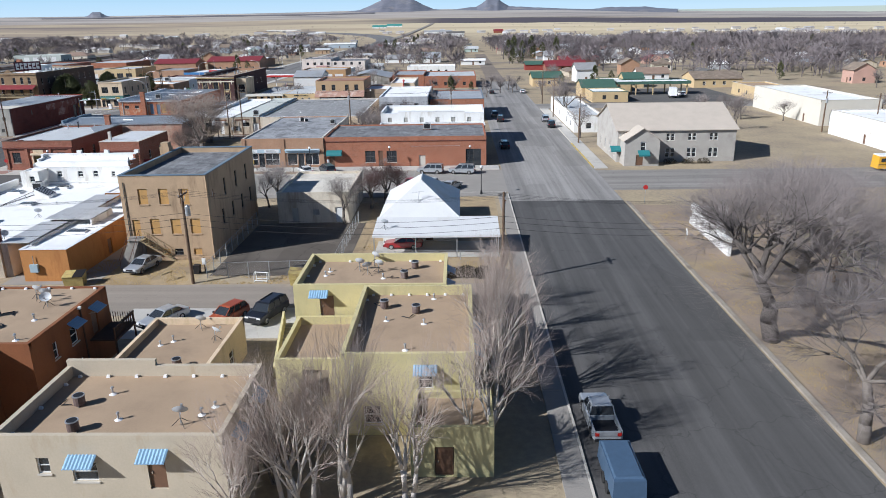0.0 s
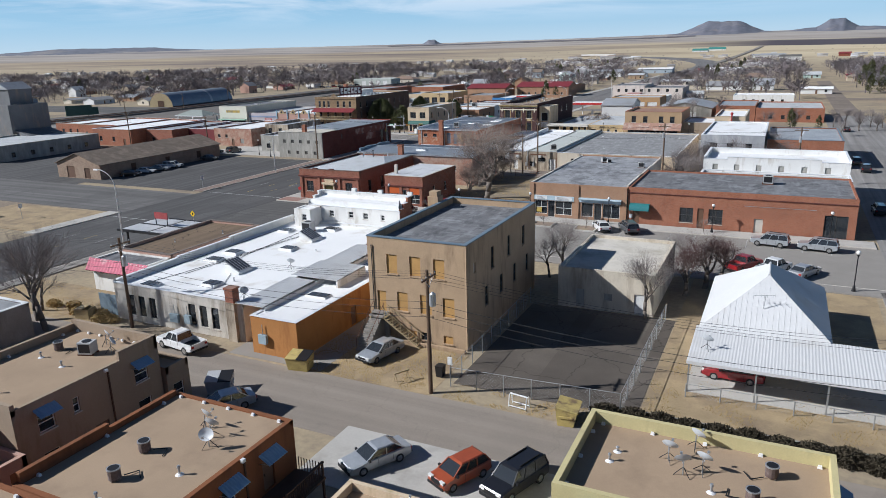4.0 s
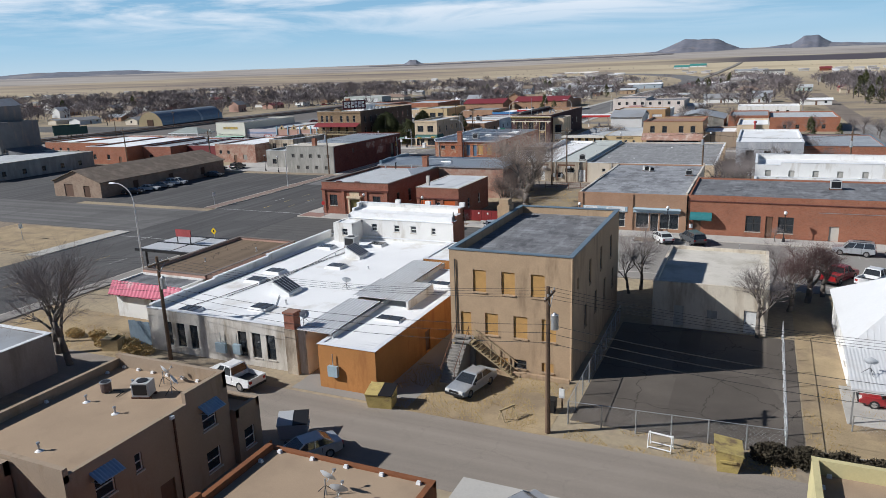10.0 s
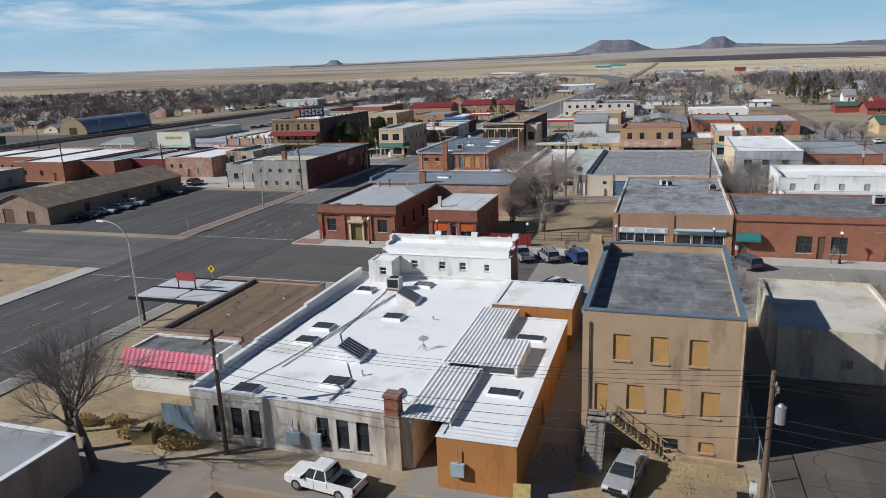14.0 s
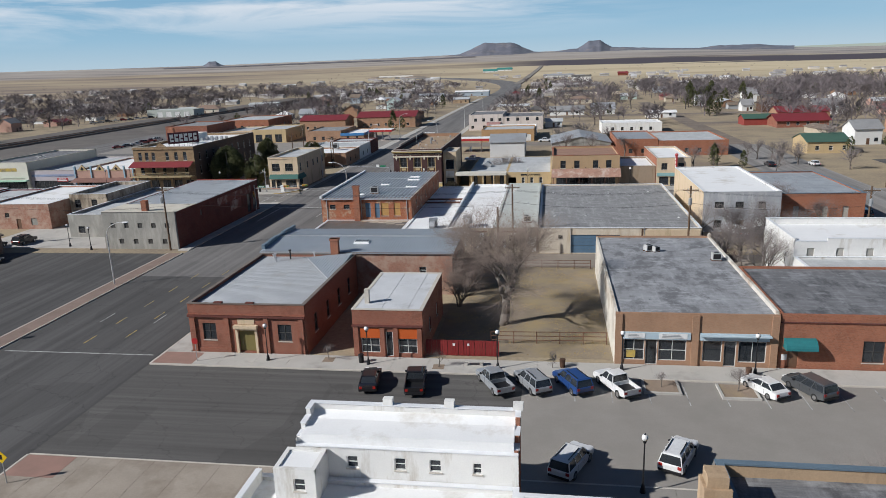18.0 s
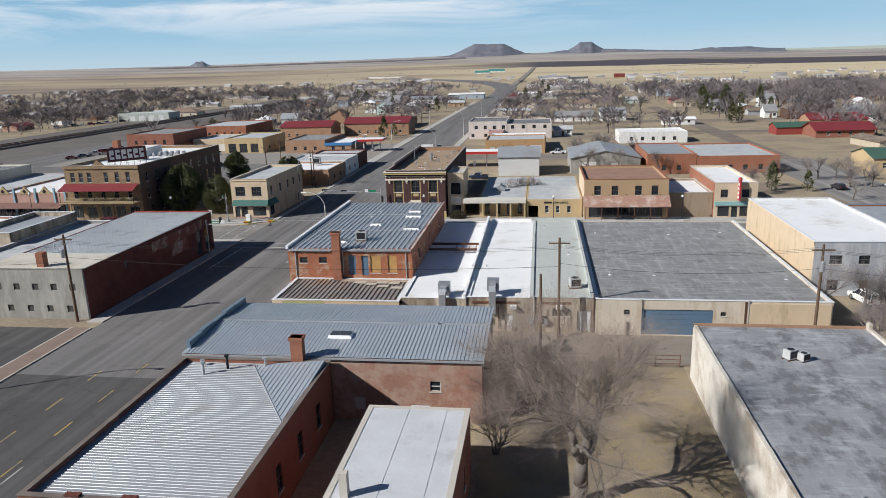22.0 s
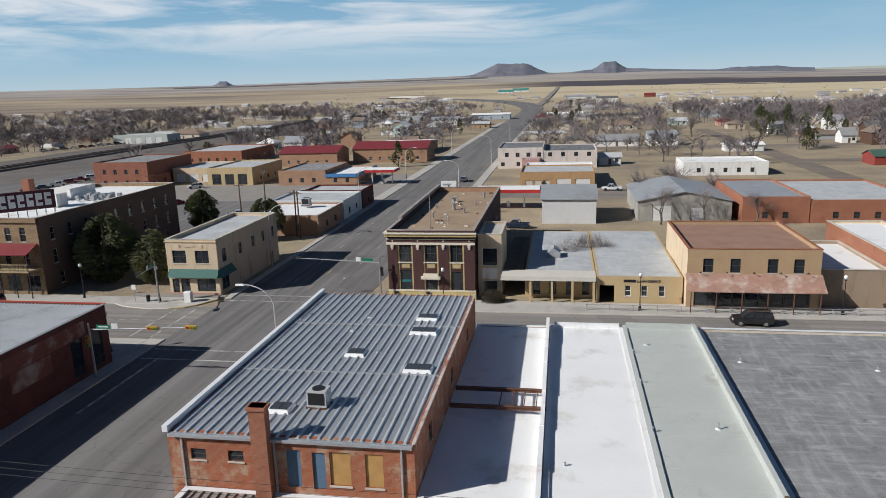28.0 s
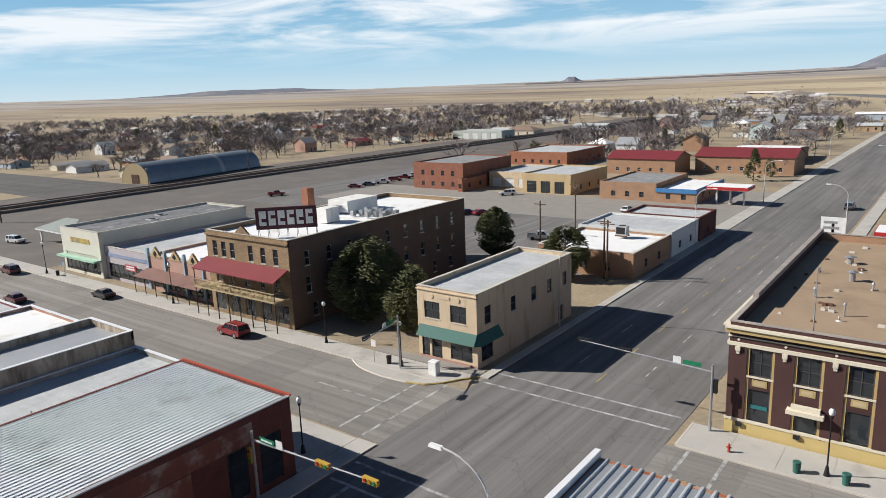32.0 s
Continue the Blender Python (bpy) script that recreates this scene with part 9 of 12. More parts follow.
def hall_stairs():
    top = thing("outside_stairs", "worn concrete stairs with steel rails up to the first floor", "stairs", (-40.4, 76.6, 0))
    for k in range(16):
        part("step", Geo().box(0.3, 1.6, 0.22 * k, 0.22 * k + 0.26, 0, 0.18 * (k + 1)), CONCRETE, top)
    part("landing", Geo().box(0.3, 2.0, 3.52, 3.88, 0, 2.86), CONCRETE, top)
    for x in (0.35, 1.55):
        part("handrail", Geo().tube((x, 0.1, 1.1), (x, 3.6, 3.8), 0.03), STEEL_RUST, top)
        for k in range(4):
            part("baluster", Geo().tube((x, 0.2 + 1.1 * k, 0.3 + 0.85 * k), (x, 0.2 + 1.1 * k, 1.2 + 0.85 * k), 0.02), STEEL_RUST, top)
    top = thing("outside_stairs", "steep timber stairs running down the hall front", "stairs", (-38.5, 79.3, 0))
    for k in range(14):
        part("tread", Geo().box(0.28 * k, 0.28 * k + 0.3, 0, 0.95, 2.6 - 0.19 * k, 2.65 - 0.19 * k), WOOD_PALE, top)
    for y in (0.0, 0.95):
        part("stringer", Geo().tube((0, y, 2.6), (3.9, y, 0.0), 0.07, n=4), WOOD_PALE, top)
        part("handrail", Geo().tube((0, y, 3.6), (3.9, y, 1.0), 0.035, n=4), WOOD_PALE, top)
        for k in range(5):
            part("baluster", Geo().tube((0.2 + 0.85 * k, y, 2.5 - 0.57 * k), (0.2 + 0.85 * k, y, 3.45 - 0.57 * k), 0.025, n=4), WOOD_PALE, top)
    part("landing", Geo().box(-1.6, -0.02, 0, 1.1, 2.55, 2.7), CONCRETE, top)
    part("landing_post", Geo().box(-1.5, -1.35, 0.02, 0.17, 0, 2.54), WOOD_PALE, top)
    part("low_wall", Geo().box(1.0, 8.4, 0.4, 0.7, 0, 0.35), STUCCO_TAN, top)


hall_stairs()


# ---- things on the roofs ----
def cooler_meshes():
    b = Geo().cyl(0, 0, 0.1, 0.66, 0.33, 0.33, 14).mesh("cooler_body", M("rusty_cooler", (0.12, 0.085, 0.075), 0.7, 0.3, 2.5, stain=(0.22, 0.18, 0.16), amount=0.3))
    r = Geo().cyl(0, 0, 0.66, 0.72, 0.36, 0.36, 14).mesh("cooler_rim", STEEL_GALV)
    h = Geo().cyl(0, 0, 0.721, 0.73, 0.29, 0.29, 14).mesh("cooler_fan", STEEL_BLK)
    leg = Geo().box(-0.03, 0.03, -0.03, 0.03, 0, 0.2).mesh("cooler_leg", STEEL_GALV)
    return b, r, h, leg


COOL = cooler_meshes()


def cooler(x, y, z, turn=0):
    top = thing("roof_condenser", "round weathered air conditioning condenser on the roof", "air conditioner", (x, y, z), turn, "roof condensers")
    part("casing", COOL[0], None, top), part("rim", COOL[1], None, top), part("fan", COOL[2], None, top)
    for a in range(3):
        part("foot", COOL[3], None, top).location = (0.26 * math.cos(a * 2.1), 0.26 * math.sin(a * 2.1), 0)
    part("pipe_loop", Geo().tube((0.4, 0.2, 0.1), (1.1, 0.5, 0.08), 0.03).tube((1.1, 0.5, 0.08), (1.3, -0.2, 0.05), 0.03), STEEL_BLK, top)


def dish_mesh():
    g, n = Geo(), 14
    pts = [(0, 0, 0)] + [(0.24 * math.cos(6.2832 * k / n), 0.2 * math.sin(6.2832 * k / n), 0.035) for k in range(n)] + [(0.45 * math.cos(6.2832 * k / n), 0.38 * math.sin(6.2832 * k / n), 0.13) for k in range(n)]
    f = [(0, 1 + k, 1 + (k + 1) % n) for k in range(n)] + [(1 + k, 1 + n + k, 1 + n + (k + 1) % n, 1 + (k + 1) % n) for k in range(n)]
    return g.add(pts, f).mesh("dish_bowl", DISH, True)


BOWL = dish_mesh()


def dish(x, y, z, turn=0):
    top = thing("satellite_dish", "grey satellite dish on a tripod", "satellite dish", (x, y, z), turn, "satellite dishes")
    p = part("bowl", BOWL, None, top)
    p.matrix_basis = pose(0, -0.1, 0.85, 58, 0, 0)
    part("mast", Geo().tube((0, 0, 0), (0, 0, 0.85), 0.035), STEEL_GALV, top)
    part("feed_arm", Geo().tube((0, -0.1, 0.6), (0, -0.62, 0.95), 0.02).box(-0.06, 0.06, -0.68, -0.56, 0.9, 1.02), STEEL_GALV, top)
    for a in (0, 120, 240):
        part("leg", Geo().tube((0.5 * math.cos(radians(a)), 0.5 * math.sin(radians(a)), 0.02), (0, 0, 0.5), 0.02), STEEL_BLK, top)


VENT = [Geo().cyl(0, 0, 0, 0.55, 0.06, 0.06, 8).cyl(0, 0, 0.55, 0.68, 0.11, 0.08, 8).mesh("vent_pipe", STEEL_GALV), Geo().cyl(0, 0, 0, 0.12, 0.24, 0.08, 10).mesh("vent_boot", PLASTIC_W)]


def vent(x, y, z, s=1.0):
    top = thing("vent_pipe", "short metal vent pipe with a pale boot", "roof vent", (x, y, z), 0, "roof vents")
    top.scale = (1, 1, s)
    part("pipe", VENT[0], None, top), part("boot", VENT[1], None, top)


ACU = [Geo().box(-0.6, 0.6, -0.5, 0.5, 0.15, 1.15).mesh("ac_case", M("grey_ac_case", (0.45, 0.45, 0.44), 0.6, 0.1, 1.5)), Geo().box(-0.5, 0.5, -0.52, -0.501, 0.3, 1.05).mesh("ac_grille", STEEL_BLK), Geo().box(-0.7, 0.7, -0.06, 0.06, 0, 0.14).mesh("ac_skid", STEEL_RUST), Geo().cyl(0, 0, 1.151, 1.2, 0.38, 0.38, 12).mesh("ac_fan", STEEL_BLK)]


def ac_unit(x, y, z, turn=0, s=1.0):
    top = thing("roof_air_unit", "boxy grey air unit on skids on the roof", "air conditioner", (x, y, z), turn, "roof air units")
    top.scale = (s, s, s)
    part("casing", ACU[0], None, top), part("grille", ACU[1], None, top), part("fan", ACU[3], None, top)
    for d in (-0.4, 0.4):
        part("skid", ACU[2], None, top).location = (0, d, 0)


for x, y, z in ((-5, 58.3, 5.45), (-4.2, 60.9, 5.45), (-6.1, 51.5, 5.45), (-3.5, 50.5, 5.45), (-35.1, 46.2, 6.15), (-35.8, 48.8, 6.15), (-36, 35.3, 6.15), (-35.3, 38, 6.15), (-21.3, 46.6, 2.85), (-23, 36.6, 5.55), (-21.9, 33.8, 5.55), (-54.2, 57, 5.8), (-41.5, 36.5, 6.15), (-55.6, 44, 5.6)):
    cooler(x, y, z, 40 * x)
for x, y, z, a in ((-9.3, 60.4, 5.45, 170), (-8.1, 62.2, 5.45, 150), (-8.4, 59.3, 5.45, 200), (-7.5, 59.9, 5.45, 160), (-33.4, 51.4, 6.15, 190), (-34.5, 52.1, 6.15, 170), (-32.8, 50.6, 6.15, 20), (-21.9, 53.4, 2.85, 180), (-19.9, 51.1, 2.85, 150), (-16, 34.4, 5.55, 190), (-51.6, 59.2, 5.8, 160), (-50.0, 58.3, 5.8, 140), (-54.5, 86.0, 3.8, 200), (-52.8, 76.2, 3.8, 60), (-9.3, 82.2, 3.0, 170)):
    dish(x, y, z, a)
for x, y, z in ((-12.2, 59.1, 5.45), (-12.0, 60.2, 5.45), (-6.9, 58.3, 5.45), (-2.8, 48.4, 5.45), (-5.7, 49, 5.45), (-3.9, 44, 5.45), (-2.2, 53.4, 5.45), (-34.5, 44.6, 6.15), (-32.3, 47.9, 6.15), (-31.6, 44.4, 6.15), (-34.7, 40.1, 6.15), (-37.7, 34.7, 6.15), (-24.1, 50.3, 2.85), (-23.3, 51, 2.85), (-21.6, 37.9, 5.55), (-19.9, 35, 5.55), (-15.2, 35.5, 5.55), (-14.7, 36.4, 5.55), (-54.2, 55.5, 5.8), (-51.2, 55, 5.8), (-51.6, 50.4, 5.8),
                (-53.2, 58.2, 5.8), (-73.6, 95.8, 3.85), (-76.5, 90, 3.85), (-79.0, 167.5, 6.3), (-67.6, 164.8, 6.35), (-90.4, 210.9, 7.88), (-84.7, 209.1, 7.88), (-80.8, 204, 7.88), (-84.1, 213, 7.88), (-81, 194, 7.88), (-58.4, 215.1, 4.23), (-58.4, 208.0, 4.23), (-58.5, 199.0, 4.23), (-53.6, 200, 4.23), (-65, 193.6, 4.1), (-57, 217.3, 4.23), (-48.8, 214, 4.05), (-48.6, 190.5, 4.05), (-29.2, 214.5, 4.05), (-37.4, 213, 4.05), (-43.0, 190.6, 4.05), (-27.2, 189.2, 4.05), (-38.6, 140.2, 5.2), (-84, 254.6, 9.3), (-82.8, 251.6, 9.3), (-83.2, 270.5, 9.3), (-56, 93, 3.8), (-62.5, 96.5, 3.8), (-57.5, 80, 3.8), (-135, 206, 5.5)):
    vent(x, y, z, 0.5 + 0.35 * ((x * 7) % 1))
for x, y, z, a, s in ((-51.4, 57.4, 5.8, 20, 0.9), (-63.1, 101.2, 3.8, 0, 1.2), (-36.1, 160.7, 5.59, 30, 0.8), (-35.1, 160.4, 5.59, 30, 0.65), (-28.2, 156.2, 5.59, 0, 0.9), (-6.7, 145.6, 5.66, 0, 1.2), (-82.4, 193.4, 7.88, 0, 1.2), (-203.0, 258, 6.2, 0, 1.7), (-206.5, 262, 6.2, 0, 1.7), (-53.4, 184.4, 4.24, 10, 1.1), (-123, 300, 4.3, 0, 1.6)):
    ac_unit(x, y, z, a, s)
for x, y, w in ((-82.6, 203.4, 1.4), (-77.8, 209.2, 2.2), (-76.6, 200.5, 2.0), (-78.2, 213.1, 1.8), (-85.0, 192.6, 1.3)):
    skylight(x, y, 7.88, w, 1.1)
skylight(-76.6, 161.8, 6.35, 2.0, 1.0)


def duct(x, y, z0, z1):
    top = thing("wall_duct", "square galvanised duct bent over the parapet", "duct", (x, y, 0))
    part("upright", Geo().box(-0.4, 0.4, -0.7, -0.05, z0, z1), METAL_DUCT, top)
    part("elbow", Geo().prism([(-0.7, z1 + 0.002), (1.0, z1 + 0.002), (1.0, z1 + 0.6), (-0.3, z1 + 0.6)], -0.4, 0.4, "x"), METAL_DUCT, top)
    part("fan_box", Geo().box(-0.7, 0.7, 1.02, 2.2, z1 - 0.5, z1 + 0.9), STEEL_GALV, top)


duct(-69.3, 180.1, 1.6, 4.7)
duct(-63.3, 180.1, 2.4, 5.2)
bm = thing("roof_beam", "pair of rusty steel beams across the white roof", "steel beam", (-74.3, 201.3, 4.35))
for y in (0.0, 3.4):
    part("beam", Geo().box(0, 7.8, y, y + 0.12, 0, 0.3).box(0, 7.8, y - 0.1, y + 0.22, 0.3, 0.34), STEEL_RUST, bm)
for k in range(4):
    part("cross_bar", Geo().box(4.0 + k, 4.08 + k, 0.225, 3.29, 0.1, 0.2), STEEL_RUST, bm)


# ---- awnings, balconies and lamps of the flats ----
def flat_awning(x, y, z, turn, w=1.6):
    top = thing("window_awning", "pale blue metal window awning", "awning", (x, y, z), turn, "blue window awnings")
    part("sheet", corrugated(-w / 2, w / 2, -0.75, 0, 0, 0.42, 0.2, 0.02), AWN_BLUE, top)
    for d in (-w / 2, w / 2 - 0.03):
        part("bracket", Geo().tube((d + 0.015, -0.7, 0), (d + 0.015, -0.01, -0.1), 0.015), STEEL_GALV, top)


for x, y, z, a in ((-20.7, 32.2, 4.7, 0), (-16.7, 32.2, 5.05, 0), (-28.0, 25.0, 4.9, 0), (-25.7, 27.2, 4.9, 90), (-12.9, 34.4, 5.0, 90), (-12.9, 38.3, 5.1, 90), (0.9, 44.1, 5.2, 90), (0.9, 48.2, 5.2, 90), (-1.2, 57.0, 5.3, 90), (-1.2, 60.5, 5.3, 90), (-30.2, 49.2, 5.2, 90), (-30.2, 52.4, 5.2, 90), (-33.0, 34, 5.1, 90), (-33, 39.3, 5.1, 90), (-47.7, 51.0, 5.0, 90), (-47.7, 58.8, 5.0, 90), (-51.6, 39.6, 5.0, 90), (-51.6, 43.6, 5.0, 90), (-2.4, 41.9, 5.0, 0), (-12.0, 54.85, 5.3, 0)):
    flat_awning(x, y, z, a)
bal = thing("balcony", "dark timber balcony on the orange flats", "balcony", (-30.15, 51.0, 0))
part("deck", Geo().box(0, 2.2, 0, 3.6, 2.9, 3.05), WOOD_DARK, bal)
for y in (0.05, 3.45):
    part("post", Geo().box(2.0, 2.12, y, y + 0.12, 0, 4.1), WOOD_DARK, bal)
for k in range(18):
    part("baluster", Geo().box(2.06, 2.1, 0.2 + 0.19 * k, 0.24 + 0.19 * k, 3.06, 4.0), WOOD_DARK, bal)
part("handrail", Geo().box(2.0, 2.16, 0, 3.6, 4.001, 4.08), WOOD_DARK, bal)
for k in range(9):
    part("baluster", Geo().box(0.1 + 0.21 * k, 0.14 + 0.21 * k, 3.5, 3.54, 3.06, 4.0), WOOD_DARK, bal)
CAP = Geo().box(-0.12, 0.12, -0.09, 0.09, 0, 0.16, 0.03).mesh("scupper_cap", PLASTIC_W)
CAPS = [(of("apartment_block", k), n) for k, n in ((0, 5), (1, 6), (4, 7), (6, 5), (7, 6), (8, 7), (9, 6))]
for o, n in CAPS:
    ys = [c for c in o.children if c.name.startswith("roof")][0]
    bb = [Vector(c) for c in ys.bound_box]
    x1, y1, z = max(b.x for b in bb), max(b.y for b in bb), max(b.z for b in bb)
    for k in range(n):
        part("scupper_cap", CAP, None, o).location = (0.8 + (x1 - 1.2) * k / (n - 1), y1 - 0.12, z + 0.002)
    for k in range(3):
        part("scupper_cap", CAP, None, o).location = (0.45, 1.2 + (y1 - 2.4) * k / 2, z + 0.002)
    part("floodlight", Geo().box(x1 + 0.31, x1 + 0.5, y1 * 0.6, y1 * 0.6 + 0.25, z - 0.1, z + 0.1), PLASTIC_W, o)
    part("downpipe", Geo().box(x1 + 0.305, x1 + 0.4, y1 * 0.62, y1 * 0.62 + 0.1, 0.1, z - 0.12), WOOD_DARK, o)

# ---- cables and posts on the white roofs, rear walls of the shops ----
def roof_cable(pts, r=0.03):
    g = Geo()
    for p, q in zip(pts, pts[1:]):
        side = (Vector(q) - Vector(p)).cross(Vector((0, 0, 1))).normalized() * r
        for w in (p, q):
            g.v += [tuple(Vector(w) + side), tuple(Vector(w) - side), tuple(Vector(w) + Vector((0, 0, r * 1.6)))]
        o = len(g.v) - 6
        g.f += [(o + i, o + (i + 1) % 3, o + 3 + (i + 1) % 3, o + 3 + i) for i in range(3)]
    return tagged(new("roof_cable", g.weld().mesh("roof_cable", STEEL_BLK)), "black cable lying across the white roof", "cable", "roof cables")


roof_cable([(-62.2, 100.6, 3.84), (-63.2, 94, 3.84), (-64.0, 87.5, 3.84), (-65.2, 80, 3.84), (-66.4, 75, 3.84)])
roof_cable([(-62.0, 100.4, 3.84), (-62.9, 94, 3.84), (-63.7, 87.5, 3.84), (-64.6, 80, 3.84)])
roof_cable([(-63.8, 100.5, 3.84), (-63.5, 94, 3.84), (-63.2, 87.7, 3.84), (-58.0, 79, 3.84)])
roof_cable([(-67.6, 100, 3.84), (-67.9, 92, 3.84), (-68.3, 80, 3.84)])
sh = of("shop_house")
for x in (5.4, 9.8, 14.6):
    part("parapet_post", Geo().box(x, x + 0.7, 3.25, 3.7, 7.9, 8.45), WHITE_WALL, sh)


def window_ac(x, y, z):
    top = thing("window_air_conditioner", "boxy window air conditioner on the rear wall", "air conditioner", (x, y, z), 0, "window air conditioners")
    part("casing", Geo().box(-0.36, 0.36, -0.5, 0, 0, 0.48), PLASTIC_W, top)
    for k in range(4):
        part("louvre", Geo().box(-0.3, 0.3, -0.52, -0.503, 0.06 + 0.1 * k, 0.1 + 0.1 * k), STEEL_GALV, top)


def wall_pipe(x, y, z0, z1, m, r=0.05):
    top = thing("wall_pipe", "pipe running down the rear wall", "pipe", (x, y, 0), 0, "wall pipes")
    part("pipe", Geo().tube((0, 0, z0), (0, 0, z1), r, None, 7), m, top)
    for z in (z0 + 0.4, z1 - 0.4):
        part("bracket", Geo().box(-0.09, 0.09, -0.03, 0.1, z, z + 0.05), STEEL_GALV, top)


def meter_box(x, y, z, w=0.5, h=0.8, m=STEEL_GALV):
    top = thing("meter_box", "grey metal meter box fixed to the wall", "meter box", (x, y, z), 0, "meter boxes")
    part("case", Geo().box(0, w, -0.22, 0, 0, h), m, top)
    part("lid", Geo().box(0.03, w - 0.03, -0.245, -0.222, 0.04, h - 0.04), m, top)
    part("conduit", Geo().tube((w / 2, -0.1, h), (w / 2, -0.1, h + 1.4), 0.04, None, 6), STEEL_GALV, top)


for x, z in ((-60.8, 2.9), (-55.4, 3.0), (-71.0, 1.0)):
    window_ac(x, 180.08, z)
for x, z0, z1, m in ((-58.4, 0.1, 4.6, METAL_DUCT), (-57.9, 0.1, 3.6, STEEL_RUST), (-66.5, 0.1, 4.4, METAL_DUCT), (-51.4, 0.1, 4.8, STEEL_RUST), (-53.0, 0.3, 4.2, STEEL_BLK), (-62.6, 0.3, 3.2, STEEL_RUST)):
    wall_pipe(x, 179.98, z0, z1, m)
for x, z in ((-58.9, 1.0), (-57.2, 0.9), (-64.0, 1.1), (-72.8, 1.0)):
    meter_box(x, 180.08, z)
wall_pipe(-46.0, 179.6, 0.1, 4.5, METAL_DUCT)
wall_pipe(-34.2, 179.6, 0.1, 4.5, METAL_DUCT, 0.07)
for w_, x0, x1 in (("rear_lintel", -65.8, -60.0), ("rear_lintel", -57.8, -54.0)):
    part(w_, Geo().box(x0 + 66.4 if x0 < -60 else x0 + 58.8, x1 + 66.4 if x0 < -60 else x1 + 58.8, -0.06, -0.004, 3.5, 3.8), STEEL_RUST, of("shop", 1) if x0 < -60 else of("shop", 2))
tan = part("tan_bay", Geo().box(16.6, 25.8, -0.12, -0.004, 0, 4.1), STUCCO_CRM, of("storehouse"), "tan timber-clad bay of the rear wall")
part("bay_post", Geo().box(16.55, 16.8, -0.16, -0.122, 0, 4.3), WOOD_DARK, tan)

# stair and doorway of the yellow stair block
st = thing("yellow_stairs", "yellow stuccoed outside stair up to the terrace", "stairs", (-15.2, 50.2, 0))
part("stair_wall", Geo().prism([(0, 0), (4.4, 0), (4.4, 3.9), (0, 0.9)], 0, 0.2, "x"), STUCCO_YEL, st)
for k in range(14):
    part("step", Geo().box(0.21, 1.25, 0.2 + 0.3 * k, 0.52 + 0.3 * k, 0, 0.2 * (k + 1)), CONCRETE, st)

# ---- vehicles ----
def sliced(profile, w, inset=0.07, edge=0.14):
    """A car body: one side profile, drawn in slightly at both flanks."""
    cx, cz = sum(p[0] for p in profile) / len(profile), 0.6
    small = [(cx + (x - cx) * (1 - inset * 0.4), cz + (z - cz) * (1 - inset * 1.6)) for x, z in profile]
    g, n, pts = Geo(), len(profile), []
    for y, prof in ((-w, small), (-w + edge, profile), (w - edge, profile), (w, small)):
        pts += [(x, y, z) for x, z in prof]
    f = [(s * n + k, s * n + (k + 1) % n, (s + 1) * n + (k + 1) % n, (s + 1) * n + k) for s in range(3) for k in range(n)]
    return g.add(pts, f + [tuple(range(n - 1, -1, -1)), tuple(range(3 * n, 4 * n))])


def cabin(b0, b1, t0, t1, z0, z1, wb, wt):
    """The glass house between a base and a narrower roof."""
    return Geo().add([(b0, -wb, z0), (b1, -wb, z0), (b1, wb, z0), (b0, wb, z0), (t0, -wt, z1), (t1, -wt, z1), (t1, wt, z1), (t0, wt, z1)],
                     [(3, 2, 1, 0), (4, 5, 6, 7), (0, 1, 5, 4), (1, 2, 6, 5), (2, 3, 7, 6), (3, 0, 4, 7)])


CARS = {  # profile, half width, cabin (base, top), heights, wheel places and radius
    "sedan": ([(2.42, 0.38), (2.40, 0.62), (2.25, 0.76), (1.15, 0.93), (-1.85, 1.0), (-2.36, 0.97), (-2.43, 0.66), (-2.40, 0.36), (-1.9, 0.24), (1.95, 0.24)], 0.91, (-1.95, 1.10, -1.20, 0.20), 0.93, 1.44, (1.42, -1.40), 0.33),
    "suv": ([(2.42, 0.45), (2.42, 0.80), (2.28, 0.96), (1.25, 1.08), (-2.35, 1.10), (-2.45, 0.95), (-2.45, 0.45), (-1.9, 0.32), (1.95, 0.32)], 0.96, (-2.38, 1.22, -2.15, 0.55), 1.07, 1.76, (1.48, -1.45), 0.38),
    "hatch": ([(2.05, 0.42), (2.05, 0.72), (1.9, 0.86), (1.05, 1.0), (-1.95, 1.04), (-2.05, 0.9), (-2.05, 0.42), (-1.6, 0.28), (1.65, 0.28)], 0.88, (-1.98, 1.15, -1.62, 0.35), 0.99, 1.56, (1.28, -1.25), 0.32),
    "van": ([(2.45, 0.42), (2.45, 0.75), (2.2, 0.98), (1.55, 1.08), (-2.4, 1.10), (-2.48, 0.9), (-2.48, 0.42), (-1.9, 0.28), (1.95, 0.28)], 0.97, (-2.42, 1.55, -2.2, 0.60), 1.07, 1.74, (1.52, -1.48), 0.35),
    "pickup": ([(2.75, 0.50), (2.75, 0.86), (2.62, 1.0), (1.35, 1.12), (-0.75, 1.14), (-0.76, 0.78), (-2.72, 0.78), (-2.75, 0.52), (-2.1, 0.38), (2.2, 0.38)], 0.98, (-0.70, 1.35, -0.52, 0.72), 1.11, 1.82, (1.75, -1.65), 0.40),
}
CAR_KITS = {}


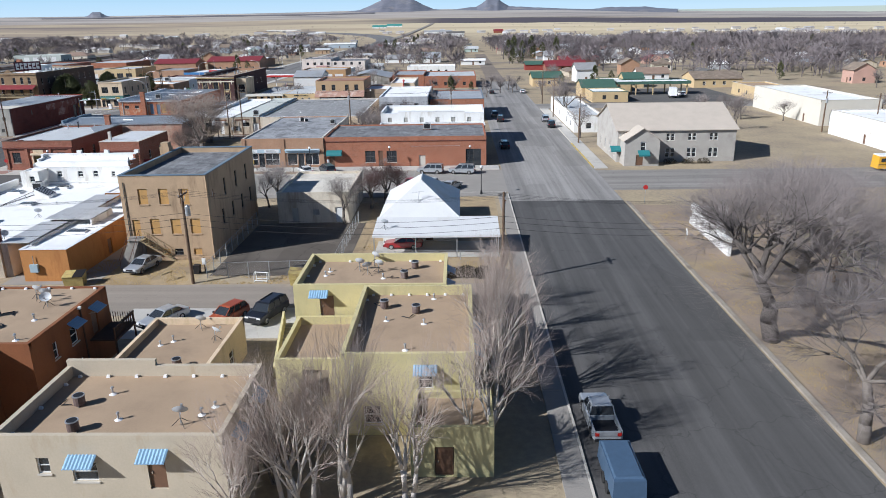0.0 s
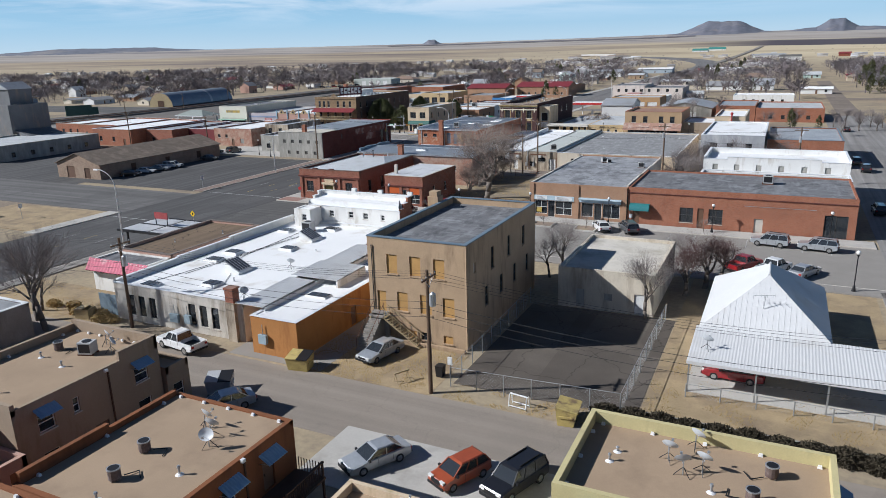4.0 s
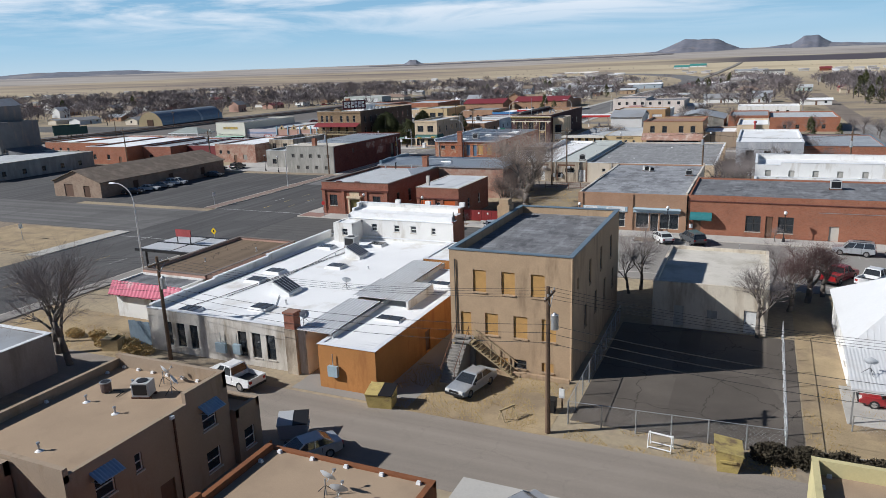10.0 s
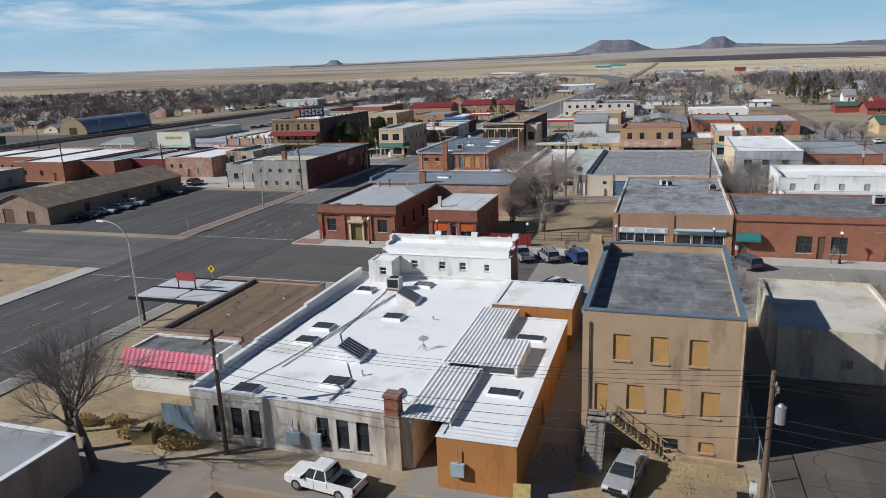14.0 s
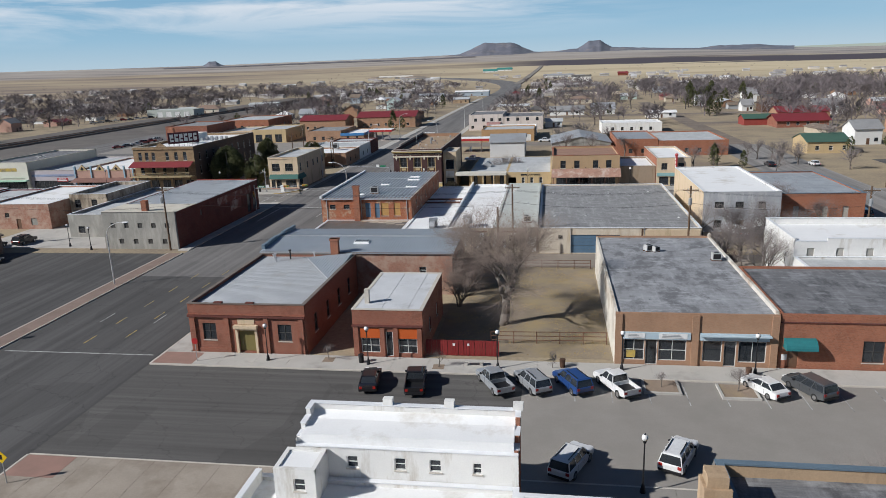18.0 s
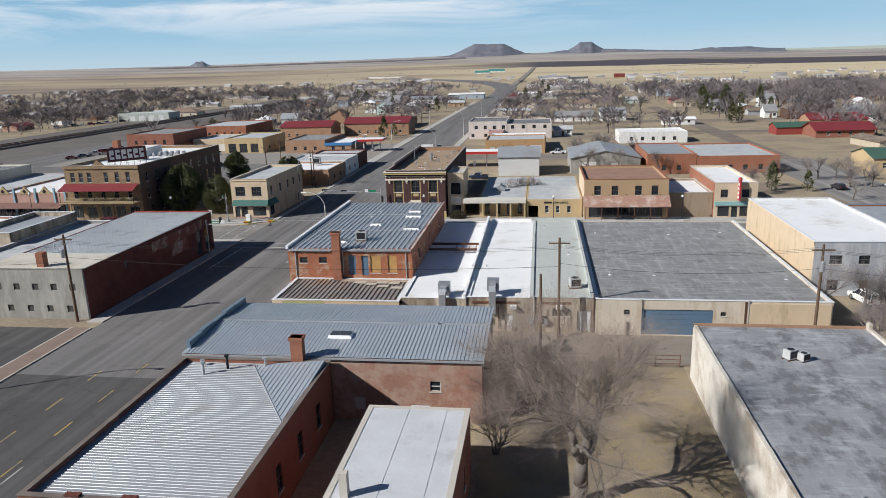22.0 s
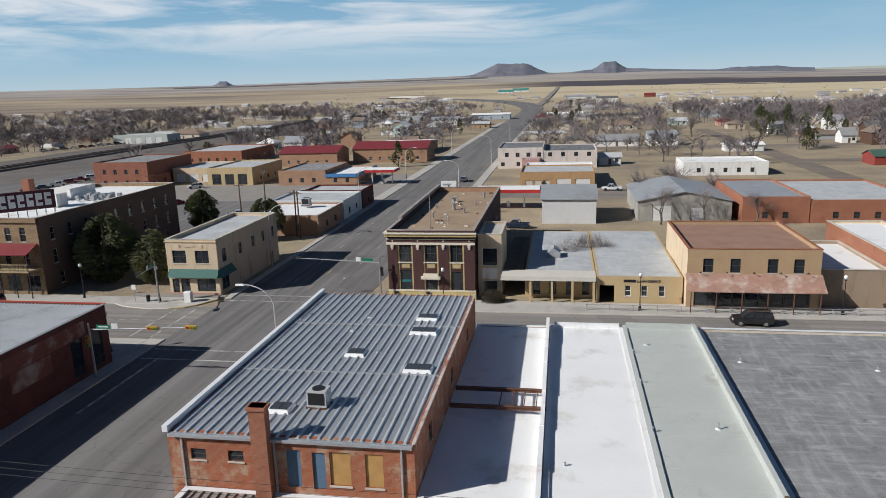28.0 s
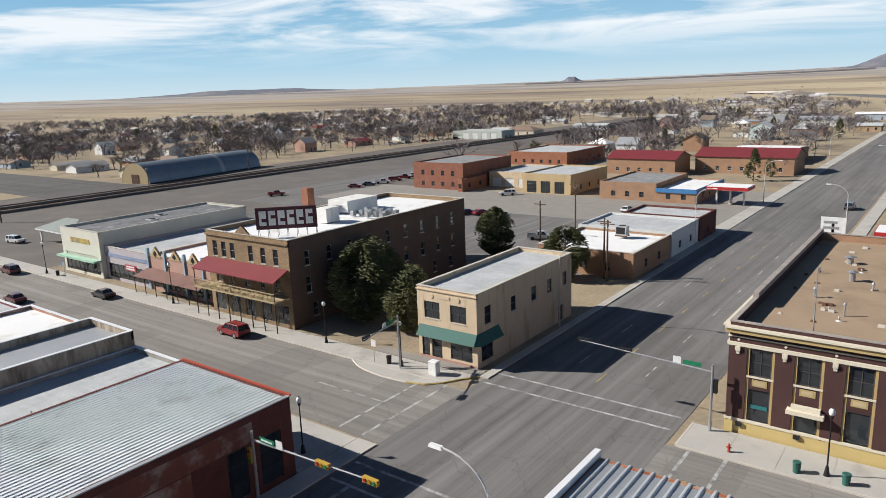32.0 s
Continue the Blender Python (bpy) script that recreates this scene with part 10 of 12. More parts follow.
def car_kit(kind):
    if kind in CAR_KITS:
        return CAR_KITS[kind]
    prof, w, (b0, b1, t0, t1), z0, z1, axles, r = CARS[kind]
    wt = w - 0.24
    glass = cabin(b0, b1, t0, t1, z0 - 0.02, z1 - 0.03, w - 0.09, wt)
    roof = Geo().add([(t0 - 0.06, -wt - 0.02, z1 - 0.06), (t1 + 0.08, -wt - 0.02, z1 - 0.06), (t1 + 0.08, wt + 0.02, z1 - 0.06), (t0 - 0.06, wt + 0.02, z1 - 0.06), (t0 + 0.1, -wt + 0.08, z1 + 0.02), (t1 - 0.1, -wt + 0.08, z1 + 0.02), (t1 - 0.1, wt - 0.08, z1 + 0.02), (t0 + 0.1, wt - 0.08, z1 + 0.02)],
                     [(3, 2, 1, 0), (4, 5, 6, 7), (0, 1, 5, 4), (1, 2, 6, 5), (2, 3, 7, 6), (3, 0, 4, 7)])
    pill = Geo()
    mids = [0.5] if kind in ("sedan", "pickup") else [0.36, 0.68]
    for s in (-1, 1):
        for a, c in [((b0, s * (w - 0.08)), (t0, s * wt)), ((b1, s * (w - 0.08)), (t1, s * wt))] + [((b0 + (b1 - b0) * m, s * (w - 0.08)), (t0 + (t1 - t0) * m, s * wt)) for m in mids]:
            pill.tube((a[0], a[1], z0 - 0.03), (c[0], c[1], z1 - 0.03), 0.05, n=4)
    f, b = max(p[0] for p in prof), min(p[0] for p in prof)
    zl = 0.72 if kind == "sedan" else 0.86
    kit = {
        "body": sliced(prof, w).mesh(kind + "_body", PLASTIC_W), "glass": glass.mesh(kind + "_glass", GLASS), "roof_panel": roof.mesh(kind + "_roof", PLASTIC_W), "pillars": pill.mesh(kind + "_pillars", PLASTIC_W),
        "tyre": Geo().wheel(0, -0.11, 0.11, 0, r, 18).mesh(kind + "_tyre", RUBBER), "rim": Geo().wheel(0, -0.118, 0.118, 0, r * 0.62, 12).mesh(kind + "_rim", CHROME),
        "headlight": Geo().box(f - 0.2, f - 0.005, -0.2, 0.2, zl - 0.09, zl + 0.06).mesh(kind + "_headlight", LAMP_CLR), "tail_light": Geo().box(b - 0.012, b + 0.12, -0.14, 0.14, zl - 0.08, zl + 0.16).mesh(kind + "_tail", LAMP_RED),
        "bumper": Geo().box(f - 0.1, f + 0.05, -w + 0.1, w - 0.1, 0.36, 0.54).mesh(kind + "_bumper", STEEL_BLK), "rear_bumper": Geo().box(b - 0.06, b + 0.1, -w + 0.1, w - 0.1, 0.40, 0.58).mesh(kind + "_rear_bumper", STEEL_BLK),
        "grille": Geo().box(f - 0.05, f + 0.012, -0.45, 0.45, 0.58, zl + 0.02).mesh(kind + "_grille", STEEL_BLK), "mirror": Geo().box(-0.08, 0.08, -0.1, 0.1, 0, 0.16, 0.02).mesh(kind + "_mirror", STEEL_BLK),
        "side": Geo().box(-2.72, -0.78, -0.09, 0.0, 0.782, 1.16).mesh("bed_side", PLASTIC_W), "tailgate": Geo().box(-2.76, -2.68, -0.8, 0.8, 0.782, 1.16).mesh("tailgate", PLASTIC_W), "liner": Geo().box(-2.67, -0.8, -0.8, 0.8, 0.782, 0.8).mesh("bed_liner", STEEL_BLK),
        "seam": Geo().box(-0.012, 0.012, -w - 0.004, w + 0.004, 0.42, z0 - 0.06).mesh(kind + "_seam", STEEL_BLK),
        "rack": Geo().box(t0 + 0.3, t1 - 0.4, -0.025, 0.025, z1 + 0.03, z1 + 0.1).mesh(kind + "_rack", STEEL_BLK),
    }
    CAR_KITS[kind] = kit
    return kit


PAINTS = {"white": (0.72, 0.72, 0.71), "silver": (0.42, 0.44, 0.46), "black": (0.014, 0.014, 0.016), "red": (0.28, 0.015, 0.02), "blue": (0.02, 0.06, 0.20), "grey": (0.12, 0.125, 0.13), "orange": (0.33, 0.07, 0.025), "navy": (0.02, 0.03, 0.06), "maroon": (0.10, 0.01, 0.015)}


def car(kind, colour, x, y, turn, label=""):
    kit, near = car_kit(kind), -160 < x < 20 and y < 240
    prof, w, _, z0, z1, axles, r = CARS[kind]
    paint = plain("car_paint_" + colour, PAINTS[colour], 0.28, 0.35 if colour in ("silver", "grey") else 0.0, 0.8)
    words = {"sedan": "sedan", "suv": "sport utility vehicle", "van": "minivan", "hatch": "hatchback", "pickup": "pickup truck"}
    top = thing("pickup_truck" if kind == "pickup" else kind, label or colour + " " + words[kind] + " parked on the tarmac", "car" if kind != "pickup" else "truck", (x, y, 0.04), turn, "parked vehicles")

    def put(name, key, painted=False, at=(0, 0, 0), parent=None):
        p = part(name, kit[key], None, parent or top)
        p.location = at
        if painted:
            p.material_slots[0].link = "OBJECT"
            p.material_slots[0].material = paint
        return p

    put("body", "body", True), put("glass", "glass"), put("roof_panel", "roof_panel", True), put("pillars", "pillars", True)
    for ax in axles:
        for s in (-1, 1):
            t = put("tyre", "tyre", False, (ax, s * (w - 0.1), r))
            if near:
                put("rim", "rim", False, (0, 0, 0), t)
    for s in (-1, 1) if near or y < 330 else ():
        put("headlight", "headlight", False, (0, s * (w - 0.3), 0)), put("tail_light", "tail_light", False, (0, s * (w - 0.24), 0))
        if near:
            put("mirror", "mirror", False, (0.95 if kind != "pickup" else 1.15, s * (w + 0.06), z0 - 0.02))
    put("bumper", "bumper"), put("rear_bumper", "rear_bumper")
    if near:
        put("grille", "grille")
    for sx in () if not near else ((0.25, -0.9) if kind != "pickup" else (0.3,)):
        put("door_seam", "seam", False, (sx, 0, 0))
    if kind == "pickup":
        put("bed_side", "side", True, (0, -w + 0.12, 0)), put("bed_side", "side", True, (0, w - 0.03, 0)), put("tailgate", "tailgate", True), put("bed_liner", "liner")
    if kind == "suv" and near:
        for s in (-1, 1):
            put("roof_rail", "rack", False, (0, s * 0.55, 0))
    return top


for spec in (("sedan", "black", -67.3, 128.6, 97), ("pickup", "black", -62.6, 128.5, 97), ("pickup", "silver", -54.7, 129.0, 118), ("suv", "silver", -51.0, 129.2, 118), ("suv", "blue", -47.1, 129.5, 118), ("pickup", "white", -42.9, 129.4, 118), ("sedan", "white", -29.2, 129.9, 118), ("van", "grey", -25.1, 130.1, 118),
             ("suv", "white", -47.6, 115.2, 65), ("suv", "white", -39.2, 116.8, 65), ("suv", "silver", -5.5, 129.0, 172), ("suv", "silver", 0.4, 128.4, 172), ("pickup", "red", -8.2, 116.2, 60), ("pickup", "white", -4.8, 116.0, 62), ("sedan", "silver", -1.4, 116.0, 62),
             ("sedan", "silver", -28.5, 61.0, 240), ("hatch", "orange", -22.4, 61.6, 244), ("suv", "black", -18.8, 62.2, 250), ("sedan", "silver", -37.2, 76.4, 257), ("pickup", "white", -56.2, 70.6, 172), ("sedan", "silver", -43.7, 62.8, 236), ("sedan", "red", -7.2, 83.8, 178), ("sedan", "white", -66.4, 57.6, 205),
             ("pickup", "silver", 9.7, 43.2, 91), ("suv", "black", 10.0, 155, 92), ("suv", "black", 11.5, 198, 88), ("sedan", "black", 12.5, 276, 92), ("suv", "silver", 24.0, 197, 88), ("suv", "black", 24.2, 186, 88), ("sedan", "white", 24.5, 276, 90), ("suv", "grey", 10.4, 208, 90),
             ("sedan", "black", -147.4, 144, 20), ("sedan", "white", -147.2, 148.6, 20), ("sedan", "silver", -147.0, 152.8, 20), ("suv", "white", -147, 157, 20), ("sedan", "grey", -147.4, 170.6, 15), ("sedan", "black", -154.9, 181, 90), ("suv", "black", -151.5, 184.8, 90),
             ("sedan", "red", -241.5, 355, 42), ("sedan", "navy", -240.4, 361, 42), ("pickup", "white", -239.5, 367, 42), ("suv", "red", -239.8, 374, 42), ("pickup", "red", -240.8, 380.5, 42), ("suv", "white", -240.2, 387, 42), ("sedan", "navy", -175.6, 327.2, 70), ("sedan", "red", -172.0, 328.3, 70), ("sedan", "black", -167.4, 328.8, 70), ("pickup", "silver", -144.2, 308.5, 30), ("suv", "white", -183.6, 359.6, 215), ("sedan", "white", -141.3, 347, 90),
             ("suv", "white", -250, 251, 10), ("suv", "grey", -96.4, 371, 90), ("sedan", "silver", -209.3, 338, 70), ("pickup", "red", -252.5, 330, 60), ("suv", "red", -150.6, 237.2, 178), ("sedan", "black", -185, 237.6, 178), ("sedan", "maroon", -195.5, 228.6, 178), ("suv", "maroon", -218, 237.0, 178),
             ("pickup", "navy", -74.8, 296.3, 170), ("pickup", "white", -51.5, 349.5, 180), ("suv", "black", -42.0, 236.6, 178), ("suv", "white", -16.2, 192.6, 100), ("suv", "black", -12.6, 191.8, 100), ("pickup", "black", -186, 205, 20), ("sedan", "white", -233, 140, 90), ("van", "white", 80, 258, 90)):
    car(*spec)
for k, c in enumerate(("white", "silver", "grey", "white", "red", "navy", "white", "silver", "black", "white")):
    car("sedan" if k % 2 else "suv", c, -365 + 2.2 * k, 517 + 5.6 * k, 40, c + " car parked in a row by the rail yard")
tr = thing("utility_trailer", "boxy dark blue covered trailer behind the pickup", "trailer", (9.7, 36.6, 0.04), 91)
part("box", Geo().box(-2.3, 2.0, -1.0, 1.0, 0.55, 1.75, 0.06), plain("trailer_blue", (0.06, 0.10, 0.16), 0.4), tr)
part("lid", Geo().box(-2.0, 1.8, -0.88, 0.88, 1.752, 1.85, 0.1), plain("trailer_blue", (0.06, 0.10, 0.16), 0.4), tr)
part("hitch", Geo().tube((1.98, 0, 0.6), (3.1, 0, 0.5), 0.06), STEEL_BLK, tr)
for s in (-1, 1):
    for ax in (-0.9, 0.1):
        w_ = part("tyre", car_kit("suv")["tyre"], None, tr)
        w_.location = (ax, s * 0.95, 0.38)


# ---- poles, wires, lamps, signals, signs ----
def utility_pole(x, y, h, turn=0, transformer=False, arm=True):
    top = thing("utility_pole", "weathered timber utility pole with a cross arm" + (" and a transformer" if transformer else ""), "utility pole", (x, y, 0), turn, "utility poles")
    part("pole", Geo().cyl(0, 0, -0.2, h, 0.19, 0.13, 10), WOOD_POLE, top)
    if arm:
        a = part("cross_arm", Geo().box(-1.2, 1.2, -0.18, -0.06, h - 0.7, h - 0.55), WOOD_POLE, top)
        for k in (-1.1, -0.4, 0.4, 1.1) if y < 230 else ():
            part("insulator", Geo().cyl(k, -0.12, h - 0.548, h - 0.38, 0.05, 0.04, 8), STEEL_GALV, a)
        part("brace", Geo().tube((-0.7, -0.15, h - 0.7), (0, -0.17, h - 1.4), 0.025).tube((0.7, -0.15, h - 0.7), (0, -0.17, h - 1.4), 0.025), STEEL_GALV, top)
    if transformer:
        part("transformer", Geo().cyl(-0.1, -0.48, h - 2.9, h - 1.9, 0.27, 0.27, 12).cyl(-0.1, -0.48, h - 1.9, h - 1.75, 0.2, 0.08, 12), STEEL_GALV, top)


def wire(a, b, sag=0.5, r=0.013):
    g, n = Geo(), 10
    a, b = Vector(a), Vector(b)
    pts = [a + (b - a) * k / n - Vector((0, 0, 4 * sag * (k / n) * (1 - k / n))) for k in range(n + 1)]
    side = (b - a).cross(Vector((0, 0, 1))).normalized() * r
    for p in pts:
        g.v += [tuple(p + side), tuple(p - side * 0.5 + Vector((0, 0, r * 0.87))), tuple(p - side * 0.5 - Vector((0, 0, r * 0.87)))]
    for k in range(n):
        o = 3 * k
        g.f += [(o + i, o + (i + 1) % 3, o + 3 + (i + 1) % 3, o + 3 + i) for i in range(3)]
    top = tagged(new("overhead_wire", g.mesh("overhead_wire", STEEL_BLK if r < 0.02 else RUBBER)), "thin black overhead cable sagging between poles", "cable", "overhead cables")
    return top


POLES = {"a": (-65.4, 72.7, 9.8), "b": (-29.6, 71.7, 10.7), "c": (4.6, 71.4, 10.1), "d": (-110, 73.5, 10.0), "e": (40, 71.0, 10.0)}
for key, (x, y, h) in POLES.items():
    utility_pole(x, y, h, 90, key in "ab")
for p, q in (("d", "a"), ("a", "b"), ("b", "c"), ("c", "e")):
    (x0, y0, h0), (x1, y1, h1) = POLES[p], POLES[q]
    for k, dy in enumerate((-1.1, -0.4, 0.4, 1.1)):
        wire((x0, y0 + dy, h0 - 0.4), (x1, y1 + dy, h1 - 0.4), 0.7 + 0.1 * k)
    for k, dz in enumerate((2.6, 3.2, 3.9)):
        wire((x0, y0 - 0.15, h0 - dz), (x1, y1 - 0.15, h1 - dz), 0.9, 0.02)
for x, y, h, t in ((-55.5, 178.6, 12.0, False), (-118.2, 180.4, 11.8, True), (-27.6, 178.0, 11.5, True), (-2.0, 176.5, 11.5, True), (-158, 181.5, 11, True), (-192, 183, 11.5, False), (-119.2, 285, 10, False), (-120.4, 286.5, 10, False), (-136.7, 295, 10.5, False), (-141, 318, 11, False), (27.2, 160, 11, True), (27.2, 205, 11, False), (28, 240, 11, False),
                   (-286, 262, 9, False), (-306, 318, 9, False), (-330, 380, 9, False), (88, 172, 10, True), (96, 164, 10, False)):
    utility_pole(x, y, h, 0, t)
utility_pole(-57.6, 174.3, 9.0, 0, False, False)
for x0, y0, x1, y1, h in ((-118.2, 180.4, -55.5, 178.6, 10.8), (-55.5, 178.6, -27.6, 178.0, 11.0), (-27.6, 178, -2, 176.5, 10.8), (-158, 181.5, -118.2, 180.4, 10.4), (-192, 183, -158, 181.5, 10.4)):
    for dy in (-0.6, 0.0, 0.6):
        wire((x0, y0 + dy, h), (x1, y1 + dy, h), 0.8)
    wire((x0, y0, h - 2.0), (x1, y1, h - 2.2), 0.9, 0.022)


def lamp_kit():
    return [Geo().cyl(0, 0, 0, 0.5, 0.24, 0.14, 10).cyl(0, 0, 0.5, 0.7, 0.16, 0.08, 10).mesh("lamp_base", STEEL_BLK), Geo().cyl(0, 0, 0.7, 3.75, 0.065, 0.05, 8).cyl(0, 0, 3.75, 3.9, 0.12, 0.14, 8).mesh("lamp_post_shaft", STEEL_BLK), Geo().ball(0, 0, 4.13, 0.24, 12, 8).mesh("lamp_globe", GLOBE, True), Geo().cyl(0, 0, 4.36, 4.46, 0.07, 0.02, 8).mesh("lamp_finial", STEEL_BLK)]


LK = lamp_kit()
for x, y, s in ((-80.2, 133.4, 1), (-68.7, 133.2, 1), (-54.7, 133.1, 1), (-42.0, 133.6, 1), (-29.0, 133.6, 1), (-13.5, 133.4, 1), (2.0, 133.4, 1), (-137.4, 241.3, 1.25), (-118.8, 220.6, 1.2), (-124.2, 240.3, 1.25), (-171, 241.3, 1.5), (-210.7, 240.3, 1.4), (-81.4, 240.6, 1.3), (-42.5, 112.2, 1.1), (-55, 241, 1.2), (-30, 241, 1.2), (-140, 182.5, 1.0), (-134.0, 180.2, 1.0), (3.5, 111.5, 1.1)):
    top = thing("street_lamp", "black cast-iron street lamp with a white globe", "street lamp", (x, y, 0.1), 0, "globe street lamps")
    top.scale = (1, 1, s)
    for n, me in zip(("base", "post", "globe", "finial"), LK):
        part(n, me, None, top)


LAMP_GREY = M("pale_lamp_steel", (0.55, 0.55, 0.54), 0.5, 0.08, 0.5, metal=0.2)


def highway_lamp(x, y, h, turn):
    top = thing("highway_lamp", "tall galvanised highway lamp with a curved arm", "street lamp", (x, y, 0), turn, "highway lamps")
    part("mast", Geo().cyl(0, 0, 0, h * 0.8, 0.12, 0.08, 8), LAMP_GREY, top)
    g, n = Geo(), 6
    pts, faces = [], []
    for k in range(8):
        a = k / 7 * math.pi / 2
        c, u = Vector((3.0 * (1 - math.cos(a)), 0, h * 0.8 + h * 0.2 * math.sin(a))), Vector((math.cos(a), 0, -math.sin(a)))
        pts += [tuple(c + (u * math.cos(2 * math.pi * j / n) + Vector((0, 1, 0)) * math.sin(2 * math.pi * j / n)) * 0.06) for j in range(n)]
    for k in range(7):
        faces += [(k * n + j, k * n + (j + 1) % n, (k + 1) * n + (j + 1) % n, (k + 1) * n + j) for j in range(n)]
    part("arm", g.add(pts, faces), LAMP_GREY, top)
    part("lantern", Geo().box(2.9, 3.8, -0.16, 0.16, h - 0.12, h + 0.06, 0.04), PLASTIC_W, top)


for x, y, h, a in ((-90.6, 93.4, 12.2, 180), (-115.8, 159.5, 10, 0), (-93.2, 211.2, 11.6, 180), (-115.6, 262, 11, 0), (-92.2, 331, 11, 180), (-115.6, 372, 11, 0), (-115.8, 318, 11, 0), (-92.4, 420, 11, 180), (-115.6, 470, 11, 0), (-92.4, 520, 11, 180)):
    highway_lamp(x, y, h, a)


def signal_head(parent, x, y, z, turn, across=True):
    h = thing_part = part("signal_head", (Geo().box(-0.62, 0.62, -0.14, 0.14, -0.2, 0.2) if across else Geo().box(-0.2, 0.2, -0.14, 0.14, -0.62, 0.62)), M("signal_yellow", (0.50, 0.31, 0.05), 0.5) if parent.location.y < 230 else STEEL_BLK, parent)
    h.matrix_basis = pose(x, y, z, 0, 0, turn)
    for k, c in enumerate(((0.3, 0.02, 0.02), (0.35, 0.2, 0.02), (0.02, 0.2, 0.08))):
        d = (k - 1) * 0.38
        g = Geo().wheel(d if across else 0, -0.2, -0.142, 0 if across else -d, 0.13, 10)
        part("lens", g, plain("signal_lens_%d" % k, c, 0.3), h)


def mast(x, y, turn, length, label, heads):
    top = thing("traffic_signal", label, "traffic light", (x, y, 0), turn)
    part("pole", Geo().cyl(0, 0, 0, 6.4, 0.14, 0.1, 10), STEEL_GALV, top)
    part("arm", Geo().tube((0, 0, 5.7), (length, 0, 6.3), 0.09, 0.05, 8), STEEL_GALV, top)
    for d in heads:
        signal_head(top, d, -0.1, 5.75 + 0.6 * d / length, 0 if heads[0] > 0 and length > 0 else 180)
    part("street_sign", Geo().box(1.0, 2.6, -0.1, -0.06, 5.9, 6.3), plain("sign_green", (0.01, 0.18, 0.09)), top, "green street sign with a plain pale bar")
    part("street_sign_bar", Geo().box(1.2, 2.4, -0.115, -0.102, 6.03, 6.17), PLASTIC_W, top)
    part("small_sign", Geo().box(2.8, 3.5, -0.1, -0.06, 5.85, 6.5), PLASTIC_W, top)
    signal_head(top, -0.25, -0.1, 4.4, 0, False)


mast(-91.0, 243.2, 180, 12.5, "galvanised signal mast with black lights over the road", (8.0, 12.2))
mast(-115.4, 213.1, 0, 12.6, "galvanised signal mast with yellow signal backs", (7.6, 12.0))
mast(-124.0, 239.8, -75, 8.0, "signal mast at the beige corner shop", (7.2,))
mast(-92.0, 221.6, 20, 6.0, "signal mast by the drug store corner", (4.8,))


def sign_post(x, y, label, kind, turn=0, h=2.3):
    top = thing("road_sign", label, "road sign", (x, y, 0.05), turn)
    part("post", Geo().box(-0.03, 0.03, -0.03, 0.03, 0, h), STEEL_GALV, top)
    if kind == "stop":
        ring = [(0.38 * math.cos(math.pi / 8 + k * math.pi / 4), h + 0.2 + 0.38 * math.sin(math.pi / 8 + k * math.pi / 4)) for k in range(8)]
        part("plate", Geo().prism(ring, -0.06, -0.035), plain("sign_red_plate", (0.4, 0.02, 0.02)), top)
    elif kind == "diamond":
        part("plate", Geo().prism([(0, h - 0.3), (0.55, h + 0.25), (0, h + 0.8), (-0.55, h + 0.25)], -0.06, -0.035), plain("sign_yellow", (0.75, 0.5, 0.01)), top)
        part("symbol", Geo().box(-0.12, 0.12, -0.066, -0.062, h + 0.05, h + 0.45), STEEL_BLK, top)
    else:
        part("plate", Geo().box(-0.35, 0.35, -0.06, -0.035, h - 0.3, h + 0.5), PLASTIC_W if kind == "white" else AWN_BLUE, top)


sign_post(-88.2, 132.6, "red stop sign with a green street plate", "stop")
sign_post(-92.0, 108.6, "yellow diamond warning sign on a post", "diamond", 0, 2.2)
sign_post(28.4, 105.0, "red stop sign at the side street", "stop")
sign_post(-127.8, 239.7, "white sign plates on a post", "white")
sign_post(-117.0, 136.5, "small sign on a post by the lot", "white", 90)
sign_post(-205, 241, "blue sign on a short post", "blue")
sign_post(-128, 103, "small sign on the grass island", "white", 90)
sign_post(28.9, 86.0, "small dark mailbox sign by the road", "white", 90, 1.0)
bb = thing("street_board", "faded red board standing on the canopy edge", "sign", (-87.8, 98.3, 3.34))
part("board", Geo().box(-1.3, 1.3, -0.06, 0.06, 0.9, 1.9), M("faded_red_board", (0.28, 0.05, 0.05), 0.7, 0.25, 1.5), bb)
part("leg", Geo().box(-1.2, -1.1, -0.05, 0.05, 0, 0.9), STEEL_BLK, bb), part("leg", Geo().box(1.1, 1.2, -0.05, 0.05, 0, 0.9), STEEL_BLK, bb)
for x, y, w in ((-300, 250, 14), (-318, 262, 12)):
    b = thing("billboard", "green billboard on posts by the railway", "billboard", (x, y, 0), 65, "billboards by the railway")
    part("panel", Geo().box(-w / 2, w / 2, -0.1, 0.1, 3, 6.4), M("dull_green_panel", (0.05, 0.10, 0.085), 0.7, 0.15), b)
    for k in range(3):
        part("post", Geo().cyl(-w / 2 + w * (k + 0.5) / 3, 0.25, 0, 6.2, 0.14), WOOD_POLE, b)
ms = thing("station_sign", "white station price sign with plain bars on a pole", "sign", (-91.5, 310, 0))
part("pole", Geo().box(-0.2, 0.2, -0.2, 0.2, 0, 7.6), STEEL_BLK, ms)
part("panel", Geo().box(-1.8, 1.8, -0.2, 0.2, 5.2, 8.4), PLASTIC_W, ms)
for k in range(3):
    part("sign_bar", Geo().box(-1.4, 1.2 - 0.3 * k, -0.22, -0.203, 5.6 + 0.9 * k, 6.0 + 0.9 * k), STEEL_GALV, ms)


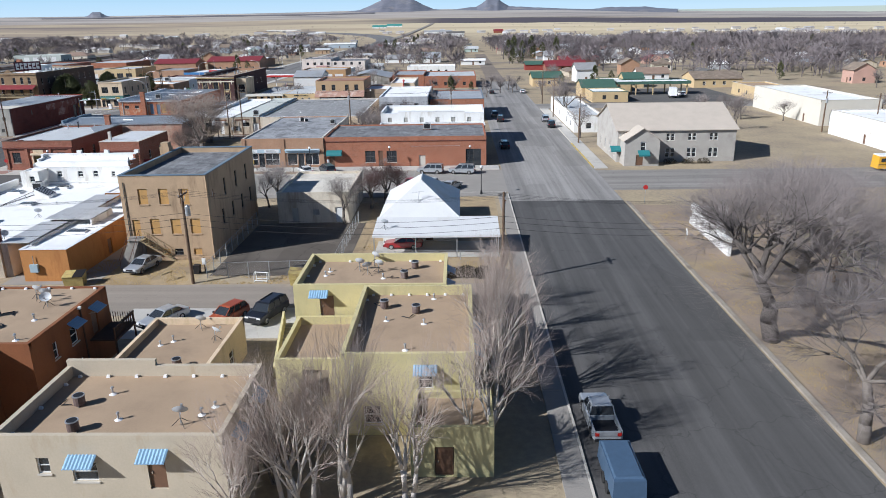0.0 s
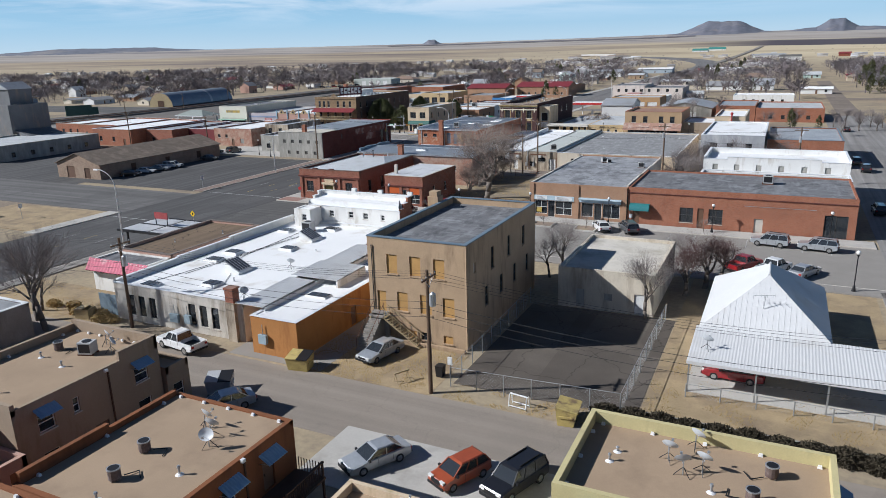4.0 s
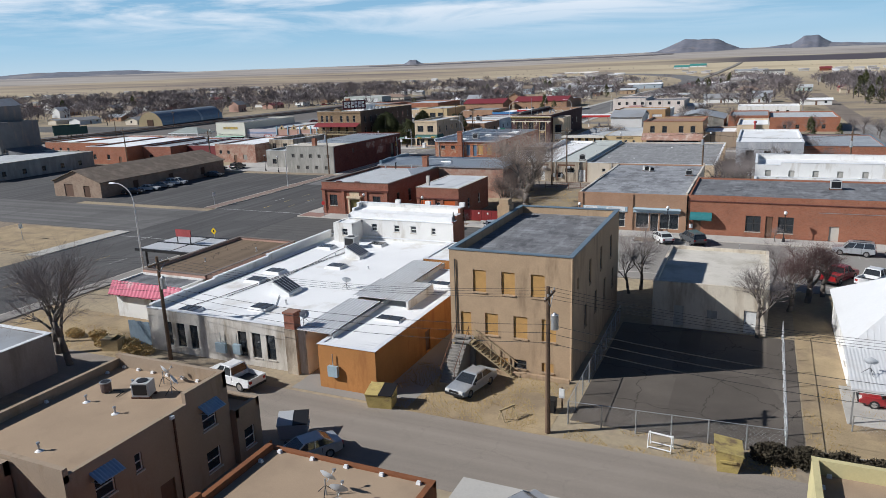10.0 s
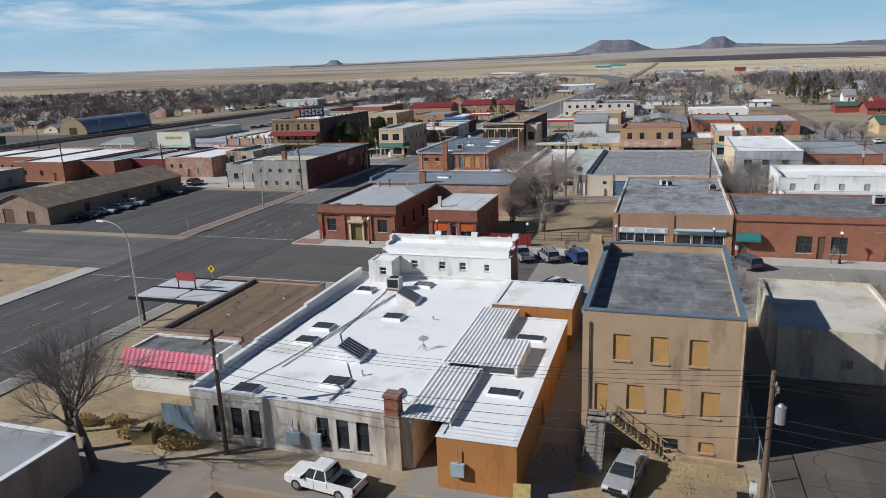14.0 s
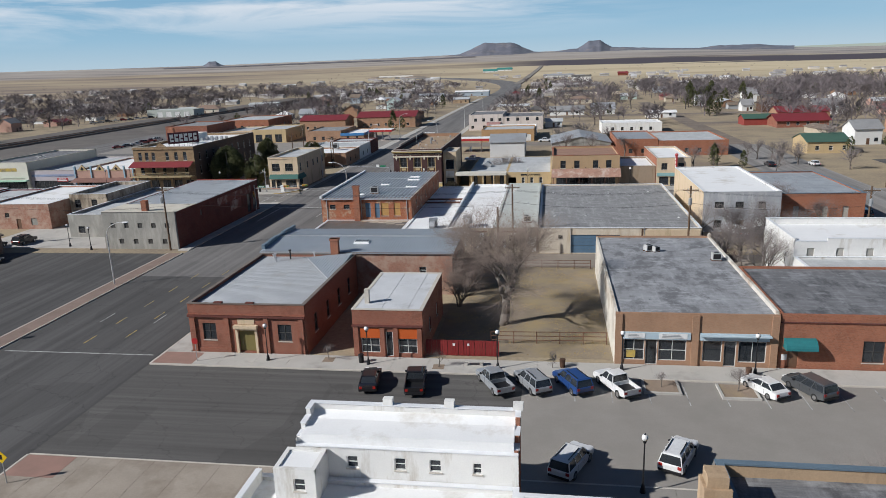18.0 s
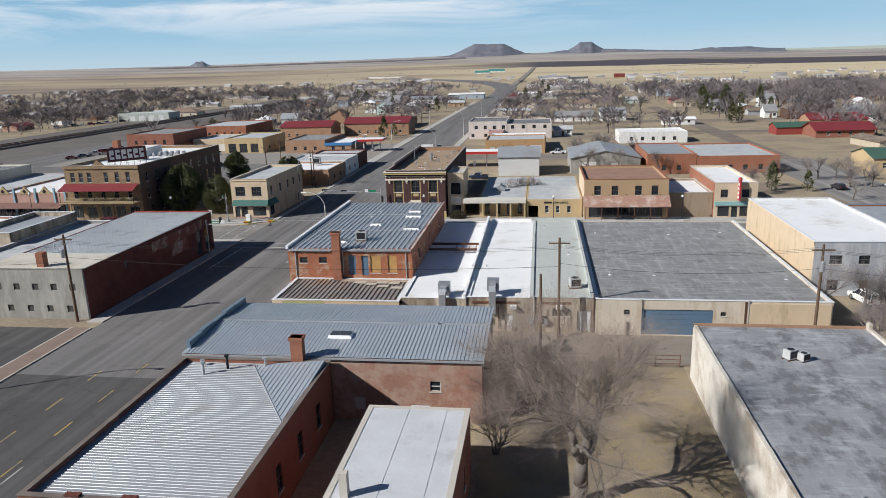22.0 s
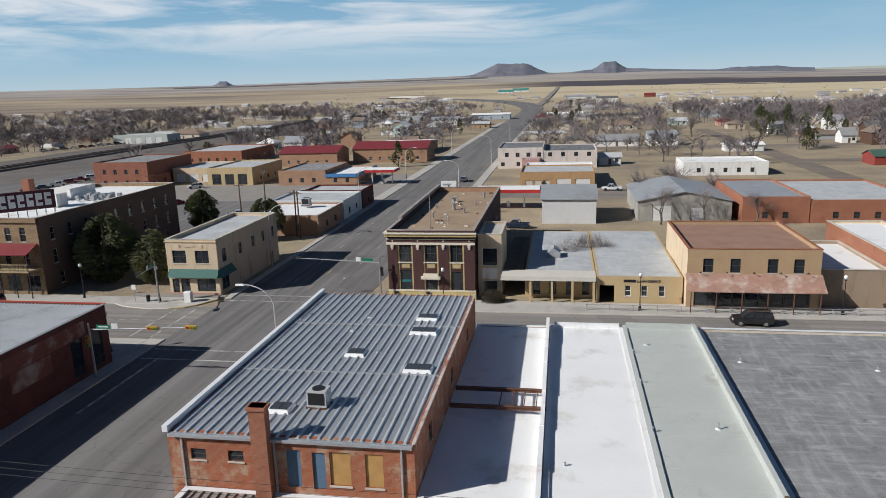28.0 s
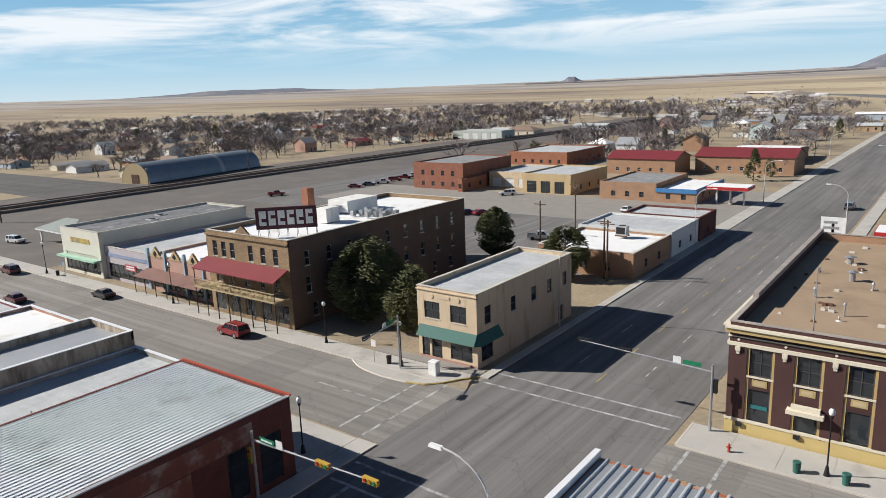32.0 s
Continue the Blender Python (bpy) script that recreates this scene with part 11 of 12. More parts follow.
# ---- fences ----
def post_fence(name, label, pts, h, post, mesh_mat=None, rails=0, rail_mat=None, step=2.5):
    top = thing(name, label, "fence", (pts[0][0], pts[0][1], 0))
    o = Vector((pts[0][0], pts[0][1], 0))
    me = Geo().cyl(0, 0, 0, h, 0.05, 0.05, 6).mesh(name + "_post", post)
    for a, b in zip(pts, pts[1:]):
        a, b = Vector((*a, 0)) - o, Vector((*b, 0)) - o
        n = max(1, round((b - a).length / step))
        for k in range(n + 1):
            part("post", me, None, top).location = a + (b - a) * k / n
        for r in range(rails):
            z = h * (r + 1) / rails - 0.06
            part("rail", Geo().tube((a.x, a.y, z), (b.x, b.y, z), 0.045), rail_mat or post, top)
        if mesh_mat:
            u = (b - a).normalized()
            g = Geo()
            m = int((b - a).length / 0.3)
            for k in range(m):
                for s in (0, 1):
                    p, q = a + u * 0.3 * k, a + u * min(0.3 * k + h * 0.9, (b - a).length)
                    w_ = (q - p).length
                    g.tube((p.x, p.y, 0.05 if s else 0.05 + w_), (q.x, q.y, 0.05 + w_ if s else 0.05), 0.003, n=3)
            tagged(part("chain_link", g, mesh_mat, top), kind="stuff")
            part("top_rail", Geo().tube((a.x, a.y, h - 0.03), (b.x, b.y, h - 0.03), 0.025), post, top)
    return top


post_fence("chain_fence", "grey chain-link fence round the asphalt yard", [(-28.9, 95.2), (-28.6, 73.4), (-14.6, 74.2), (-14.4, 95.2)], 1.8, STEEL_GALV, STEEL_GALV)
post_fence("chain_fence", "low chain-link fence before the carport", [(-10.4, 79.0), (5.2, 79.0)], 1.2, STEEL_GALV, STEEL_GALV)
post_fence("pipe_fence", "rusty pipe rail fence across the yard", [(-56.0, 140.2), (-43.0, 140.6)], 1.5, STEEL_RUST, None, 3, STEEL_RUST, 2.6)
post_fence("pipe_fence", "rusty pipe rail fence at the back of the yard", [(-58, 170.6), (-43.2, 170.8)], 1.4, STEEL_RUST, None, 3, STEEL_RUST, 2.6)
post_fence("hand_rail", "low galvanised railing along the raised pavement", [(-62, 240.6), (-16, 240.6)], 1.0, STEEL_GALV, None, 2, STEEL_GALV, 3.0)
rf = thing("metal_fence", "dark red corrugated metal fence beside the brick shop", "fence", (-62.9, 136.4, 0))
for k in range(27):
    part("sheet", Geo().box(0.3 * k + 0.01, 0.3 * k + 0.29, -0.02 - 0.03 * (k % 2), 0.02, 0.05, 1.85), M("dark_red_sheet", (0.22, 0.025, 0.025), 0.6, 0.12, 1.0), rf)
for x in (3.0, 4.6):
    part("notice", Geo().box(x, x + 0.25, -0.06, -0.055, 1.2, 1.5), PLASTIC_W, rf)
bf = thing("metal_fence", "blue-grey sheet metal gate by the workshop", "fence", (-72.4, 74.6, 0))
for k in range(7):
    part("sheet", Geo().box(0.45 * k, 0.45 * k + 0.43, -0.02, 0.02, 0, 2.4 + 0.05 * (k % 2)), M("blue_grey_sheet", (0.20, 0.26, 0.31), 0.6, 0.15, 1.0), bf)
low = thing("garden_wall", "low concrete wall along the hedge", "wall", (-13.4, 74.2, 0))
part("wall_body", Geo().box(0, 18.8, 0, 0.25, 0, 0.5), CONCRETE, low)
ru = thing("ruined_wall", "crumbling white adobe wall with window holes", "ruin", (31.8, 79.5, 0))
for k, (y, h) in enumerate(((0, 2.2), (2.4, 3.0), (4.8, 2.5), (7.2, 3.1), (9.6, 2.7), (12, 3.0))):
    part("wall_piece", Geo().box(0, 0.4, y, y + 1.5, 0, h).box(0, 0.4, y + 1.5, y + 2.39, 0, 0.9).box(0, 0.4, y + 1.5, y + 2.39, 2.0, h - 0.1), WHITE_WALL, ru)
part("wall_piece", Geo().box(0.41, 5.0, 14.0, 14.4, 0, 2.4), WHITE_WALL, ru)
ww = thing("garden_wall", "white wall panels beside the sandy lot", "wall", (62, 92, 0), 20)
for k in range(7):
    part("panel", Geo().box(3.0 * k, 3.0 * k + 2.96, 0, 0.2, 0, 2.2), WHITE_WALL, ww)


# ---- small things on the ground ----
def dumpster(x, y, turn, mat, label):
    top = thing("dumpster", label, "dumpster", (x, y, 0.03), turn)
    part("bin", Geo().add([(-0.95, -0.6, 0), (0.95, -0.6, 0), (0.95, 0.6, 0), (-0.95, 0.6, 0), (-1.05, -0.85, 1.15), (1.05, -0.85, 1.15), (1.05, 0.75, 1.4), (-1.05, 0.75, 1.4)], [(3, 2, 1, 0), (0, 1, 5, 4), (1, 2, 6, 5), (2, 3, 7, 6), (3, 0, 4, 7), (4, 5, 6, 7)]), mat, top)
    part("lid", Geo().add([(-1.08, -0.9, 1.18), (0, -0.9, 1.18), (0, 0.8, 1.44), (-1.08, 0.8, 1.44), (-1.08, -0.9, 1.24), (0, -0.9, 1.24), (0, 0.8, 1.5), (-1.08, 0.8, 1.5)], [(0, 3, 2, 1), (4, 5, 6, 7), (0, 1, 5, 4), (1, 2, 6, 5), (2, 3, 7, 6), (3, 0, 4, 7)]), mat, top)
    part("lid", Geo().add([(0.02, -0.9, 1.18), (1.08, -0.9, 1.18), (1.08, 0.8, 1.44), (0.02, 0.8, 1.44), (0.02, -0.9, 1.24), (1.08, -0.9, 1.24), (1.08, 0.8, 1.5), (0.02, 0.8, 1.5)], [(0, 3, 2, 1), (4, 5, 6, 7), (0, 1, 5, 4), (1, 2, 6, 5), (2, 3, 7, 6), (3, 0, 4, 7)]), STEEL_BLK if turn < 50 else mat, top)
    for s in (-1, 1):
        part("fork_sleeve", Geo().box(s * 1.0 - 0.09, s * 1.0 + 0.09, -0.5, 0.5, 0.7, 0.85), mat, top)


YELLOW_BIN = M("scuffed_yellow_paint", (0.45, 0.35, 0.13), 0.7, 0.2, 1.5, stain=(0.2, 0.14, 0.08), amount=0.3)
dumpster(-42.6, 71.4, 10, YELLOW_BIN, "scuffed yellow dumpster with one black lid")
dumpster(-18.0, 71.7, 95, YELLOW_BIN, "closed yellow dumpster at the alley edge")
dumpster(-46.3, 65.2, 30, M("pale_grey_bin", (0.4, 0.41, 0.42), 0.7, 0.1), "grey dumpster beside the flats")
sh = thing("wooden_box", "open plywood box on the dry grass", "crate", (-72.8, 72.9, 0.02), 20)
for a in ((-0.8, 0.8, -0.75, -0.7), (-0.8, 0.8, 0.7, 0.75), (-0.8, -0.75, -0.698, 0.698), (0.75, 0.8, -0.698, 0.698)):
    part("side_panel", Geo().box(*a, 0, 1.1), WOOD_PALE, sh)
part("lid", Geo().box(-0.85, 0.1, -0.8, 0.8, 1.102, 1.16), WOOD_PALE, sh)
go = thing("training_goal", "white pipe frame standing on the verge", "frame", (-22.1, 72.3, 0.02), -8)
for y in (-0.35, 0.35):
    for x in (-0.75, 0.75):
        part("leg", Geo().tube((x, y, 0), (x, y * 0.5, 1.0), 0.05), PLASTIC_W, go)
    part("bottom_bar", Geo().tube((-0.75, y, 0.12), (0.75, y, 0.12), 0.045), PLASTIC_W, go)
part("top_bar", Geo().tube((-0.8, 0, 1.0), (0.8, 0, 1.0), 0.06), PLASTIC_W, go)
hr = thing("saw_horse", "weathered trestle on the dry grass", "trestle", (-32.9, 72.7, 0.02), 60)
for x in (-0.6, 0.6):
    part("leg", Geo().tube((x, -0.35, 0), (x, 0, 0.8), 0.035).tube((x, 0.35, 0), (x, 0, 0.8), 0.035), WOOD_PALE, hr)
part("beam", Geo().box(-0.75, 0.75, -0.05, 0.05, 0.78, 0.9), WOOD_PALE, hr)
mb = thing("meter_stand", "grey utility meters on a post beside a black bin", "meter", (-29.6, 75.6, 0.02))
part("post", Geo().box(-0.05, 0.05, -0.05, 0.05, 0, 1.7), WOOD_POLE, mb)
part("meter_box", Geo().box(-0.2, 0.2, -0.2, -0.052, 0.9, 1.6), PLASTIC_W, mb)
wb = thing("wheeled_bin", "black plastic wheeled bin", "bin", (-30.2, 74.8, 0.02))
part("bin_body", Geo().box(-0.3, 0.3, -0.33, 0.33, 0.06, 0.98, -0.04), STEEL_BLK, wb), part("lid", Geo().box(-0.36, 0.36, -0.4, 0.4, 0.99, 1.06), STEEL_BLK, wb)
for x, y, z, w_ in ((-48.0, 72.55, 1.2, 0.9), (-61.0, 74.12, 0.9, 1.1), (-59.0, 74.12, 1.0, 0.8)):
    e = thing("electric_box", "pale blue electric cabinet on the wall", "electric box", (x, y, z))
    part("cabinet", Geo().box(0, w_, -0.3, -0.002, 0, 0.9), M("pale_blue_enamel", (0.33, 0.42, 0.47), 0.5, 0.1, 2), e)
    part("conduit", Geo().tube((w_ / 2, -0.12, 0.9), (w_ / 2, -0.12, 1.9), 0.04), STEEL_GALV, e)
be = thing("bench", "pale concrete bench on the pavement", "bench", (-57.3, 133.7, 0.16))
part("seat", Geo().box(-1.1, 1.1, -0.25, 0.25, 0.4, 0.52), CONCRETE_NEW, be)
for x in (-0.8, 0.8):
    part("support", Geo().box(x - 0.15, x + 0.15, -0.2, 0.2, 0, 0.4), CONCRETE_NEW, be)
for x, y in ((-38.6, 130.0), (-31.6, 129.4)):
    p = thing("kerb_planter", "concrete-edged planter with dry mulch", "planter", (x, y, 0.02))
    part("soil", Geo().box(-1.5, 1.5, -1.2, 1.6, 0, 0.12), DIRT, p)
    for a in ((-1.75, 1.75, -1.5, -1.22), (-1.75, -1.52, -1.2, 1.6), (1.52, 1.75, -1.2, 1.6)):
        part("kerb", Geo().box(*a, 0, 0.2), CONCRETE_NEW, p)
for x, y in ((-73.4, 134.0), (-61.0, 133.0)):
    p = thing("tree_pit", "small square tree pit in the pavement", "tree pit", (x, y, 0.15))
    part("grate", Geo().box(-0.6, 0.6, -0.6, 0.6, 0, 0.02), DIRT, p)
for x, y, m, lab in ((-83.4, 239.9, AWN_GREEN, "dark green litter bin on the pavement"), (-80.0, 240.0, AWN_GREEN, "squat green litter bin on the pavement"), (-126.0, 240.2, STEEL_BLK, "black litter bin on the pavement"), (-48, 133.9, WOOD_DARK, "brown litter bin on the pavement"), (-29.8, 133.0, WOOD_DARK, "brown litter bin on the pavement"), (-69.6, 133.6, STEEL_BLK, "small black litter bin on the pavement"), (-207, 240.6, STEEL_BLK, "black pavement bin by the corner")):
    b = thing("litter_bin", lab, "bin", (x, y, 0.15))
    part("drum", Geo().cyl(0, 0, 0, 0.85, 0.27, 0.31, 12), m, b), part("rim", Geo().cyl(0, 0, 0.852, 0.92, 0.33, 0.3, 12), m, b)
cb = thing("signal_cabinet", "white metal control cabinet on the corner", "cabinet", (-119.6, 240.4, 0.15))
part("cabinet_body", Geo().box(-0.5, 0.5, -0.4, 0.4, 0, 1.5), PLASTIC_W, cb), part("cap", Geo().box(-0.55, 0.55, -0.45, 0.45, 1.502, 1.58, 0.05), PLASTIC_W, cb)
fh = thing("fire_hydrant", "short red fire hydrant on the pavement", "hydrant", (-88.6, 240.3, 0.15))
part("barrel", Geo().cyl(0, 0, 0, 0.6, 0.12, 0.11, 10).ball(0, 0, 0.62, 0.13, 10, 5), plain("hydrant_red", (0.4, 0.05, 0.03)), fh)
part("outlet", Geo().tube((-0.22, 0, 0.42), (0.22, 0, 0.42), 0.06), plain("hydrant_red", (0.4, 0.05, 0.03)), fh)
ls_ = thing("hotel_sign", "small pale hanging sign at the hotel corner", "sign", (-148.6, 243.0, 2.6))
part("panel", Geo().box(0, 2.4, -0.06, 0.06, 0, 0.9), PLASTIC_W, ls_), part("sign_bar", Geo().box(0.3, 2.0, -0.075, -0.062, 0.3, 0.6), STEEL_GALV, ls_)


# ---- trees and shrubs near the camera ----
FINE[:] = 0.55, 1.3, 0
POPLAR = [bare_meshes("poplar", 21 + k, 12.5, 0.17, 4, 0.46, 0.55, 3, 0.16, 0.26, BARK_PALE, TWIG_PALE, 3, 0.76) for k in range(2)]
for k, (x, y, s) in enumerate(((-10.4, 34.6, 1.0), (-6.8, 34.4, 1.2), (-3.2, 34.2, 1.05), (-8.8, 32.4, 1.1), (-12.0, 30.6, 0.9), (1.4, 38.4, 1.1), (2.4, 45.4, 1.2), (2.9, 51.8, 1.0), (3.4, 57.2, 0.9), (3.6, 63.4, 0.8))):
    bare_tree(POPLAR[k % 2], "leafless poplar with pale upright branches beside the flats", (x, y, 0), 70 * k, s, "poplars beside the flats")
FINE[:] = 0.55, 1.5, 1
BUSHY = bare_meshes("bush_tree", 91, 7.5, 0.08, 4, 0.5, 0.45, 3, 0.18, 0.24, BARK, M("bush_twigs", (0.215, 0.165, 0.14), 0.95, 0.3, 0.8, 5, 0), 6, 1.1)
for k, (x, y, s) in enumerate(((-11.6, 36.6, 0.8), (-9.8, 40.4, 0.8))):
    bare_tree(BUSHY, "dense brown leafless bush between the flats", (x, y, 0), 75 * k, s, "bushes between the flats")
FINE[:] = 0.55, 1.7, 9
TWIG_BROWN = M("brown_twigs", (0.27, 0.215, 0.18), 0.95, 0.25, 0.8, 5, 0)
ELM = [bare_meshes("elm", 5, 15.5, 0.25, 5, 0.6, 0.32, 3, 0.19, 0.2, twig=TWIG_BROWN, wide=1.38)]
FINE[:] = 0.62, 1.8, 6
ELM += [bare_meshes("elm", 9, 16, 0.27, 5, 0.66, 0.24, 3, 0.22, 0.19, BARK_DARK, wide=1.35), bare_meshes("elm", 14, 16, 0.22, 5, 0.66, 0.24, 3, 0.2, 0.19, wide=1.3)]
bare_tree(ELM[0], "large leafless elm standing in the fenced yard", (-55.0, 146.4, 0), 30, 1.12, "large bare elms")
for k, (x, y, s) in enumerate(((-61.2, 152.5, 0.85), (-61.0, 157.0, 0.95), (-61.3, 161.5, 0.9), (-59.8, 167.0, 0.8))):
    bare_tree(BUSHY, "tall brown leafless brush beside the store wall", (x, y, 0), 65 * k, s, "brush along the yard")
for k, (x, y, s) in enumerate(((27.4, 56.6, 1.15), (33.0, 64, 1.05), (37.6, 74, 0.95), (26.9, 41.0, 0.85), (39, 55, 1.0))):
    bare_tree(ELM[1 + k % 2], "large leafless elm on the dirt lot", (x, y, 0), 50 * k, s, "large bare elms")
FINE[:] = 0.68, 1.9, 2
SMALL = [bare_meshes("small_tree", 61 + k, 7.6, 0.13, 4, 0.55, 0.4, 3, 0.16, 0.26) for k in range(2)]
DARK = bare_meshes("dark_tree", 77, 6.0, 0.14, 4, 0.75, 0.15, 3, 0.2, 0.2, BARK, M("dark_red_twigs", (0.10, 0.06, 0.055), 0.95, 0.25, 0.8, 5, 0))
for k, (x, y, s) in enumerate(((-73.4, 68.6, 1.75), (-77.0, 70.2, 1.6), (-79.6, 72.5, 1.1), (-28.6, 106.4, 1.1), (-29.6, 104.6, 0.9), (-16.4, 95.0, 1.15), (-15.0, 112.0, 0.8), (-23.8, 170, 1.15), (-20.6, 173, 1.0), (-6.5, 203, 1.3), (-19.5, 186, 1.1), (-44.5, 300.6, 1.3), (-36.0, 300.2, 1.3), (-25.5, 299.7, 1.1), (-60.2, 174, 0.7), (-20.8, 160, 1.25), (-19.8, 166, 1.3), (28.9, 195, 2.0), (77.8, 196, 1.2), (87.5, 192, 0.9), (74.5, 200, 1.1), (28.8, 168, 1.2), (70, 178, 1.0), (-2, 275, 1.2), (10.0, 262, 0.9), (-10, 268, 1.1))):
    bare_tree(SMALL[k % 2], "slender leafless tree in winter", (x, y, 0), 80 * k, s, "small bare trees")
for x, y, s in ((-11.8, 107.0, 1.25), (-13.6, 103.6, 1.1), (-10.2, 109.6, 1.0), (-16, 176, 0.9), (-24.5, 165, 0.9), (-4.6, 176, 0.8), (-20, 200, 0.8)):
    bare_tree(DARK, "dense dark bare tree behind the garage", (x, y, 0), 33 * x, s, "dense dark trees")
for k, (x, y, s) in enumerate(((-23.4, 186.0, 1.15), (-18.6, 182.5, 1.2), (-13.5, 186.5, 1.25), (-10.2, 182.0, 1.1), (-23.0, 176.0, 1.0), (-16.0, 178.5, 1.15), (-19.4, 176.8, 1.0), (-4.0, 189.0, 1.2), (9.5, 289.0, 0.95), (13.0, 290.5, 1.0), (16.5, 288.6, 0.9), (20.0, 289.6, 0.95), (23.4, 288.0, 0.9))):
    bare_tree(SMALL[k % 2], "bushy leafless tree with fine twigs behind the shops", (x, y, 0), 57 * k, s, "small bare trees")
for x, y, s in ((-38.6, 130.0, 0.26), (-31.6, 129.6, 0.4), (-73.4, 134.0, 0.3), (-61.0, 133.0, 0.32), (-14.5, 133.0, 0.35), (-49, 133.6, 0.3)):
    bare_tree(SMALL[0], "tiny leafless sapling in the pavement", (x, y, 0.12), 50 * x, s, "pavement saplings")
FINE[:] = 1.0, 1.0, 1
BIG_PINE = [evergreen_meshes("big_pine", 12, 11, 5.0, 7600, 0.42, 0.42, 0.62), evergreen_meshes("big_pine", 13, 9.8, 4.4, 6400, 0.42, 0.42, 0.62)]
for k, (x, y, s) in enumerate(((-139.5, 250.5, 1.02), (-131.0, 250.0, 0.92), (-144.0, 291.0, 0.85), (-125.5, 283.0, 0.9), (-141.5, 256, 0.95))):
    evergreen(BIG_PINE[k % 2], "full dark green spruce beside the hotel", (x, y, 0), 40 * k, s, "spruces by the hotel")
for k, (x, y, s) in enumerate(((42.8, 567, 1.5), (50, 566, 1.4), (56, 563, 1.5), (64, 560, 1.3), (74.6, 557, 1.4), (-23.8, 481, 0.9), (-3.2, 274, 0.7), (43, 300, 0.7), (58, 308, 0.8), (66, 312, 0.7), (-128, 414, 1.0), (-126, 427, 0.8), (34, 460, 1.0), (40, 470, 1.0))):
    evergreen(PINES[k % 2], "dark conifer standing among the houses", (x, y, 0), 30 * k, s, "conifers of the town")


def shrub(name, label, x, y, w, d, h, n, mat, seed=1, z=0.0):
    """A clipped or wild shrub of many short twigs and leaf flecks."""
    r_, g = random.Random(seed), Geo()
    for _ in range(n):
        a, q = r_.uniform(0, 6.28), r_.random() ** 0.5
        p = Vector((w / 2 * q * math.cos(a), d / 2 * q * math.sin(a), h * r_.random() * (1 - 0.45 * q * q)))
        u = Vector((r_.gauss(0, 1), r_.gauss(0, 1), r_.uniform(0, 1.4))).normalized() * r_.uniform(0.1, 0.26)
        s = u.orthogonal().normalized() * r_.uniform(0.03, 0.08)
        g.add([tuple(p - s), tuple(p + s), tuple(p + u)], [(0, 1, 2)])
    top = thing(name, label, "shrub", (x, y, z))
    part("tuft" if "grass" in name else "crown", g, mat, top)
    part("stem", Geo().cyl(0, 0, 0, h * 0.5, 0.06, 0.03, 6), BARK, top)


for k in range(10):
    shrub("hedge_bush", "dark winter hedge bush by the low wall", -15.4 + 2.0 * k, 73.2 + 0.1 * (k % 3), 2.5, 1.6, 1.25, 2200, HEDGE, 30 + k)
shrub("shrub", "dark round shrub beside the brick office", -74.8, 243.4, 3.4, 2.4, 2.0, 2600, HEDGE, 5)
for k, (x, y) in enumerate(((-64.7, 259.9), (-61.6, 262.5), (-58.8, 262.7))):
    bare_tree(SMALL[k % 2], "bare courtyard tree rising over the office roof", (x, y, 0), 60 * k, 0.95, "courtyard trees")
GRASS_TUFT = M("straw_tufts", (0.40, 0.29, 0.13), 0.95, 0.2, 1.0, 5, 0)
for k, (x, y) in enumerate(((-74.5, 73.2), (-71.5, 73.8), (-70.2, 72.6), (-76.8, 74.5), (-69.0, 73.0), (-79.5, 74.0))):
    shrub("grass_tuft", "tall straw-coloured dry grass clump", x, y, 2.2, 1.4, 0.9, 700, GRASS_TUFT, 70 + k)


def litter_grass():
    """Short dry blades on the verges and yards nearest the camera."""
    r_, g = random.Random(8), Geo()
    for x0, x1, y0, y1, n in ((-43.4, -29.6, 71.3, 80, 5200), (-13.3, 5.6, 74, 86, 6000), (-62.3, -43, 137, 171, 8000), (-90, -70, 71.5, 80, 4000), (-28.6, -14, 71.3, 74, 2000), (26.8, 32, 36, 100, 6000), (27.6, 50, 36, 100, 5000)):
        for _ in range(n):
            x, y = r_.uniform(x0, x1), r_.uniform(y0, y1)
            if noise.noise((x * 0.35, y * 0.35, 2.0)) < -0.05:
                continue
            a, h = r_.uniform(0, 6.28), r_.uniform(0.06, 0.2)
            g.add([(x - 0.03, y, 0.01), (x + 0.03, y, 0.01), (x + 0.1 * math.cos(a), y + 0.1 * math.sin(a), h)], [(0, 1, 2)])
    tagged(new("dry_grass", g.mesh("dry_grass", GRASS_TUFT)), "short straw-coloured dry grass on verges and yards", "grass", "", "stuff")


litter_grass()

# ---- by the sandstone hall ----
def cloth_awning(x, y, z, w, mat, label):
    top = thing("awning", label, "awning", (x, y, z))
    part("cloth", Geo().prism([(-1.2, 0), (0, 0.7), (0, 0.62), (-1.2, -0.08)], 0, w, "x"), mat, top)
    part("valance", Geo().box(0, w, -1.22, -1.205, -0.3, 0.0), mat, top)


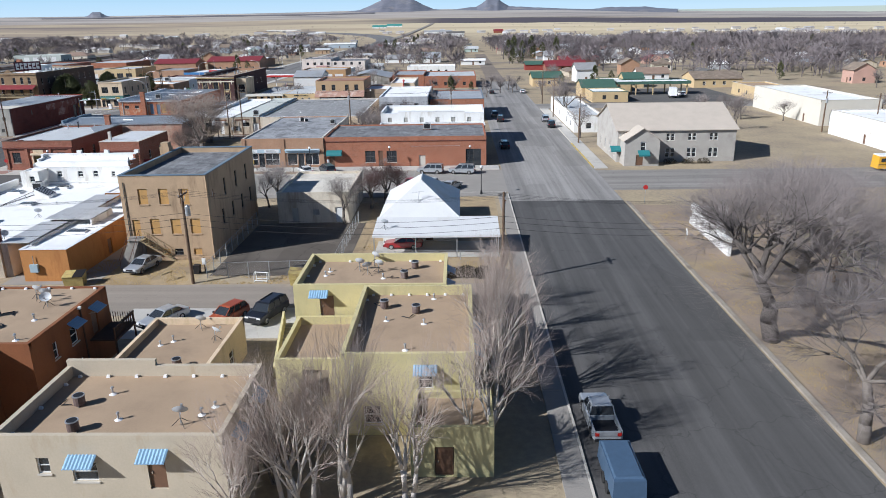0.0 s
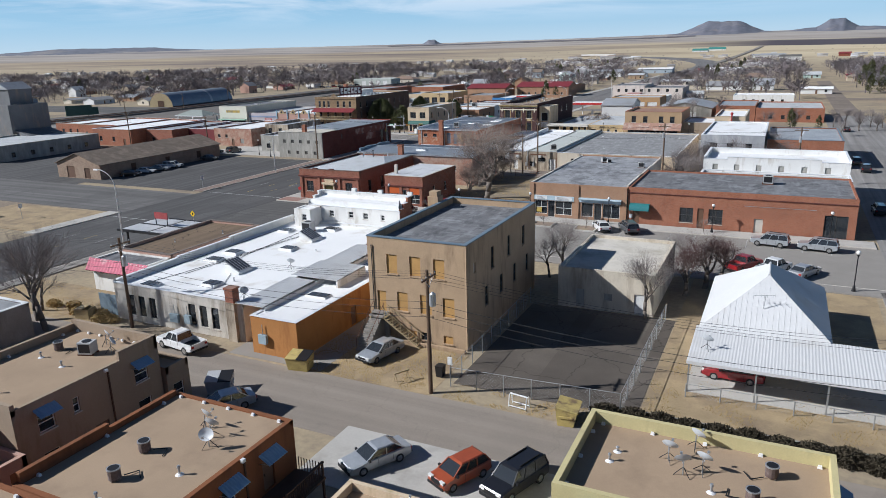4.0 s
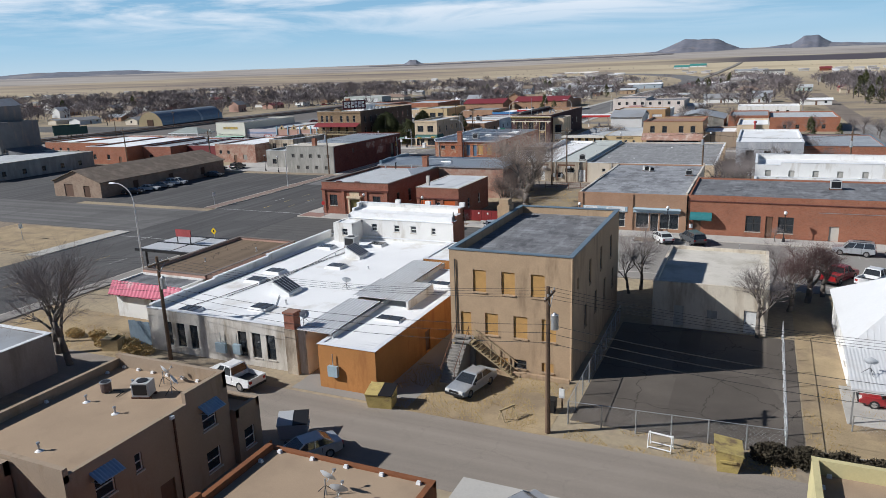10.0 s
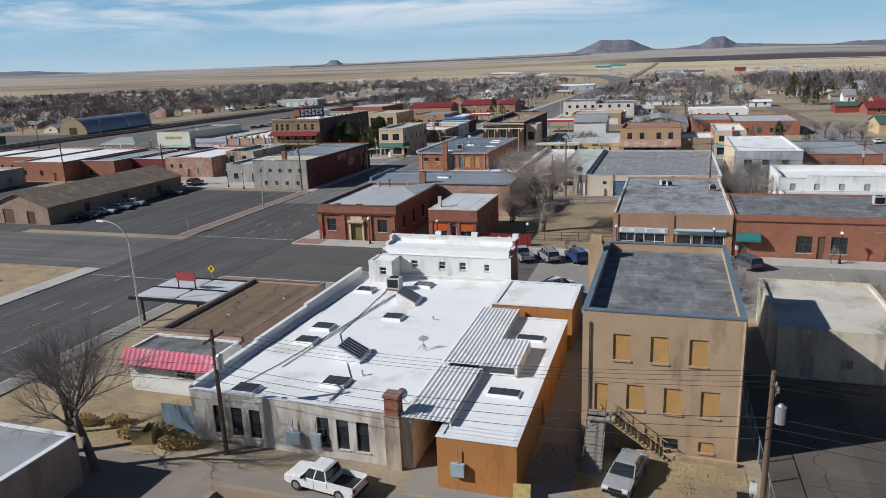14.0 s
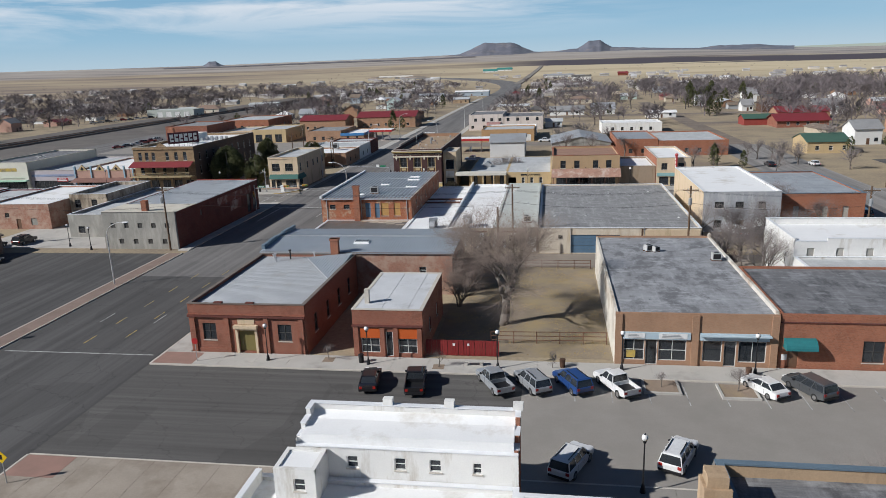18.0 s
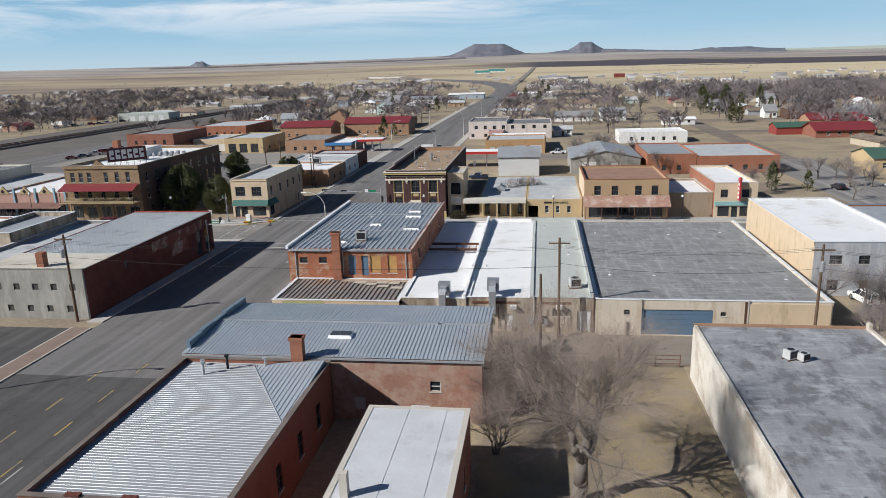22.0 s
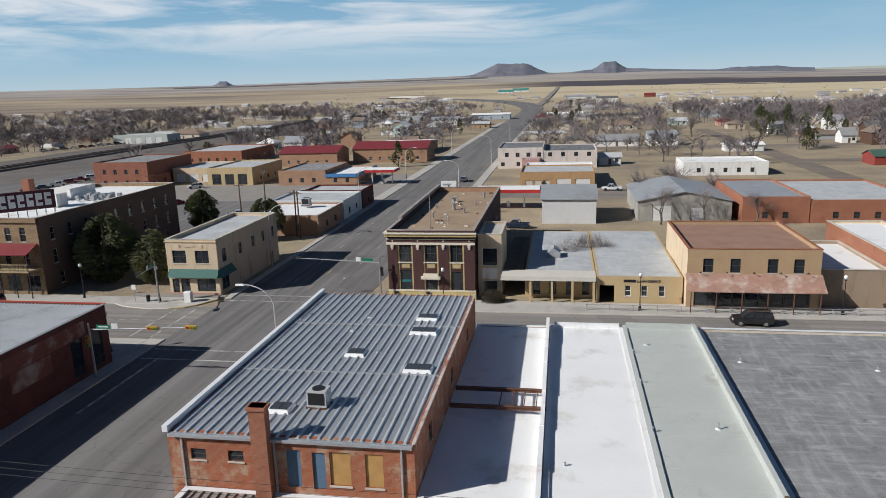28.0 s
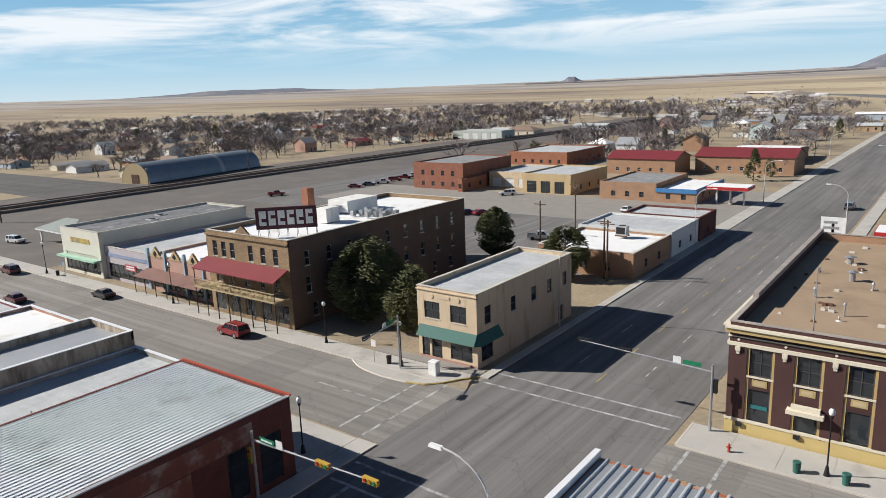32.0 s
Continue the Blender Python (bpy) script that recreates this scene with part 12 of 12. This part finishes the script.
cloth_awning(34.0, 133.36, 2.4, 2.2, AWN_TEAL, "teal canvas awning over the hall door")
cloth_awning(29.6, 137.46, 2.6, 2.2, AWN_TEAL, "teal canvas awning on the hall corner")
for x in (41.0, 44.5, 47.5):
    shrub("shrub", "clipped winter shrub below the hall windows", x, 135.6, 2.6, 1.4, 1.1, 500, HEDGE, int(x))
mt = thing("box_truck", "white box truck parked in the motel lot", "truck", (75.5, 254, 0.04), 80)
part("cargo_box", Geo().box(-4.2, 0.4, -1.2, 1.2, 0.9, 3.6, 0.03), PLASTIC_W, mt)
part("cab", Geo().prism([(0.45, 0.6), (2.6, 0.6), (2.6, 1.5), (1.9, 1.7), (1.3, 2.6), (0.45, 2.6)], -1.05, 1.05), PLASTIC_W, mt)
part("windscreen", Geo().prism([(1.36, 2.5), (1.94, 1.72), (1.98, 1.74), (1.42, 2.53)], -0.9, 0.9), GLASS, mt)
for ax in (-3.0, 1.7):
    for s_ in (-1, 1):
        part("tyre", Geo().wheel(ax, s_ * 1.0 - 0.14, s_ * 1.0 + 0.14, 0.45, 0.45, 14), RUBBER, mt)


def school_bus():
    """A long yellow bus with a row of windows down each side."""
    top = thing("school_bus", "yellow school bus with dark windows parked on the street", "bus", (75.5, 127.2, 0.04), 0)
    yel = M("bus_yellow", (0.62, 0.33, 0.03), 0.4, 0.06, 0.3)
    part("body", Geo().box(0, 9.0, -1.2, 1.2, 0.5, 2.75, 0.08), yel, top)
    part("roof", Geo().prism([(-1.15, 2.752), (1.15, 2.752), (0.9, 3.0), (-0.9, 3.0)], 0.1, 8.9, "x"), PLASTIC_W, top)
    part("bonnet", Geo().box(9.002, 10.2, -1.0, 1.0, 0.5, 1.6, 0.1), yel, top)
    for s in (-1, 1):
        for k in range(9):
            part("window", Geo().box(0.4 + 0.94 * k, 1.18 + 0.94 * k, min(s * 1.203, s * 1.22), max(s * 1.203, s * 1.22), 1.75, 2.4), GLASS, top)
        part("stripe", Geo().box(0.1, 8.9, min(s * 1.203, s * 1.225), max(s * 1.203, s * 1.225), 1.2, 1.32), STEEL_BLK, top)
        for x in (1.9, 9.2):
            part("tyre", Geo().wheel(x, s * 1.02 - 0.14, s * 1.02 + 0.14, 0.48, 0.48, 14), RUBBER, top)


school_bus()
